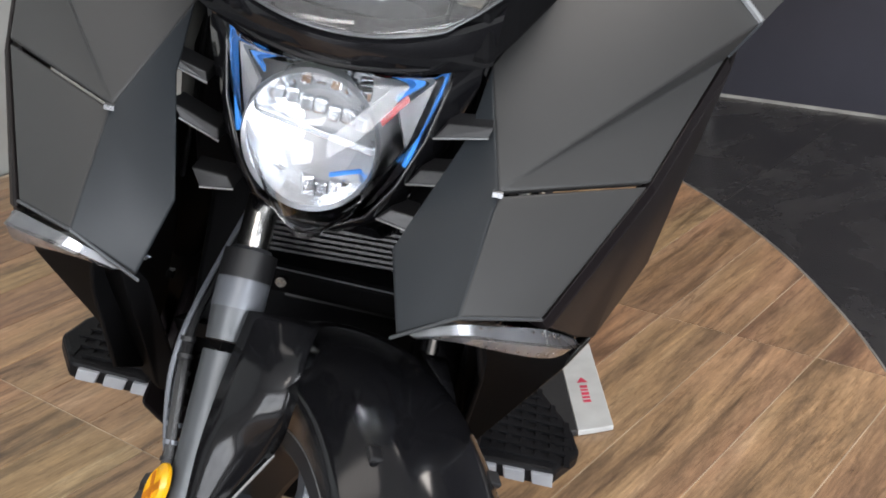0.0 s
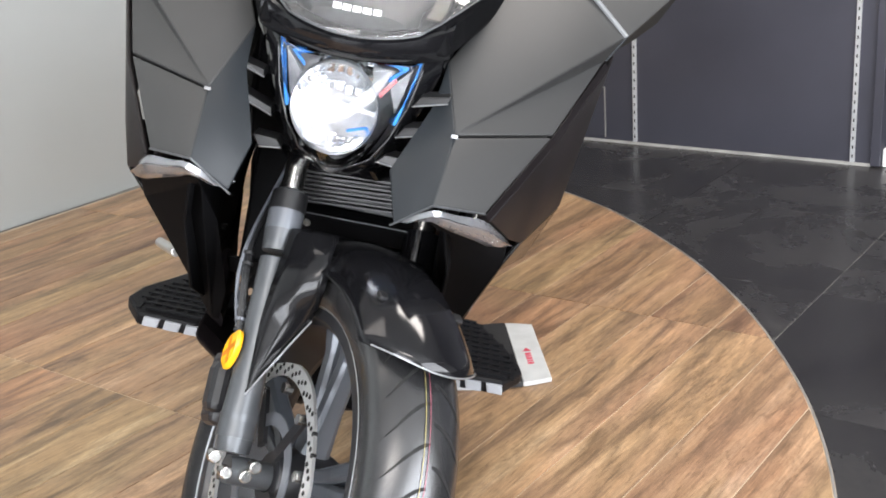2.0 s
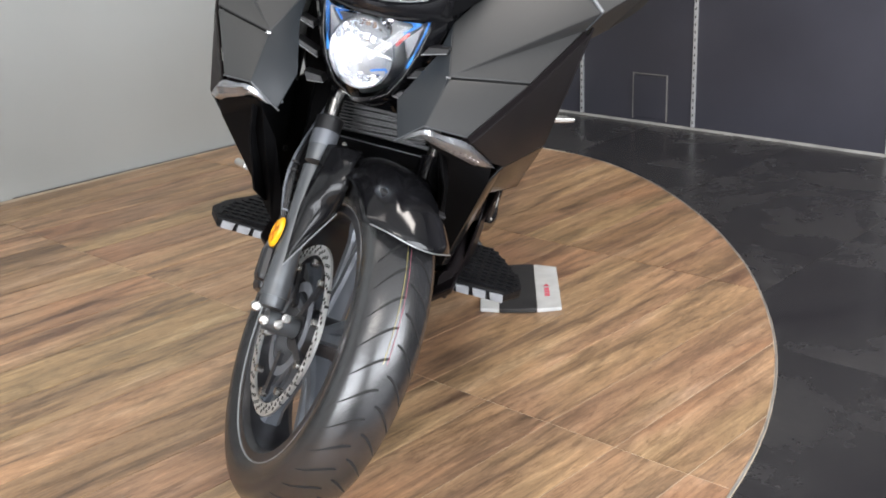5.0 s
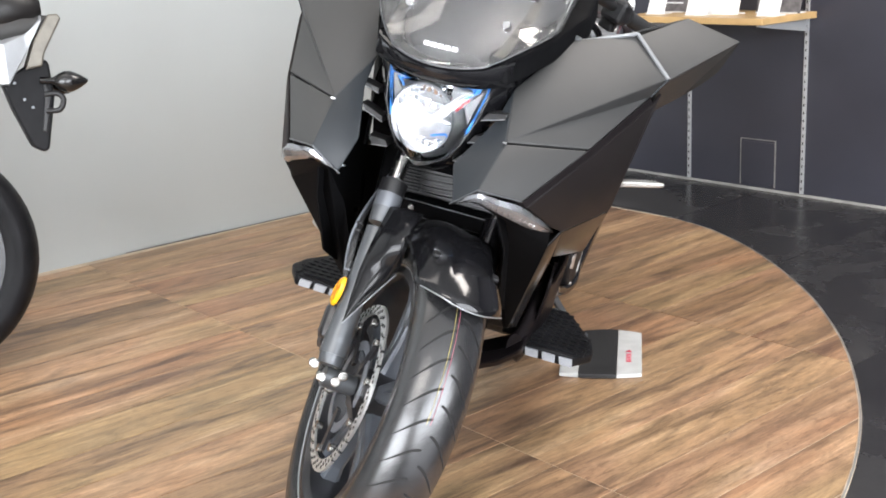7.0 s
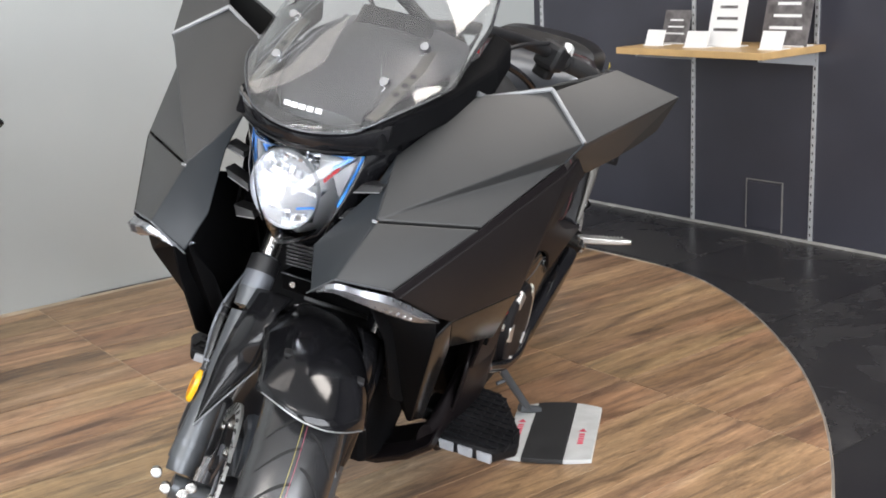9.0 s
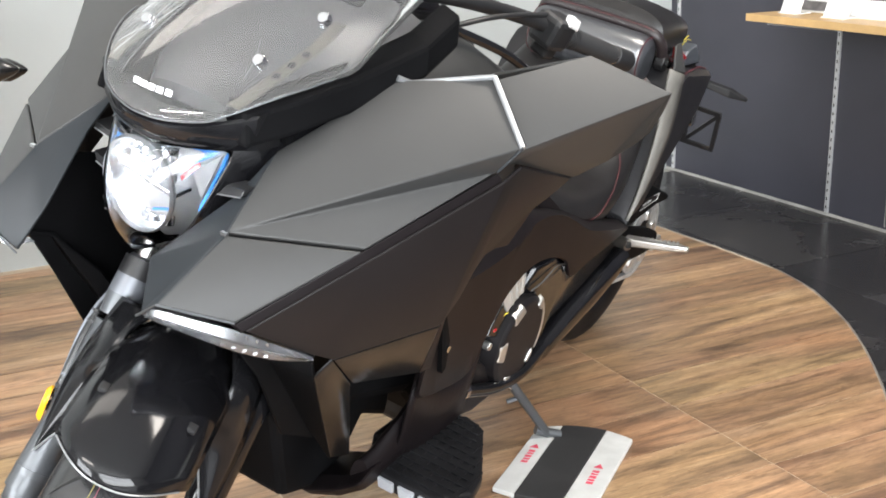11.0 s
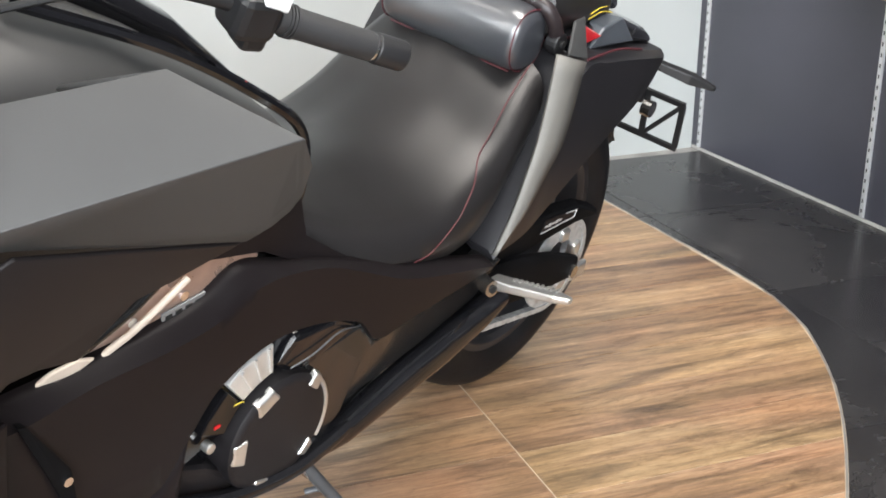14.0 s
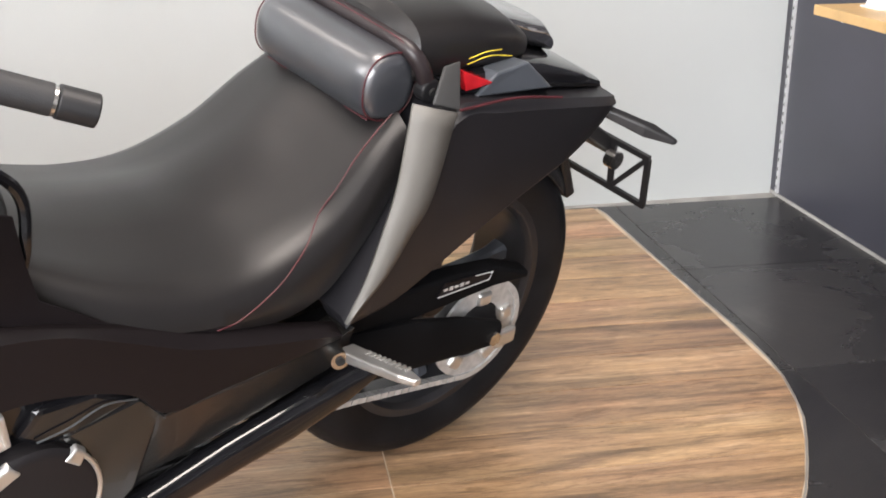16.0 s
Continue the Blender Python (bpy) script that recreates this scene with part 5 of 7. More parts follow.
for sx in (1, -1):
    xs_top, xs_fold, xs_edge = 0.197, 0.2255, 0.2225
    rows = []
    for f in (0.0, 0.35, 0.7, 1.0):
        rows.append([Vector((sx * (xs_top + (xs_fold - xs_top) * f ** 0.8 + o), near(p, q, f)[0], near(p, q, f)[1])) for p, q, o in zip(TOP, FOLD, OUT)])
    for f in (0.12, 0.4, 0.75, 0.96, 1.0):
        rows.append([Vector((sx * (xs_fold + (xs_edge - xs_fold) * f - (0.006 if f == 1.0 else 0.0) + o * (1 - 0.5 * f)), near(p, q, f)[0], near(p, q, f)[1])) for p, q, o in zip(FOLD, EDGE, OUT)])
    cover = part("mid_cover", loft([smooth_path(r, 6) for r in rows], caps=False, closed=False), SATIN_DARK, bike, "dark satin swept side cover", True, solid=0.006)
    legg = [[(sx * x, y, z) for x, y, z in r] for r in (
        [(0.226, 0.468, 0.470), (0.222, 0.560, 0.410), (0.220, 0.660, 0.395), (0.219, 0.703, 0.452)],
        [(0.222, 0.468, 0.40), (0.220, 0.560, 0.345), (0.219, 0.650, 0.335), (0.217, 0.700, 0.365)],
        [(0.214, 0.482, 0.345), (0.212, 0.560, 0.285), (0.214, 0.645, 0.270), (0.212, 0.700, 0.290)],
        [(0.200, 0.488, 0.290), (0.198, 0.565, 0.238), (0.200, 0.640, 0.230), (0.196, 0.695, 0.240)],
        [(0.178, 0.490, 0.240), (0.180, 0.560, 0.195), (0.185, 0.640, 0.190), (0.182, 0.690, 0.20)])]
    part("leg_cover", loft([smooth_path(r, 5) for r in legg], caps=False, closed=False), SATIN_DARK, bike, "", True, solid=0.006)
    part("board_arm", loft([[Vector((sx * (x + 0.016 * math.cos(a)), y + 0.012 * math.sin(a) * lean_, z + h_ * math.sin(a))) for a in (2 * math.pi * k / 16 for k in range(16))] for x, y, z, h_, lean_ in ((0.197, 0.555, 0.345, 0.050, -1), (0.194, 0.505, 0.318, 0.040, -1), (0.190, 0.455, 0.297, 0.030, -0.6), (0.186, 0.42, 0.290, 0.026, 0), (0.180, 0.375, 0.284, 0.022, 0))[:4 if sx > 0 else 3]]), SATIN_DARK, bike, "dark arm in front of the footboard", True)
    part("board_support", loft([[(sx * x, y + dy, z + dz) for dy, dz in ((-0.060, 0.004), (-0.030, 0.020), (0.060, 0.022), (0.075, 0.0), (0.050, -0.020), (-0.035, -0.018))] for x, y, z in ((0.02, 0.50, 0.185), (0.10, 0.475, 0.212), (0.16, 0.455, 0.252), (0.205, 0.45, 0.292))]), SATIN_DARK, bike, "dark support arm of the footboard", False, 0.006)
    part("cover_slot", loft([side(sx, [(0.2455, 0.452, 0.604), (0.2450, 0.462, 0.600), (0.2385, 0.522, 0.512), (0.2365, 0.534, 0.458), (0.2365, 0.524, 0.452), (0.2390, 0.500, 0.506)]), side(sx, [(0.21, 0.452, 0.604), (0.21, 0.462, 0.600), (0.21, 0.522, 0.512), (0.21, 0.534, 0.458), (0.21, 0.524, 0.452), (0.21, 0.500, 0.506)])]), DEEP_BLACK, cover, "")
    part("slot_bolt", rod((sx * 0.225, 0.517, 0.500), (sx * 0.2420, 0.517, 0.500), 0.0058, 10), CHROME, cover, "")
    # rear part of the cover: the face below the crease, turned to the floor
    under = [[(sx * 0.2205, y, z - 0.001), (sx * 0.214, y + 0.004, z - 0.012), (sx * 0.196, y2, z2), (sx * 0.17, y2, z2 + 0.01), (sx * 0.17, y, z)] for (y, z), (y2, z2) in zip([(1.020, 0.478), (1.043, 0.449), (1.120, 0.456), (1.220, 0.465), (1.318, 0.474), (1.345, 0.484)], [(0.990, 0.375), (1.005, 0.330), (1.100, 0.345), (1.210, 0.368), (1.330, 0.400), (1.360, 0.425)])]
    part("rear_rail", loft(under), GLOSS_SOFT, bike, "", True, 0.002)

# tan metal plate, bolts and hoses behind the side panel
plate = part("inner_plate", prism([Vector((0.198, y, z)) for y, z in ((0.545, 0.606), (0.600, 0.655), (0.640, 0.678), (0.700, 0.680), (0.785, 0.668), (0.803, 0.656), (0.788, 0.632), (0.72, 0.610), (0.600, 0.600))], (-0.006, 0, 0)), PLATE, bike, "tan painted metal plate", False, 0.002)
part("plate_edge", tube([(0.2035, 0.574, 0.604), (0.2040, 0.590, 0.613), (0.2045, 0.625, 0.628), (0.2045, 0.688, 0.666)], 0.0042, 8), CREAM_EDGE, plate, "cream edge strip", True)
for y, z in ((0.620, 0.632), (0.776, 0.648), (0.690, 0.640)):
    part("plate_bolt", rod((0.197, y, z), (0.2008, y, z), 0.0060, 10), CHROME, plate, "bright bolt")
for dz in (0.0, 0.017):
    part("hose", tube([(0.199, 0.535, 0.616 + dz), (0.203, 0.575, 0.636 + dz), (0.203, 0.615, 0.655 + dz), (0.199, 0.665, 0.683 + dz)], 0.0075, 12), GLOSS_SOFT, bike, "black hose", True)
part("plate_label", block((0.2005, 0.690, 0.6245), (0.003, 0.062, 0.016), Matrix.Rotation(radians(8), 4, "X")), SILVER, plate, "small silver label plate", bevel=0.001)
for k in range(4):
    part("label_bar", block((0.2025, 0.668 + 0.014 * k, 0.6215 + 0.002 * k), (0.001, 0.009, 0.006), Matrix.Rotation(radians(8), 4, "X")), GROOVE, plate)
part("bright_clip", prism([Vector((0.212, y, z)) for y, z in ((0.474, 0.596), (0.490, 0.610), (0.515, 0.620), (0.545, 0.622), (0.566, 0.616), (0.548, 0.609), (0.520, 0.606), (0.494, 0.600))], (-0.006, 0, 0)), CREAM_EDGE, bike, "pale plate behind the cover", False, 0.002)

# engine: round clutch cover, bright castings, gloss covers
EC = Vector((0.0, 0.868, 0.372))
eng = part("engine_cover", moved(spin([(0.220, 0.0), (0.222, 0.076), (0.221, 0.083), (0.216, 0.088), (0.17, 0.092), (0.17, 0.0)], 64, closed=False), Matrix.Translation(EC)), COVER_BLACK, bike, "flat black round engine cover", True)
for a, wide, far in ((118, 0.042, 0.077), (48, 0.026, 0.084), (178, 0.044, 0.075), (250, 0.030, 0.080), (318, 0.030, 0.080)):
    lug = loft([[Vector((0.212, -wide * 0.55, far - 0.014)), Vector((0.212, wide * 0.55, far - 0.012)), Vector((0.212, wide * 0.40, far + 0.012)), Vector((0.212, -wide * 0.40, far + 0.012))], [Vector((0.2255, -wide * 0.46, far - 0.011)), Vector((0.2255, wide * 0.46, far - 0.010)), Vector((0.2225, wide * 0.34, far + 0.008)), Vector((0.2225, -wide * 0.34, far + 0.008))]])
    part("cover_lug", moved(lug, Matrix.Translation(EC) @ Matrix.Rotation(radians(a - 90), 4, "X")), ALLOY, eng, "polished lug", False, 0.003)
part("cover_rim", tube([(0.2185, EC.y + 0.088 * math.cos(radians(a)), EC.z + 0.088 * math.sin(radians(a))) for a in range(-28, 60, 8)], 0.0038, 8), ALLOY, eng, "bright rim", True)
part("cover_gasket", moved(spin([(0.15, 0.085), (0.19, 0.102), (0.16, 0.108), (0.13, 0.10)], 48), Matrix.Translation(EC)), GLOSS, eng, "", True)
head = part("cylinder_head", loft([[(0.195, 0.690, 0.36), (0.195, 0.800, 0.40), (0.195, 0.90, 0.47), (0.195, 0.86, 0.535), (0.195, 0.76, 0.52), (0.195, 0.70, 0.45)], [(0.15, 0.690, 0.36), (0.15, 0.800, 0.40), (0.15, 0.90, 0.47), (0.15, 0.86, 0.535), (0.15, 0.76, 0.52), (0.15, 0.70, 0.45)]]), GLOSS, bike, "dark cylinder head", False, 0.006)
def sector(a0, a1, r0, r1, x0, x1, n=8):
    """A flat piece of a ring about the clutch cover's centre."""
    arc = lambda r, x, back: [Vector((x, EC.y + r * math.cos(radians(a)), EC.z + r * math.sin(radians(a)))) for a in [a0 + (a1 - a0) * k / n for k in (range(n, -1, -1) if back else range(n + 1))]]
    return loft([arc(r0, x, False) + arc(r1, x, True) for x in (x0, x1)])


part("bright_casting", sector(100, 131, 0.101, 0.150, 0.195, 0.209), CAST_BEIGE, head, "pale cast engine case", False, 0.003)
part("dark_casting", sector(133, 158, 0.103, 0.146, 0.195, 0.211), GLOSS, head, "gloss black part of the engine case", False, 0.003)
for k in range(3):
    part("case_rib", sector(103 + 9.0 * k, 104.4 + 9.0 * k, 0.108, 0.148, 0.206, 0.2125, 2), CAST_BEIGE, head)
part("case_mark", block((0.2115, 0.757, 0.432), (0.003, 0.010, 0.005)), RED_LENS, head, "small red mark", bevel=0.001)
part("head_bolt", rod((0.20, EC.y - 0.118, EC.z + 0.030), (0.214, EC.y - 0.118, EC.z + 0.030), 0.008, 10), ALLOY, head, "", bevel=0.002)
part("wire_loop", tube([(0.209, 0.780, 0.449), (0.2125, 0.788, 0.454), (0.2125, 0.796, 0.453), (0.209, 0.802, 0.447)], 0.0009, 6), YELLOW, head, "yellow wire", True)
part("head_cover", loft([[(0.205, 0.855, 0.475), (0.214, 0.880, 0.515), (0.217, 0.950, 0.518), (0.216, 1.010, 0.485), (0.212, 0.930, 0.458), (0.208, 0.885, 0.455)], [(0.16, 0.855, 0.475), (0.16, 0.880, 0.53), (0.16, 0.95, 0.53), (0.16, 1.01, 0.495), (0.16, 0.93, 0.44), (0.16, 0.885, 0.44)]]), GLOSS, bike, "gloss black cover over the engine", False, 0.008)
# soft highlight of the gloss cover, drawn as a thin tube
part("head_highlight", tube([(0.212, 0.878, 0.468), (0.2165, 0.915, 0.478), (0.2185, 0.960, 0.496), (0.217, 1.005, 0.487)], 0.0013, 8), FORK, head, "highlight on the head cover as a thin grey line", True)
part("sprocket_cover", loft([[(0.208, 0.905, 0.46), (0.213, 1.012, 0.484), (0.213, 1.045, 0.452), (0.207, 1.015, 0.33), (0.205, 0.975, 0.29), (0.206, 0.94, 0.36)], [(0.15, 0.90, 0.47), (0.15, 1.012, 0.49), (0.15, 1.045, 0.45), (0.15, 1.01, 0.33), (0.15, 0.96, 0.28), (0.15, 0.93, 0.35)]]), GLOSS_SOFT, bike, "glossy dark sprocket cover", False, 0.006)
part("lower_case", loft([[(0.196, 0.66, 0.40), (0.204, 0.76, 0.36), (0.204, 0.86, 0.29), (0.20, 0.98, 0.31), (0.196, 0.98, 0.25), (0.19, 0.80, 0.235), (0.186, 0.68, 0.26)], [(0.12, 0.66, 0.40), (0.12, 0.76, 0.37), (0.12, 0.86, 0.32), (0.12, 0.98, 0.33), (0.12, 0.98, 0.24), (0.12, 0.80, 0.225), (0.12, 0.68, 0.25)]]), COVER_BLACK, bike, "black lower engine case", False, 0.01)
part("belly_sheet", loft([[(0.182, 0.95, 0.33), (0.184, 1.04, 0.32), (0.182, 1.172, 0.30), (0.172, 1.172, 0.239), (0.168, 1.004, 0.241), (0.172, 0.95, 0.25)], [(0.10, 0.95, 0.34), (0.10, 1.04, 0.345), (0.10, 1.172, 0.30), (0.10, 1.172, 0.239), (0.10, 1.004, 0.241), (0.10, 0.95, 0.25)]]), GLOSS_SOFT, bike, "", False, 0.006)
pipe = part("crash_pipe", tube([(0.205, 0.70, 0.33), (0.215, 0.80, 0.300), (0.219, 0.90, 0.288), (0.214, 0.97, 0.290), (0.202, 1.08, 0.300)], 0.013, 14, radii=None), GLOSS, bike, "gloss black engine guard pipe", True)
part("pipe_end", rod((0.205, 0.690, 0.332), (0.205, 0.705, 0.329), 0.0135), CHROME, pipe, "")
swing_rings = []
for y, x, z, hh in ((0.94, 0.198, 0.282, 0.014), (1.03, 0.200, 0.286, 0.024), (1.15, 0.200, 0.314, 0.032), (1.26, 0.200, 0.337, 0.035), (1.36, 0.200, 0.364, 0.029), (1.41, 0.198, 0.380, 0.016)):
    swing_rings.append(ring_of((x, y, z), 0.022, hh, 2.3, 20))
for sx in (1, -1):
    part("peg_stay", loft([[Vector((sx * p.x, p.y, p.z)) for p in r] for r in swing_rings]), GLOSS, bike, "gloss black footpeg stay", True)

# reflection of something red, modelled as a coloured strip by the stay
part("red_reflection", loft([[(0.1985, 1.165, 0.334), (0.1985, 1.250, 0.348), (0.1985, 1.335, 0.362), (0.1985, 1.335, 0.354), (0.1985, 1.250, 0.340)], [(0.19, 1.165, 0.334), (0.19, 1.250, 0.348), (0.19, 1.335, 0.362), (0.19, 1.335, 0.354), (0.19, 1.250, 0.340)]]), RED_LENS, bike, "painted red reflection under the side cover")

# passenger pegs
for sx in (1, -1):
    pa, pb = Vector((sx * 0.222, 1.330, 0.446)), Vector((sx * 0.352, 1.352, 0.470))
    d = (pb - pa).normalized()
    peg = part("passenger_peg", loft([[pa + d * s_ + Vector((0, y, z)) for y, z in ((-w, h), (w, h), (w, -h * 0.6), (0, -h), (-w, -h * 0.6))] for s_, w, h in ((0.0, 0.014, 0.012), (0.03, 0.016, 0.010), (0.11, 0.013, 0.008), (0.135, 0.006, 0.006))]), ALLOY, bike, "polished alloy passenger footpeg", False, 0.003)
    for k in range(9):
        part("peg_rib", block(pa + d * (0.035 + 0.009 * k) + Vector((0, 0.008, 0.010)), (0.004, 0.010, 0.003)), ALLOY, peg)
    part("peg_bolt", rod(pa + Vector((sx * -0.012, -0.012, 0)), pa + Vector((sx * 0.016, -0.020, 0.002)), 0.014, 16), STEEL, peg)
    part("peg_bolt_cap", rod(pa + Vector((sx * 0.014, -0.0195, 0.002)), pa + Vector((sx * 0.0185, -0.021, 0.002)), 0.007, 12), GROOVE, peg)

# footboards
for sx in (1, -1):
    outl = [(0.180, 0.480, 0), (0.205, 0.450, 0), (0.305, 0.455, 0), (0.339, 0.513, 0), (0.328, 0.565, 0), (0.262, 0.690, 0), (0.220, 0.705, 0), (0.185, 0.66, 0)]
    fb = part("footboard", loft([side(sx, [(x, y, z + dz) for x, y, z in outl]) for dz in (0.262, 0.287)]), DULL_RUBBER, bike, "black rubber-topped footboard", False, 0.006)
    grid = []
    for k in range(11):
        y = 0.474 + 0.021 * k
        w1 = float(np.interp(y, [0.46, 0.515, 0.565, 0.69], [0.305, 0.332, 0.318, 0.254]))
        grid.append(block((sx * (0.192 + w1) / 2, y, 0.2890), (w1 - 0.200, 0.0075, 0.0036)))
    for k in range(7):
        x = 0.206 + 0.019 * k
        y1 = float(np.interp(x, [0.262, 0.328], [0.685, 0.560]))
        grid.append(block((sx * x, (0.466 + y1) / 2, 0.2880), (0.007, y1 - 0.472, 0.0026)))
    part("tread_rubber", join(*grid), DULL_RUBBER, fb, "ribbed rubber tread")
    for k in range(3):
        part("edge_pad", loft([[(sx * (0.220 + 0.036 * k + dx), y, z) for dx, z in ((-0.016, 0.282), (0.012, 0.282), (0.015, 0.266), (-0.011, 0.266))] for y in (0.460, 0.4455 + 0.0015 * k)]), PAD_GREY, fb, "grey pad on the front edge", False, 0.0015)
    part("board_bracket", block((sx * 0.165, 0.575, 0.274), (0.06, 0.08, 0.028)), PLASTIC, fb, "", False, 0.006)

# brake pedal rod that shows beside the far cowl
part("pedal_rod", rod((-0.235, 0.33, 0.455), (-0.294, 0.462, 0.414), 0.008, 14), ALLOY, bike, "short polished pedal rod", True, 0.002)

# side stand
foot = bike.matrix_world.inverted() @ Vector((0.094, 1.825, 0.020))
stand = part("side_stand", rod((0.125, 0.965, 0.270), foot, 0.011, 12, 0.009), FORK, bike, "grey steel side stand folded out", True)
part("stand_foot", rod(foot + Vector((-0.02, -0.015, 0.004)), foot + Vector((0.022, 0.02, -0.003)), 0.010), FORK, stand, "", True)
part("stand_spring", rod((0.135, 0.95, 0.262), (0.175, 1.01, 0.190), 0.006), STEEL, stand, "", True)
part("stand_tang", rod(near((0.125, 0.965, 0.270), tuple(foot), 0.55), tuple(Vector(near((0.125, 0.965, 0.270), tuple(foot), 0.55)) + Vector((-0.02, -0.02, -0.012))), 0.005), FORK, stand, "")

# ---- rear wheel, swing arm, chain ----
RR, RY = 0.322, 1.692
MR = Matrix.Translation((0, RY, RR))
rear = wheel(bike, "rear_wheel", MR, RR, 0.185, 0.226, 5, RIM, "black cast rear wheel", DULL_RUBBER)
for sx in (1, -1):
    part("swing_arm", loft([ring_of((sx * 0.130, 1.10, 0.365), 0.022, 0.050, 3, 16), ring_of((sx * 0.155, 1.36, 0.372), 0.020, 0.055, 3, 16), ring_of((sx * 0.172, 1.50, 0.366), 0.012, 0.050, 3, 16), ring_of((sx * 0.174, 1.62, 0.345), 0.011, 0.040, 3, 16), ring_of((sx * 0.174, RY + 0.030, RR), 0.010, 0.024, 3, 16)]), DEEP_BLACK, bike, "black swing arm", True)
part("sprocket", moved(spin([(0.148, 0.055), (0.148, 0.092), (0.153, 0.092), (0.153, 0.055)], 48), MR), CHAIN, bike, "steel rear sprocket")
for k in range(5):
    a = 2 * math.pi * k / 5 + 0.3
    part("carrier_lug", moved(block((0.152, 0.066, 0), (0.018, 0.026, 0.030)), MR @ Matrix.Rotation(a, 4, "X")), ALLOY, bike, "", False, 0.006)
chain_pts = [(0.150, RY + 0.096 * math.cos(radians(a)), RR + 0.096 * math.sin(radians(a))) for a in range(100, -108, -8)]
chain_path = [*[Vector(p) for p in chain_pts], Vector((0.150, 1.44, 0.268)), Vector((0.150, 1.04, 0.325))]
links, run = [], []
for a, b in zip(chain_path, chain_path[1:]):
    n = max(1, int((b - a).length / 0.0155))
    run += [a.lerp(b, k / n) for k in range(n)]
for a, b in zip(run, run[1:]):
    d = (b - a)
    rot = Matrix.Rotation(math.atan2(d.z, d.y), 4, "X")
    links.append(block((a + b) / 2, (0.013, 0.0135, 0.0105), rot))
part("drive_chain", join(*links), CHAIN, bike, "bright steel drive chain")
part("chain_guard", loft([[(0.140, y, zt), (0.166, y, zt - 0.004), (0.168, y, zt - 0.012), (0.166, y, zb), (0.140, y, zb + 0.004)] for y, zt, zb in ((1.28, 0.470, 0.400), (1.45, 0.474, 0.405), (1.60, 0.472, 0.412), (1.70, 0.460, 0.418), (1.78, 0.430, 0.412))]), DEEP_BLACK, bike, "black chain guard", bevel=0.003)
part("adjuster", block((0.180, RY + 0.045, RR - 0.012), (0.012, 0.050, 0.034), Matrix.Rotation(radians(4), 4, "X")), ALLOY, bike, "polished chain adjuster", bevel=0.006)
part("axle_nut", rod((0.178, RY + 0.01, RR), (0.192, RY + 0.01, RR), 0.014, 6), STEEL, bike, "")
part("warning_label", loft([[(0.1700, 1.560, 0.438), (0.1700, 1.675, 0.440), (0.1700, 1.680, 0.455), (0.1700, 1.572, 0.461)], [(0.1680, 1.560, 0.438), (0.1680, 1.675, 0.440), (0.1680, 1.680, 0.455), (0.1680, 1.572, 0.461)]]), SATIN_DARK, bike, "worn dark label with a pale outline on the chain guard")
part("label_edge", tube([(0.1708, 1.560, 0.4385), (0.1708, 1.675, 0.4405), (0.1708, 1.680, 0.4545), (0.1708, 1.640, 0.4575)], 0.0011, 6, 1), ALU, bike, "")
for k in range(5):
    part("label_mark", block((0.1708, 1.575 + 0.012 * k, 0.4490), (0.001, 0.008, 0.0040 + 0.003 * (k % 2))), ALU, bike, "")
# out of view; added to block the light behind the wheel
part("silencer", loft([ring_of((-0.165, y, z), hw, hh, 2.8, 24) for y, z, hw, hh in ((1.22, 0.300, 0.030, 0.040), (1.34, 0.315, 0.052, 0.085), (1.60, 0.350, 0.056, 0.105), (1.86, 0.395, 0.050, 0.095), (1.90, 0.40, 0.040, 0.08))]), SATIN_DARK, bike, "dark silencer beyond the wheel, unseen, added to darken its inside", True)
part("rear_hugger", loft([[Vector((u * 0.10, -(RR + 0.022 - 0.05 * abs(u) ** 2.6) * math.cos(a), (RR + 0.022 - 0.05 * abs(u) ** 2.6) * math.sin(a))) for u in (-1 + k / 7 for k in range(15))] for a in (radians(62 + 6 * k) for k in range(14))], caps=False, closed=False), PLASTIC, bike, "black rear hugger", True, solid=0.004)
for v in bpy.data.objects["rear_hugger"].data.vertices:
    v.co = Vector((v.co.x, v.co.y + RY, v.co.z + RR))

# ---- seat, backrest, pillion, tail ----
def seat_section(y, zc, ze, hw, zb):
    """One cross-section of the saddle: dished top, rounded edge, tucked side."""
    half = [(0, zc), (0.35 * hw, zc + 0.25 * (ze - zc)), (0.62 * hw, zc + 0.68 * (ze - zc)), (0.80 * hw, ze + 0.008), (0.91 * hw, ze - 0.004), (0.965 * hw, ze - 0.020), (0.99 * hw, ze - 0.045), (0.985 * hw, (ze + 2 * zb) / 3), (0.935 * hw, zb)]
    return [Vector((x, y, z)) for x, z in half] + [Vector((0, y, zb))] + [Vector((-x, y, z)) for x, z in half[:0:-1]]


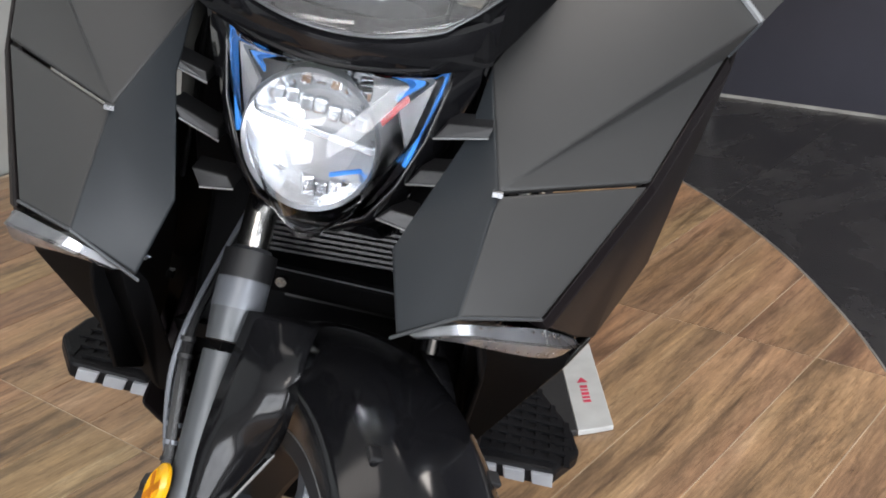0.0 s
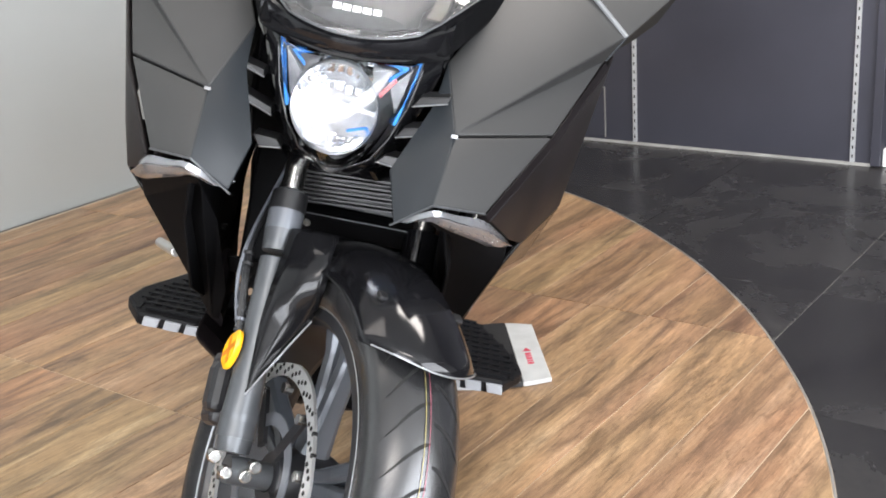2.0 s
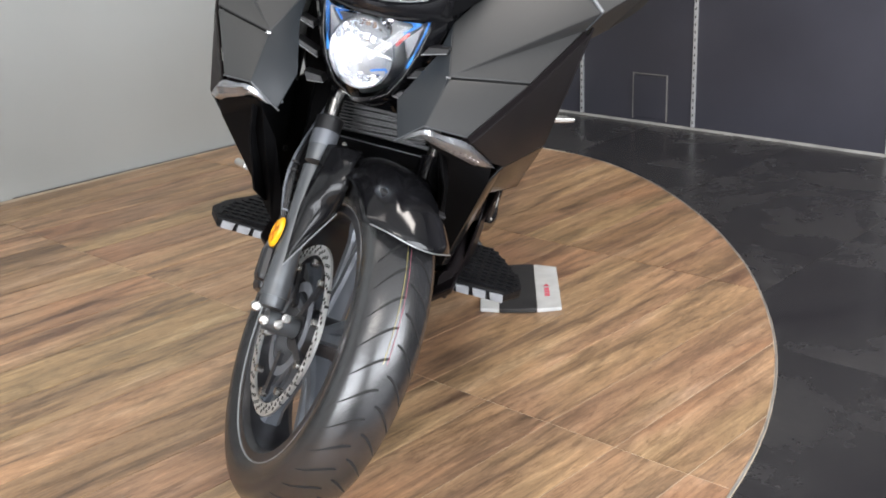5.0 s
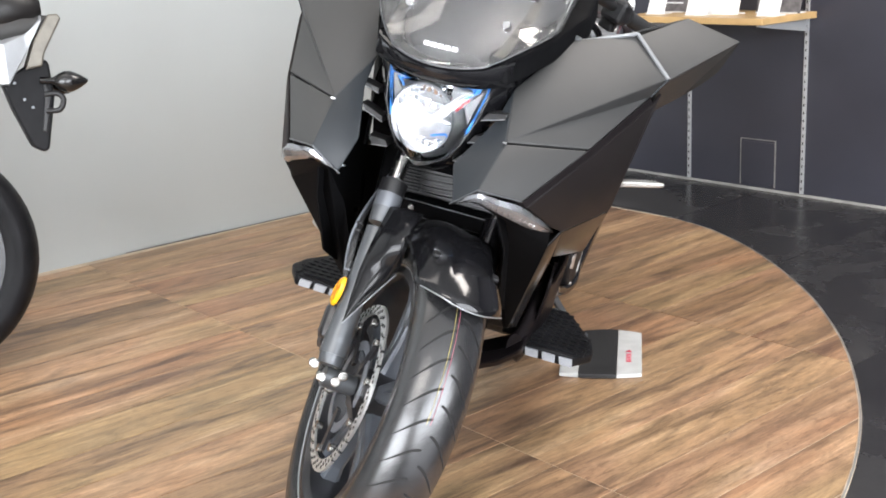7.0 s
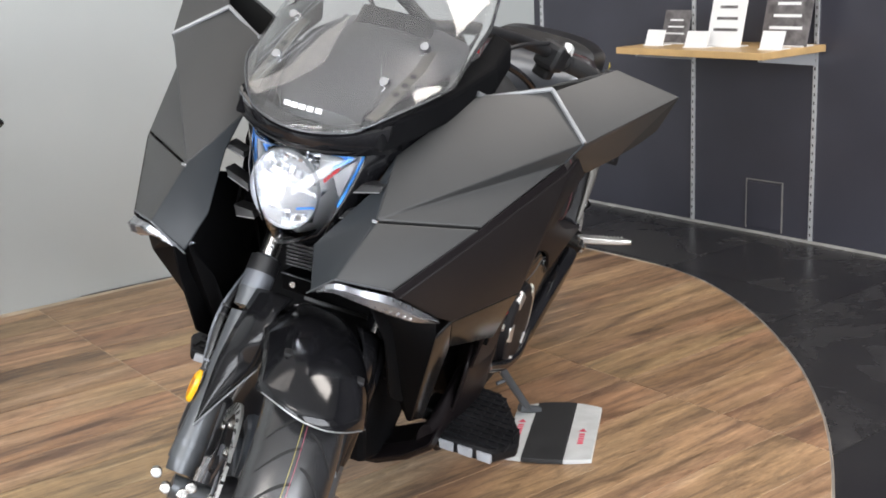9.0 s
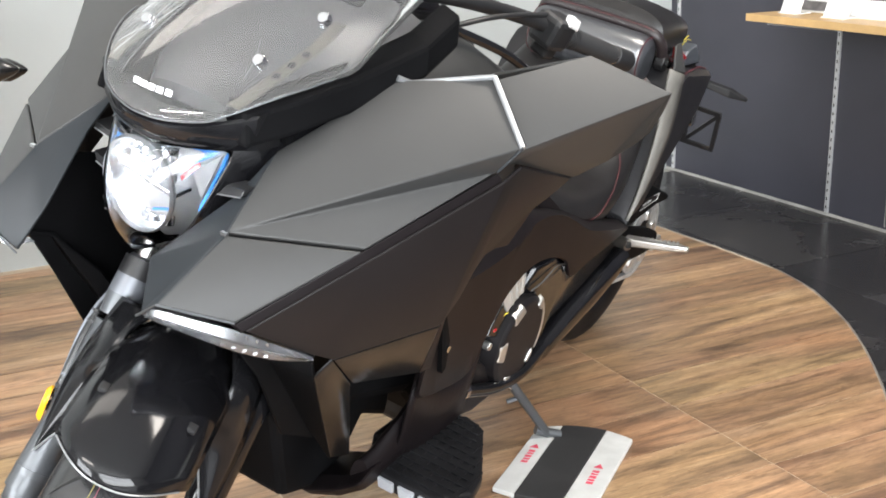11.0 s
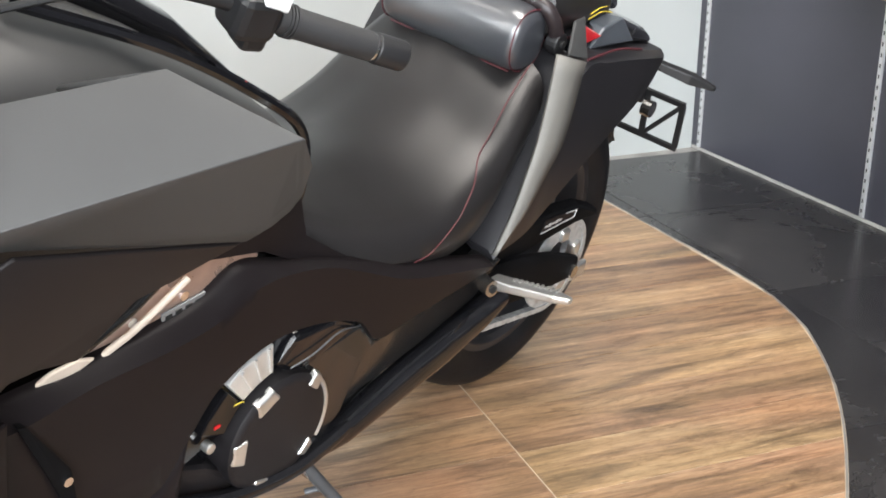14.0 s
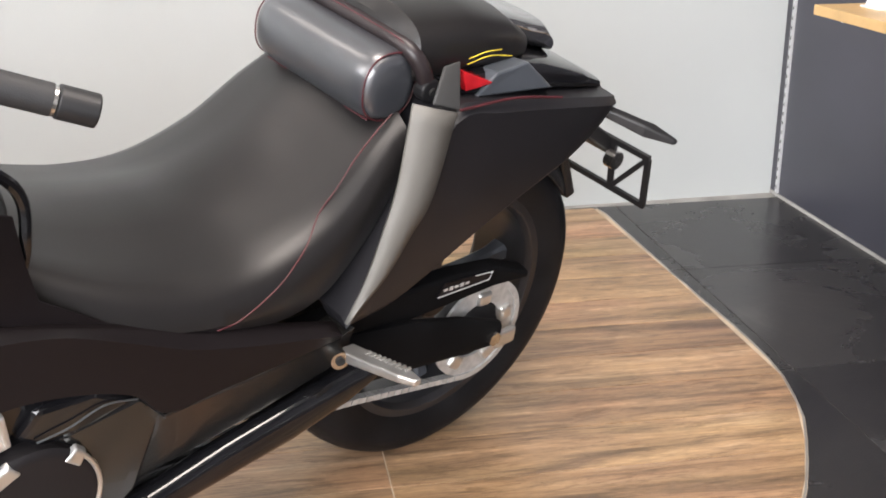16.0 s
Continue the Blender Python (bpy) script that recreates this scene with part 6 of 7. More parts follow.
SEAT = [(0.880, 0.700, 0.674, 0.160, 0.625), (0.93, 0.682, 0.648, 0.183, 0.600), (1.00, 0.660, 0.622, 0.205, 0.562), (1.10, 0.645, 0.600, 0.213, 0.535), (1.20, 0.645, 0.602, 0.212, 0.518), (1.30, 0.685, 0.645, 0.202, 0.53), (1.38, 0.752, 0.712, 0.186, 0.59), (1.44, 0.790, 0.758, 0.172, 0.66)]
seat_rows = along_curve(SEAT, 8)
seat = part("saddle", loft([seat_section(*r) for r in seat_rows]), LEATHER, bike, "black vinyl saddle with red piping", True)
for sx in (1, -1):
    pipe_pts = [(0.2165, 1.112, 0.540), (0.221, 1.18, 0.565), (0.2195, 1.244, 0.605), (0.206, 1.319, 0.671), (0.184, 1.357, 0.715), (0.175, 1.395, 0.748), (0.166, 1.424, 0.768)]
    on_seat, cols = [], np.array(seat_rows).T
    for _, y, z in smooth_path(pipe_pts, 6):
        zc, ze, hw, zb = (float(np.interp(y, cols[0], c)) for c in cols[1:])
        xs = float(np.interp(z, [zb, (ze + 2 * zb) / 3, ze - 0.045, ze - 0.020, ze - 0.004, ze + 0.008], [0.935 * hw, 0.985 * hw, 0.99 * hw, 0.965 * hw, 0.91 * hw, 0.80 * hw]))
        on_seat.append((sx * (xs + 0.0005), y, z))
    if sx > 0:
        part("piping", tube(on_seat, 0.0012, 6, 2), PIPING, seat, "red piping", True)
    # silver strip behind the saddle
    strip = [(0.212, 1.330, 0.490), (0.214, 1.356, 0.550), (0.211, 1.380, 0.630), (0.205, 1.398, 0.695), (0.192, 1.414, 0.806)]
    strip_b = [(0.214, 1.336, 0.488), (0.220, 1.388, 0.552), (0.2205, 1.424, 0.615), (0.218, 1.456, 0.668), (0.203, 1.489, 0.786)]
    if sx < 0:  # tucked in lower under the saddle's far edge
        strip = [(x - 0.032, y, z - 0.30 * (z - 0.49)) for x, y, z in strip]
        strip_b = [(x - 0.032, y, z - 0.30 * (z - 0.49)) for x, y, z in strip_b]
    part("seat_strip", loft([smooth_path(side(sx, strip), 5), smooth_path(side(sx, [near(a, b, 0.5)[:0] + tuple(v + w for v, w in zip(near(a, b, 0.5), (0.004, 0, 0))) for a, b in zip(strip, strip_b)]), 5), smooth_path(side(sx, strip_b), 5)], caps=False, closed=False), STRIP, bike, "warm silver strip behind the saddle", True, solid=0.006)
    if sx > 0:
        shell("strip_cap", sx, [(0.187, 1.455, 0.797), (0.201, 1.496, 0.788), (0.168, 1.514, 0.846), (0.168, 1.484, 0.842)], [(0, 1, 2, 3)], SATIN, "satin cap over the silver strip")

def bolster_ring(x, grow):
    return [Vector((x, 1.424 + 0.050 * grow * math.copysign(abs(math.cos(a)) ** 0.85, math.cos(a)), 0.803 + 0.053 * grow * math.copysign(abs(math.sin(a)) ** 0.85, math.sin(a)))) for a in (2 * math.pi * k / 32 for k in range(32))]


ends = [(0.136, 0.55), (0.134, 0.74), (0.128, 0.88), (0.117, 0.96), (0.100, 0.99), (0.05, 1.0)]
back = part("backrest", loft([bolster_ring(-x, g) for x, g in ends] + [bolster_ring(x, g) for x, g in ends[::-1]]), BACK_VINYL, bike, "black vinyl backrest bolster with red piping", True)
for x in (-0.128, 0.128):
    ring = [tuple(v) for v in bolster_ring(x, 0.935)]
    part("piping", tube(ring + ring[:1], 0.0012, 6, 1), PIPING, back, "red piping", True)
part("piping", tube([(x, 1.400, 0.7535) for x in (-0.12, -0.05, 0.05, 0.12)], 0.0016, 6, 1), PIPING, back, "red piping", True)
strap_path = [(-0.146, 1.476, 0.808), (-0.142, 1.462, 0.836), (-0.122, 1.449, 0.856), (-0.06, 1.446, 0.861), (0.06, 1.446, 0.861), (0.122, 1.449, 0.856), (0.142, 1.462, 0.836), (0.146, 1.476, 0.808)]
part("strap", tube(strap_path, 0.0125, 12), STRAP, back, "dark maroon strap behind the bolster", True)
for dy, dz in ((-0.0085, 0.0090), (0.0085, 0.0090)):
    part("strap_piping", tube([(x, y + dy, z + dz * (1 if abs(x) < 0.13 else 0.3)) for x, y, z in strap_path], 0.0011, 6), PIPING, back, "red piping on the strap", True)
part("pillion_pad", loft([ring_of((0, y, z), hw, hh, 3.0, 32) for y, z, hw, hh in ((1.445, 0.835, 0.125, 0.048), (1.46, 0.842, 0.142, 0.060), (1.56, 0.846, 0.145, 0.056), (1.66, 0.835, 0.132, 0.046), (1.72, 0.818, 0.105, 0.028))]), LEATHER, bike, "black vinyl pillion pad", True)
for sx in (1, -1):
    part("hinge", rod((sx * 0.136, 1.478, 0.800), (sx * 0.158, 1.478, 0.800), 0.018, 16), PLASTIC, back, "black hinge", False, 0.003)
    part("hinge_bolt", rod((sx * 0.150, 1.478, 0.800), (sx * 0.162, 1.478, 0.800), 0.006, 12), GROOVE, back, "")

TAIL = [(1.335, 0.492, 0.466, 0.214), (1.42, 0.640, 0.482, 0.214), (1.49, 0.780, 0.500, 0.204), (1.60, 0.776, 0.548, 0.194), (1.72, 0.757, 0.590, 0.180), (1.83, 0.737, 0.625, 0.166), (1.91, 0.720, 0.662, 0.150), (1.955, 0.708, 0.690, 0.132)]
tail_rings = []
for y, zt, zb, hw in along_curve(TAIL, 4):
    m_ = (zt + zb) / 2
    half = [(0.60 * hw, zt + 0.004), (0.93 * hw, zt), (1.0 * hw, zt - 0.012), (0.99 * hw, m_), (0.97 * hw, zb + 0.014), (0.92 * hw, zb), (0.62 * hw, zb + 0.03)]
    tail_rings.append([Vector((x, y, z)) for x, z in half] + [Vector((-x, y, z)) for x, z in half[::-1]])
tail = part("tail_cowl", loft(tail_rings), TAIL_SATIN, bike, "dark satin tail cowl", True, 0.003)
part("tail_deck", loft([ring_of((0, y, z), hw, hh, 3, 24) for y, z, hw, hh in ((1.50, 0.790, 0.165, 0.030), (1.62, 0.790, 0.160, 0.032), (1.74, 0.775, 0.145, 0.030), (1.86, 0.748, 0.125, 0.022), (1.94, 0.722, 0.10, 0.012))]), GLOSS, bike, "gloss black tail deck", True)
for sx in (1, -1):
    part("tail_piping", tube(side(sx, [(0.201, 1.495, 0.788), (0.188, 1.62, 0.782), (0.172, 1.75, 0.757)]), 0.0022, 6), PIPING, tail, "red line along the tail", True)
    part("tail_light", loft([side(sx, [(0.168, 1.522, 0.829), (0.172, 1.532, 0.798), (0.167, 1.594, 0.801)]), side(sx, [(0.150, 1.522, 0.830), (0.15, 1.532, 0.797), (0.147, 1.594, 0.801)])]), RED_LENS, bike, "red triangular tail lamp", False, 0.002)
    part("side_wire", tube(side(sx, [(0.166, 1.530, 0.838), (0.160, 1.58, 0.842), (0.152, 1.635, 0.832)]), 0.0009, 6), YELLOW, bike, "yellow wire tie", True)
    part("side_wire", tube(side(sx, [(0.166, 1.532, 0.846), (0.160, 1.57, 0.849), (0.152, 1.61, 0.845)]), 0.0009, 6), YELLOW, bike, "yellow wire tie", True)
    stalk = part("rear_indicator", loft([[Vector((sx * 0.115, 1.937, 0.684)) + Vector((0, y, z)) for y, z in ((-0.012, -0.008), (0.012, -0.008), (0.012, 0.008), (-0.012, 0.008))], [Vector((sx * 0.19, 1.987, 0.666)) + Vector((0, y, z)) for y, z in ((-0.014, -0.011), (0.014, -0.011), (0.014, 0.011), (-0.014, 0.011))], [Vector((sx * 0.230, 2.018, 0.655)) + Vector((0, y, z)) for y, z in ((-0.006, -0.005), (0.006, -0.005), (0.006, 0.005), (-0.006, 0.005))]]), PLASTIC, bike, "dark rear indicator", False, 0.004)
for sx in (1, -1):
    part("deck_panel", loft([side_pts(sx, [(0.167, 1.596, 0.816), (0.160, 1.668, 0.822), (0.158, 1.742, 0.768), (0.168, 1.560, 0.783)]), side_pts(sx, [(0.12, 1.596, 0.812), (0.12, 1.668, 0.816), (0.12, 1.742, 0.765), (0.12, 1.560, 0.780)])]), DECK, bike, "blue-grey satin panel beside the tail lamp", False, 0.004)
part("rear_lamp", loft([ring_of((0, 1.70, 0.838), 0.08, 0.02, 3, 20), ring_of((0, 1.80, 0.812), 0.075, 0.026, 3, 20), ring_of((0, 1.84, 0.79), 0.06, 0.016, 3, 20)]), SMOKE, bike, "smoked rear lamp", True)
# plate bracket
MP = Matrix.Translation((0.0, 2.060, 0.538)) @ Matrix.Rotation(radians(13), 4, "X")
frame_bits = [block((0, 0, 0.052), (0.34, 0.008, 0.012)), block((0, 0, -0.052), (0.34, 0.008, 0.012))]
for x in (-0.166, -0.085, 0.085, 0.166):
    frame_bits.append(block((x, 0, 0), (0.012, 0.008, 0.10)))
for x, r in ((0.126, 38), (-0.126, -38)):
    frame_bits.append(block((x, 0, 0), (0.010, 0.008, 0.115), Matrix.Rotation(radians(r), 4, "Y")))
bracket = part("plate_bracket", moved(join(*frame_bits), MP), PLASTIC, bike, "black open plate bracket", bevel=0.001)
part("plate_lamp", rod((0.085, 2.045, 0.555), (0.105, 2.045, 0.555), 0.018, 16), STEEL, bracket, "")
part("bracket_arm", loft([[(-0.085, 1.88, 0.685), (0.085, 1.88, 0.685), (0.085, 1.90, 0.640), (-0.085, 1.90, 0.640)], [(-0.085, 1.97, 0.640), (0.085, 1.97, 0.640), (0.085, 1.965, 0.605), (-0.085, 1.965, 0.605)], [(-0.080, 2.055, 0.588), (0.080, 2.055, 0.588), (0.080, 2.050, 0.556), (-0.080, 2.050, 0.556)]]), PLASTIC, bracket, "", bevel=0.006)
part("lower_flap", loft([[(-0.08, 1.90, 0.59), (0.08, 1.90, 0.59), (0.08, 1.93, 0.58), (-0.08, 1.93, 0.58)], [(-0.06, 1.985, 0.465), (0.06, 1.985, 0.465), (0.06, 2.005, 0.475), (-0.06, 2.005, 0.475)]]), PLASTIC, bracket, "", bevel=0.005)

# ---- handlebar, turned with the wheel ----
part("switch_button", block((0.214, 0.757, 0.972), (0.014, 0.034, 0.018), Matrix.Rotation(radians(-20), 4, "X")), CARD, bike, "white switch button", False, 0.003)
BAR_END, BAR_IN = Vector((0.410, 0.771, 1.002)), Vector((0.285, 0.665, 1.018))
for sx in (1, -1):
    f = lambda v: Vector((sx * v.x, v.y, v.z))
    bar = part("handlebar", moved(tube([(0, 0.46, 1.00), f(Vector((0.10, 0.50, 1.03))), f(Vector((0.22, 0.61, 1.028))), f(BAR_IN), f(BAR_END)], 0.011, 12), STEER), PLASTIC, bike, "black handlebar", True)
    d = (BAR_END - BAR_IN).normalized()
    grip = part("grip", moved(rod(f(BAR_IN), f(BAR_END - d * 0.045), 0.0165, 20), STEER), GRIP, bar, "ribbed rubber grip", True)
    for k in range(3):
        q = BAR_IN + d * (0.01 + 0.004 * k)
        part("grip_collar", moved(rod(f(q), f(q + d * 0.0025), 0.0185, 20), STEER), GRIP, grip, "", True)
    part("bar_weight", moved(rod(f(BAR_END - d * 0.040), f(BAR_END), 0.0175, 20), STEER), PLASTIC, bar, "black bar-end weight", True, 0.002)
    part("bar_ring", moved(rod(f(BAR_END - d * 0.046), f(BAR_END - d * 0.041), 0.0155, 20), STEER), STEEL, bar, "")
    sw = BAR_IN - d * 0.030
    pod = part("switch_pod", moved(block(f(sw), (0.052, 0.05, 0.052), Matrix.Rotation(sx * radians(-38), 4, "Z")), STEER), PLASTIC, bar, "black switch housing", bevel=0.010)
    part("switch_key", moved(block(f(sw + Vector((0.026, 0.030, -0.004))), (0.016, 0.012, 0.016), Matrix.Rotation(sx * radians(-38), 4, "Z")), STEER), CARD, pod, "white switch", bevel=0.003)
    part("switch_toggle", moved(block(f(sw + Vector((0.004, 0.020, -0.035))), (0.035, 0.030, 0.026), Matrix.Rotation(sx * radians(-38), 4, "Z")), STEER), PLASTIC, pod, "", bevel=0.006)
    if sx < 0:
        part("lever", moved(tube([f(sw + Vector((-0.012, -0.03, 0.0))), f(sw + Vector((0.04, -0.015, -0.004))), f(sw + Vector((0.12, 0.045, -0.008)))], 0.0055, 8), STEER), PLASTIC, bar, "black brake lever", True)
    part("cable", moved(tube([f(sw + Vector((-0.02, -0.01, 0.02))), f(Vector((0.16, 0.50, 1.03))), f(Vector((0.08, 0.42, 0.98)))], 0.004, 8), STEER), PLASTIC, bar, "", True)

# ---- stand mat on the floor ----
mat_obj = thing("stand_mat", Matrix.Identity(4), "black floor plate with white, red-printed ends under the stand", "stand plate")


def mat_strip(name, x0, x1, mat, z, label=""):
    def edge(x, back):
        k = (x - 0.063) / 0.199
        return (1.905 - 0.030 * (2 * k - 1) ** 2 - 0.012 * (1 - k)) if back else 1.572 + 0.014 * (2 * k - 1) ** 2
    xs = [x0 + (x1 - x0) * k / 8 for k in range(9)]
    outline = [(x, edge(x, False)) for x in xs] + [(x, edge(x, True)) for x in reversed(xs)]
    return part(name, loft([[Vector((x, y, 0.0008)) for x, y in outline], [Vector((x, y, z)) for x, y in outline]]), mat, mat_obj, label, bevel=0.002)


mat_strip("rubber_plate", 0.110, 0.201, MAT_BLACK, 0.012, "black rubber middle")
left_end, right_end = mat_strip("end_strip", 0.063, 0.1095, MAT_WHITE, 0.011, "white end strip"), mat_strip("end_strip", 0.2015, 0.262, MAT_WHITE, 0.011, "white end strip")
for x, owner, ys in ((0.086, left_end, (1.70, 1.78)), (0.230, right_end, (1.66, 1.755))):
    y = ys[0]
    for k, w in enumerate((0.010, 0.008, 0.011, 0.007, 0.010)):
        part("print_bar", block((x, y + w / 2, 0.0114), (0.013, w * 0.75, 0.0008)), PINK_PRINT, owner, "red print")
        y += w + 0.003
    part("print_mark", poly([(x - 0.010, y + 0.006, 0.0116), (x + 0.010, y + 0.006, 0.0116), (x, y + 0.024, 0.0116)], [(0, 1, 2)]), PINK_PRINT, owner, "red print")

# ---- the second motorcycle by the grey wall ----
other = thing("motorcycle", pose(-1.562, 1.52, 0, 0, 8, 124), "black sport motorcycle parked beside the light grey wall", "motorcycle")
MO = Matrix.Translation((0, 0.016, 0.315))
wheel(other, "rear_wheel", MO, 0.315, 0.17, 0.226, 5, RIM, "black rear wheel", DULL_RUBBER)
disc(other, "brake_disc", MO, 0.075, 0.115, 0.075, 20, STEEL, "drilled rear brake disc", 2, 8)
part("swing_arm", loft([ring_of((0.11, 0.02, 0.315), 0.018, 0.03, 3, 16), ring_of((0.11, 0.50, 0.36), 0.022, 0.045, 3, 16)]), PLASTIC, other, "black swing arm", True)
part("swing_arm", loft([ring_of((-0.11, 0.02, 0.315), 0.018, 0.03, 3, 16), ring_of((-0.11, 0.50, 0.36), 0.022, 0.045, 3, 16)]), PLASTIC, other, "black swing arm", True)
part("axle_nut", rod((0.126, 0.0, 0.315), (0.146, 0.0, 0.315), 0.016, 6), STEEL, other, "")
part("tail_section", loft([ring_of((0, y, z), hw, hh, 3, 24) for y, z, hw, hh in ((-0.42, 0.885, 0.05, 0.018), (-0.34, 0.875, 0.075, 0.035), (-0.05, 0.84, 0.10, 0.05), (0.35, 0.80, 0.13, 0.09), (0.62, 0.76, 0.15, 0.12))]), SATIN, other, "grey-black tail section", True)
for sx in (1, -1):
    part("tail_panel", loft([[(sx * x0, y, z0), (sx * (x0 + 0.012), y, z0 - 0.012), (sx * (x0 + 0.012), y, z1), (sx * (x0 - 0.03), y, z1)] for y, x0, z0, z1 in ((-0.388, 0.052, 0.905, 0.888), (-0.340, 0.060, 0.866, 0.810), (-0.285, 0.074, 0.846, 0.730), (-0.10, 0.098, 0.850, 0.745), (0.20, 0.120, 0.845, 0.740), (0.45, 0.140, 0.83, 0.72))]), SILVER, other, "silver-grey tail panel", False, 0.005)
    part("grab_rail", prism([Vector((sx * 0.058, y, z)) for y, z in ((-0.330, 0.765), (-0.372, 0.770), (-0.384, 0.806), (-0.436, 0.890), (-0.428, 0.902), (-0.404, 0.902), (-0.360, 0.836))], (sx * 0.018, 0, 0)), BRACKET, other, "dark grab rail beside the tail", False, 0.005)
part("saddle", loft([ring_of((0, y, z), hw, hh, 2.6, 24) for y, z, hw, hh in ((-0.392, 0.925, 0.05, 0.022), (-0.37, 0.925, 0.068, 0.045), (-0.30, 0.925, 0.085, 0.068), (0.0, 0.910, 0.10, 0.060), (0.40, 0.87, 0.13, 0.05))]), LEATHER, other, "black saddle", True)
holder = part("plate_holder", prism([Vector((-0.045, y, z)) for y, z in ((-0.335, 0.778), (-0.386, 0.790), (-0.392, 0.775), (-0.394, 0.690), (-0.362, 0.556), (-0.350, 0.549), (-0.322, 0.567), (-0.285, 0.672), (-0.268, 0.742))], (0.09, 0, 0)), DULL_RUBBER, other, "black rear mudguard", False, 0.006)
part("holder_rib", prism([Vector((-0.049, y, z)) for y, z in ((-0.372, 0.742), (-0.384, 0.690), (-0.362, 0.600), (-0.352, 0.604), (-0.370, 0.690))], (0.006, 0, 0)), PLASTIC, holder, "", False, 0.002)
for y, z in ((-0.318, 0.690), (-0.336, 0.668), (-0.300, 0.735)):
    part("holder_bolt", rod((-0.046, y, z), (-0.050, y, z), 0.004, 10), FORK, holder, "dull bolt")
for sx in (1, -1):
    stalk = part("rear_indicator", rod((sx * 0.045, -0.365, 0.736), (sx * 0.058, -0.416, 0.728), 0.010, 12), GLOSS, other, "dark rear indicator", True)
    part("indicator_lens", loft([ring_of((sx * 0.060, y, 0.727 - 0.08 * (y + 0.41) * -0.5), 0.9 * r_, r_, 2, 20) for y, r_ in ((-0.398, 0.011), (-0.408, 0.021), (-0.424, 0.028), (-0.440, 0.028), (-0.458, 0.020), (-0.474, 0.010), (-0.482, 0.003))]), GLOSS_SOFT, stalk, "smoked indicator lens", True)
part("plate_lamp", tube([(-0.045, -0.370, 0.698), (-0.052, -0.400, 0.698), (-0.055, -0.414, 0.682), (-0.052, -0.402, 0.656), (-0.045, -0.368, 0.655)], 0.0075, 10), PLASTIC, other, "", True)
MOF = Matrix.Translation((0, 1.40, 0.300))
wheel(other, "front_wheel", MOF, 0.300, 0.12, 0.222, 5, RIM, "black front wheel", DULL_RUBBER)
disc(other, "brake_disc", MOF, 0.10, 0.155, 0.065, 24, DISC_STEEL, "drilled front brake disc", 2, 8)
for sx in (1, -1):
    part("fork_leg", rod((sx * 0.095, 1.40, 0.300), (sx * 0.095, 1.10, 0.93), 0.024, 16), FORK, other, "grey fork leg", True)
    part("handlebar", rod((sx * 0.10, 1.06, 0.97), (sx * 0.33, 0.96, 0.93), 0.016, 14), PLASTIC, other, "black handlebar", True)
part("front_mudguard", loft([[Vector((u * 0.07, 1.40 + (0.325 - 0.04 * abs(u) ** 2) * math.cos(a), 0.30 + (0.325 - 0.04 * abs(u) ** 2) * math.sin(a))) for u in (-1, -0.6, 0, 0.6, 1)] for a in (radians(40 + 8 * k) for k in range(14))], caps=False, closed=False), GUARD_BLACK, other, "black front mudguard", True, solid=0.004)
part("tank", loft([ring_of((0, y, z), hw, hh, 2.6, 28) for y, z, hw, hh in ((0.40, 0.84, 0.10, 0.06), (0.52, 0.88, 0.14, 0.09), (0.75, 0.91, 0.16, 0.11), (0.95, 0.90, 0.12, 0.09), (1.02, 0.90, 0.06, 0.05))]), SATIN, other, "black fuel tank", True)
part("engine_block", loft([ring_of((0, y, z), hw, hh, 4, 24) for y, z, hw, hh in ((0.46, 0.42, 0.14, 0.12), (0.60, 0.45, 0.19, 0.20), (0.85, 0.47, 0.19, 0.22), (1.02, 0.52, 0.12, 0.16))]), PLASTIC, other, "black engine block", True)
part("frame_spar", loft([ring_of((0, y, z), hw, hh, 4, 20) for y, z, hw, hh in ((0.42, 0.55, 0.13, 0.10), (0.60, 0.74, 0.15, 0.08), (1.02, 0.84, 0.08, 0.08))]), RIM, other, "dark frame", True)
part("side_stand", rod((0.13, 0.52, 0.30), (0.245, 0.56, -0.028), 0.010, 12), FORK, other, "grey side stand", True)
part("headlight", loft([ring_of((0, y, z), hw, hh, 3, 24) for y, z, hw, hh in ((1.08, 0.90, 0.10, 0.09), (1.20, 0.88, 0.11, 0.09), (1.28, 0.86, 0.07, 0.05))]), SATIN, other, "black headlamp cowl", True)

# ---- floor pieces: dark slate tiles and the round wood-look platform ----
DISC_S, DISC_P, DISC_R = 0.420, -2.358, 2.325


def edge_radius(a):
    """The platform's edge was cut by hand: nearly round, with one straight stretch."""
    d = (math.degrees(a) + 180) % 360 - 180
    return float(np.interp(d, [-24, -15, -10, -5, 0, 5, 10, 15, 20, 27, 35, 45, 55, 65, 73], [2.325, 2.318, 2.278, 2.257, 2.252, 2.266, 2.302, 2.342, 2.358, 2.346, 2.323, 2.309, 2.306, 2.317, 2.325]))


def edge_point(a, inset=0.0):
    r = edge_radius(a) - inset
    return DISC_S + r * math.cos(a), DISC_P + r * math.sin(a)



def clip(points, inside, cross):
    out = []
    for a, b in zip(points, points[1:] + points[:1]):
        if inside(a):
            out.append(a)
        if inside(a) != inside(b):
            out.append(cross(a, b))
    return out


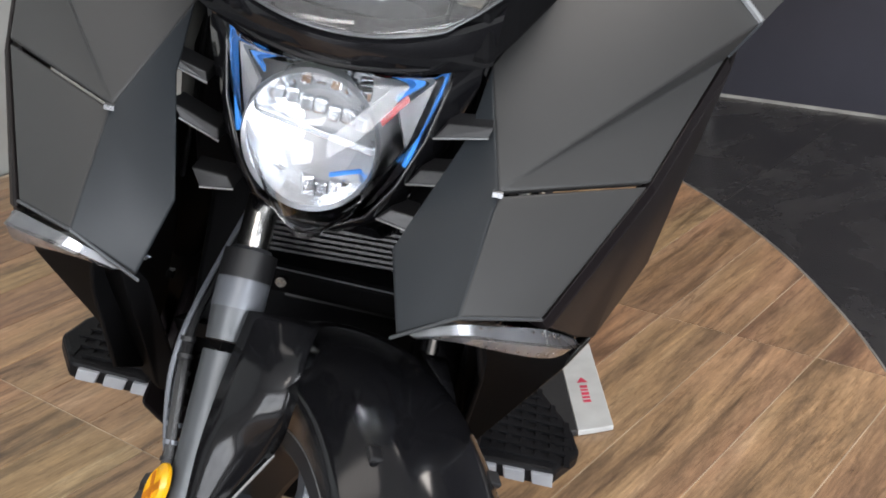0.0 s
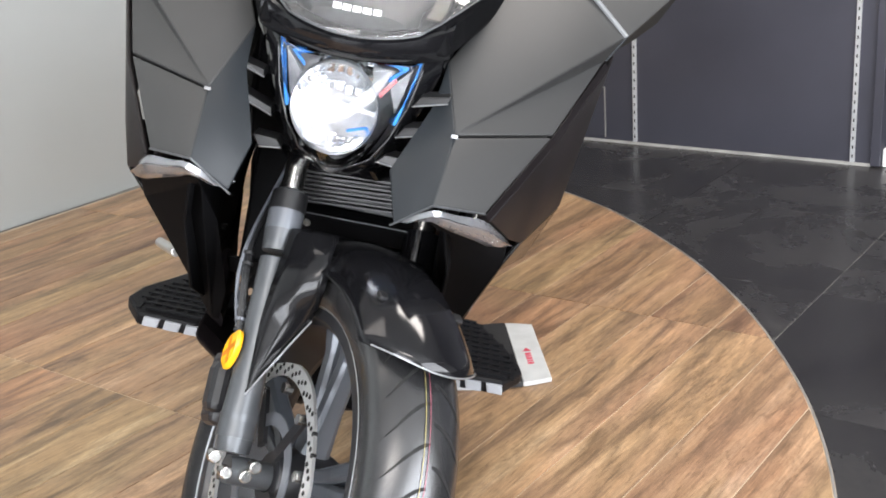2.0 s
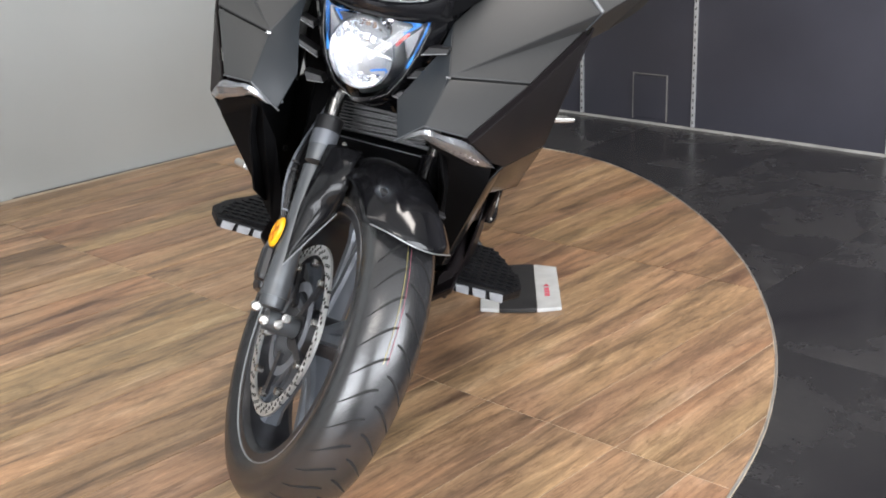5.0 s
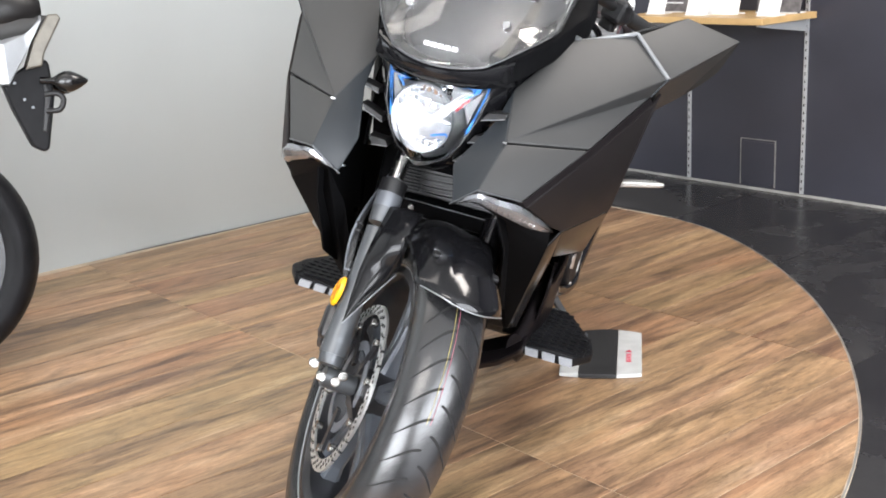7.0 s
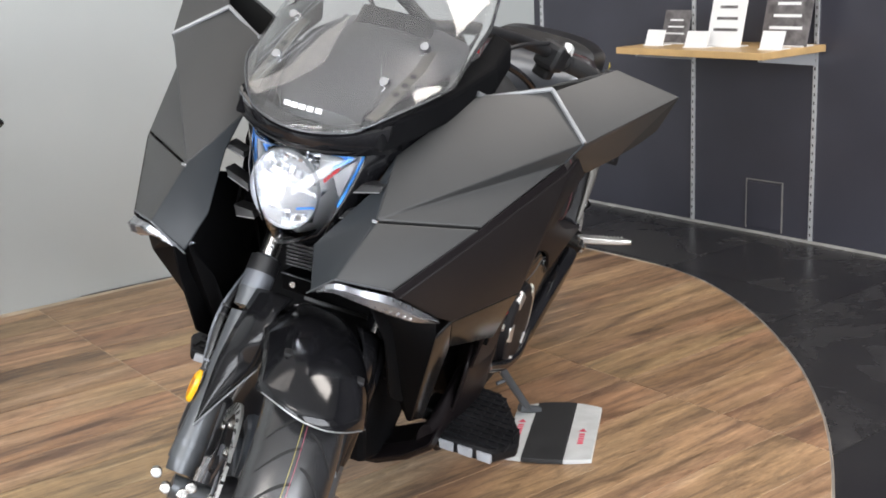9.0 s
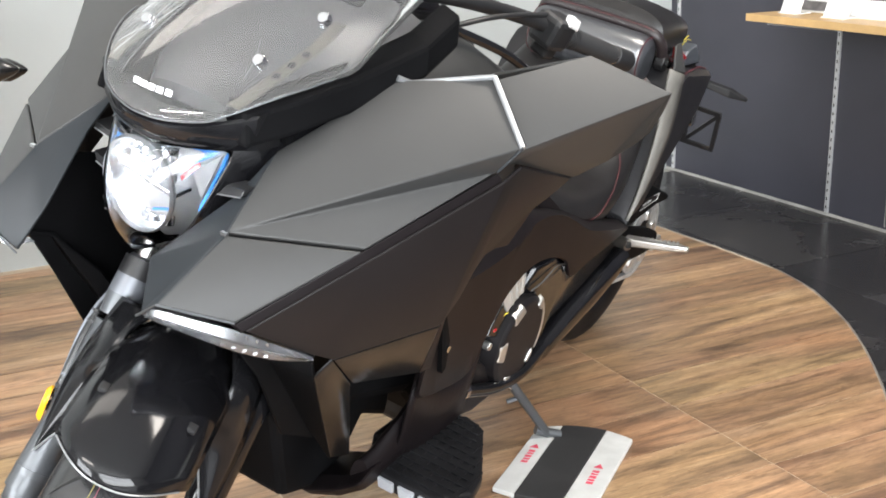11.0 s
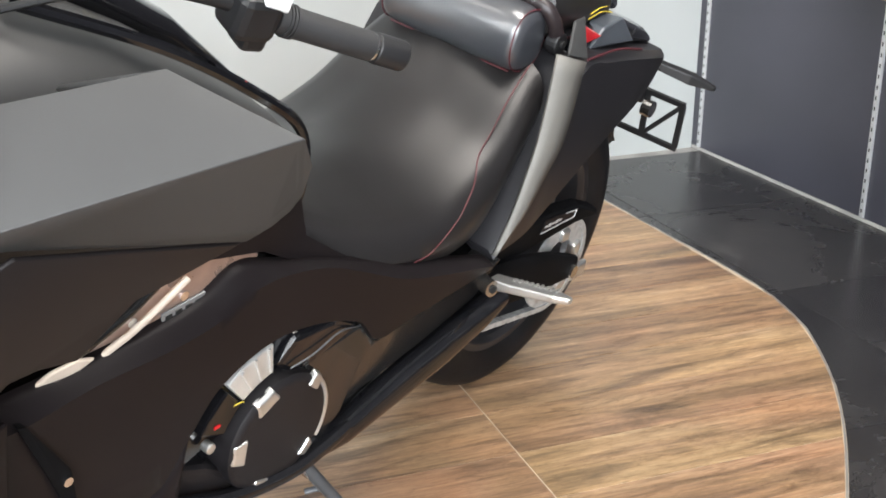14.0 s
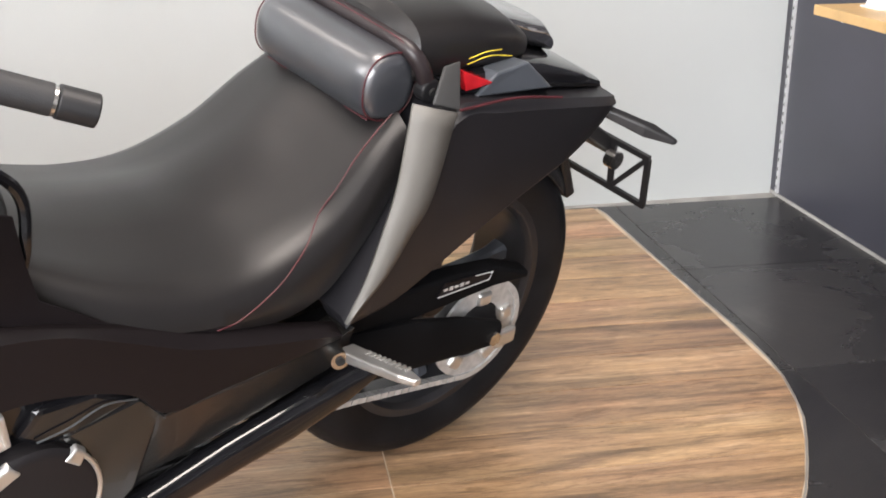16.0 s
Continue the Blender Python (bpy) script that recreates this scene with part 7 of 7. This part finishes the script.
def clip_disc(points):
    """Cuts an outline to the round platform and to the grey wall."""
    n = 96
    for k in range(n):
        (ax, ay), (bx, by) = edge_point(2 * math.pi * k / n, 0.006), edge_point(2 * math.pi * (k + 1) / n, 0.006)
        f = lambda q: (by - ay) * (q[0] - ax) - (bx - ax) * (q[1] - ay)
        points = clip(points, lambda q: f(q) <= 0, lambda u, v: tuple(u[i] + (v[i] - u[i]) * f(u) / (f(u) - f(v)) for i in (0, 1)))
        if len(points) < 3:
            return []
    g = lambda q: (GREY_P + 0.004 - 0.0283 * (q[0] - 1.55)) - q[1]
    return clip(points, lambda q: g(q) <= 0, lambda u, v: tuple(u[i] + (v[i] - u[i]) * g(u) / (g(u) - g(v)) for i in (0, 1)))


def piece(name, outline, mid, z, thick, edge, mat, parent):
    """One floor piece with a worn upper edge; its own x runs along the room."""
    cs, cp = mid
    cen = (sum(q[0] for q in outline) / len(outline), sum(q[1] for q in outline) / len(outline))
    low, top = [], []
    for s, p in outline:
        ds, dp = s - cen[0], p - cen[1]
        r = max(math.hypot(ds, dp), 1e-6)
        low.append((s - cs, -(p - cp), -edge))
        top.append((s - cs - ds / r * edge, -(p - cp - dp / r * edge), 0.0))
    n = len(low)
    base = [(x, y, -thick) for x, y, _ in low]
    me = bpy.data.meshes.new(name)
    faces = [[i + 2 * n for i in range(n)]]
    for ring in (0, 1):
        faces += [(ring * n + i, ring * n + (i + 1) % n, (ring + 1) * n + (i + 1) % n, (ring + 1) * n + i) for i in range(n)]
    me.from_pydata(base + low + top, [], faces)
    me.materials.append(mat)
    me.validate()
    ob = new(name, me)
    ob.parent = parent
    ob.matrix_local = parent.matrix_world.inverted() @ in_room(cs, cp, z)
    return ob


platform = part("wood_floor_disc", loft([[at(edge_point(a)[0], max(edge_point(a)[1], GREY_P - 0.02), z) for a in (2 * math.pi * k / 160 for k in range(160))] for z in (-0.006, -0.0016)]), CREAM)
tagged(platform, "round platform of wood-look plank tiles", "floor", kind="structure")
rim_rings = []
for k in range(160):
    a = 2 * math.pi * k / 160
    rim_rings.append([at(edge_point(a, r)[0], max(edge_point(a, r)[1], GREY_P - 0.03), z) for r, z in ((0.005, -0.004), (0.005, 0.0003), (0.001, 0.0003), (0.0, -0.004))])
rim_bm = loft(rim_rings + rim_rings[:1], caps=False, closed=False)
tagged(part("trim_edge", rim_bm, TRIM), "thin metal edge round the wood platform", "trim", kind="structure")

PLANK_L, PLANK_W, JOINT = 0.895, 0.1565, 0.0028
for i in range(-4, 3):
    for k in range(-4, 19):
        s0, p0 = 0.90 + PLANK_L * i, -0.330 - PLANK_W * k
        s1, p1 = s0 + PLANK_L, p0 + PLANK_W
        mid = ((s0 + s1) / 2, (p0 + p1) / 2)
        box = clip_disc([(s0 + JOINT / 2, p0 + JOINT / 2), (s1 - JOINT / 2, p0 + JOINT / 2), (s1 - JOINT / 2, p1 - JOINT / 2), (s0 + JOINT / 2, p1 - JOINT / 2)])
        if len(box) >= 3:
            piece("plank", box, mid, 0.0, 0.005, 0.0008, WOOD, platform)

TILE_S, TILE_P = 0.605, 0.628
for i in range(-9, 5):
    for k in range(-4, 7):
        s0, p0 = 1.507 + TILE_S * i, -0.505 + TILE_P * k
        s1, p1 = min(s0 + TILE_S, DARK_S + 1.0), min(p0 + TILE_P, SIDE_P)
        s0, p0 = max(s0, BACK_S), max(p0, GREY_P - 0.05)
        if s1 - s0 < 0.03 or p1 - p0 < 0.03:
            continue
        far = max(math.hypot(s - DISC_S, p - DISC_P) for s in (s0, s1) for p in (p0, p1))
        if far < DISC_R - 0.09:
            continue
        j = 0.0014
        piece("tile", [(s0 + j, p0 + j), (s1 - j, p0 + j), (s1 - j, p1 - j), (s0 + j, p1 - j)], ((s0 + s1) / 2, (p0 + p1) / 2), -0.0045, 0.004, 0.0008, SLATE, floor_slab)
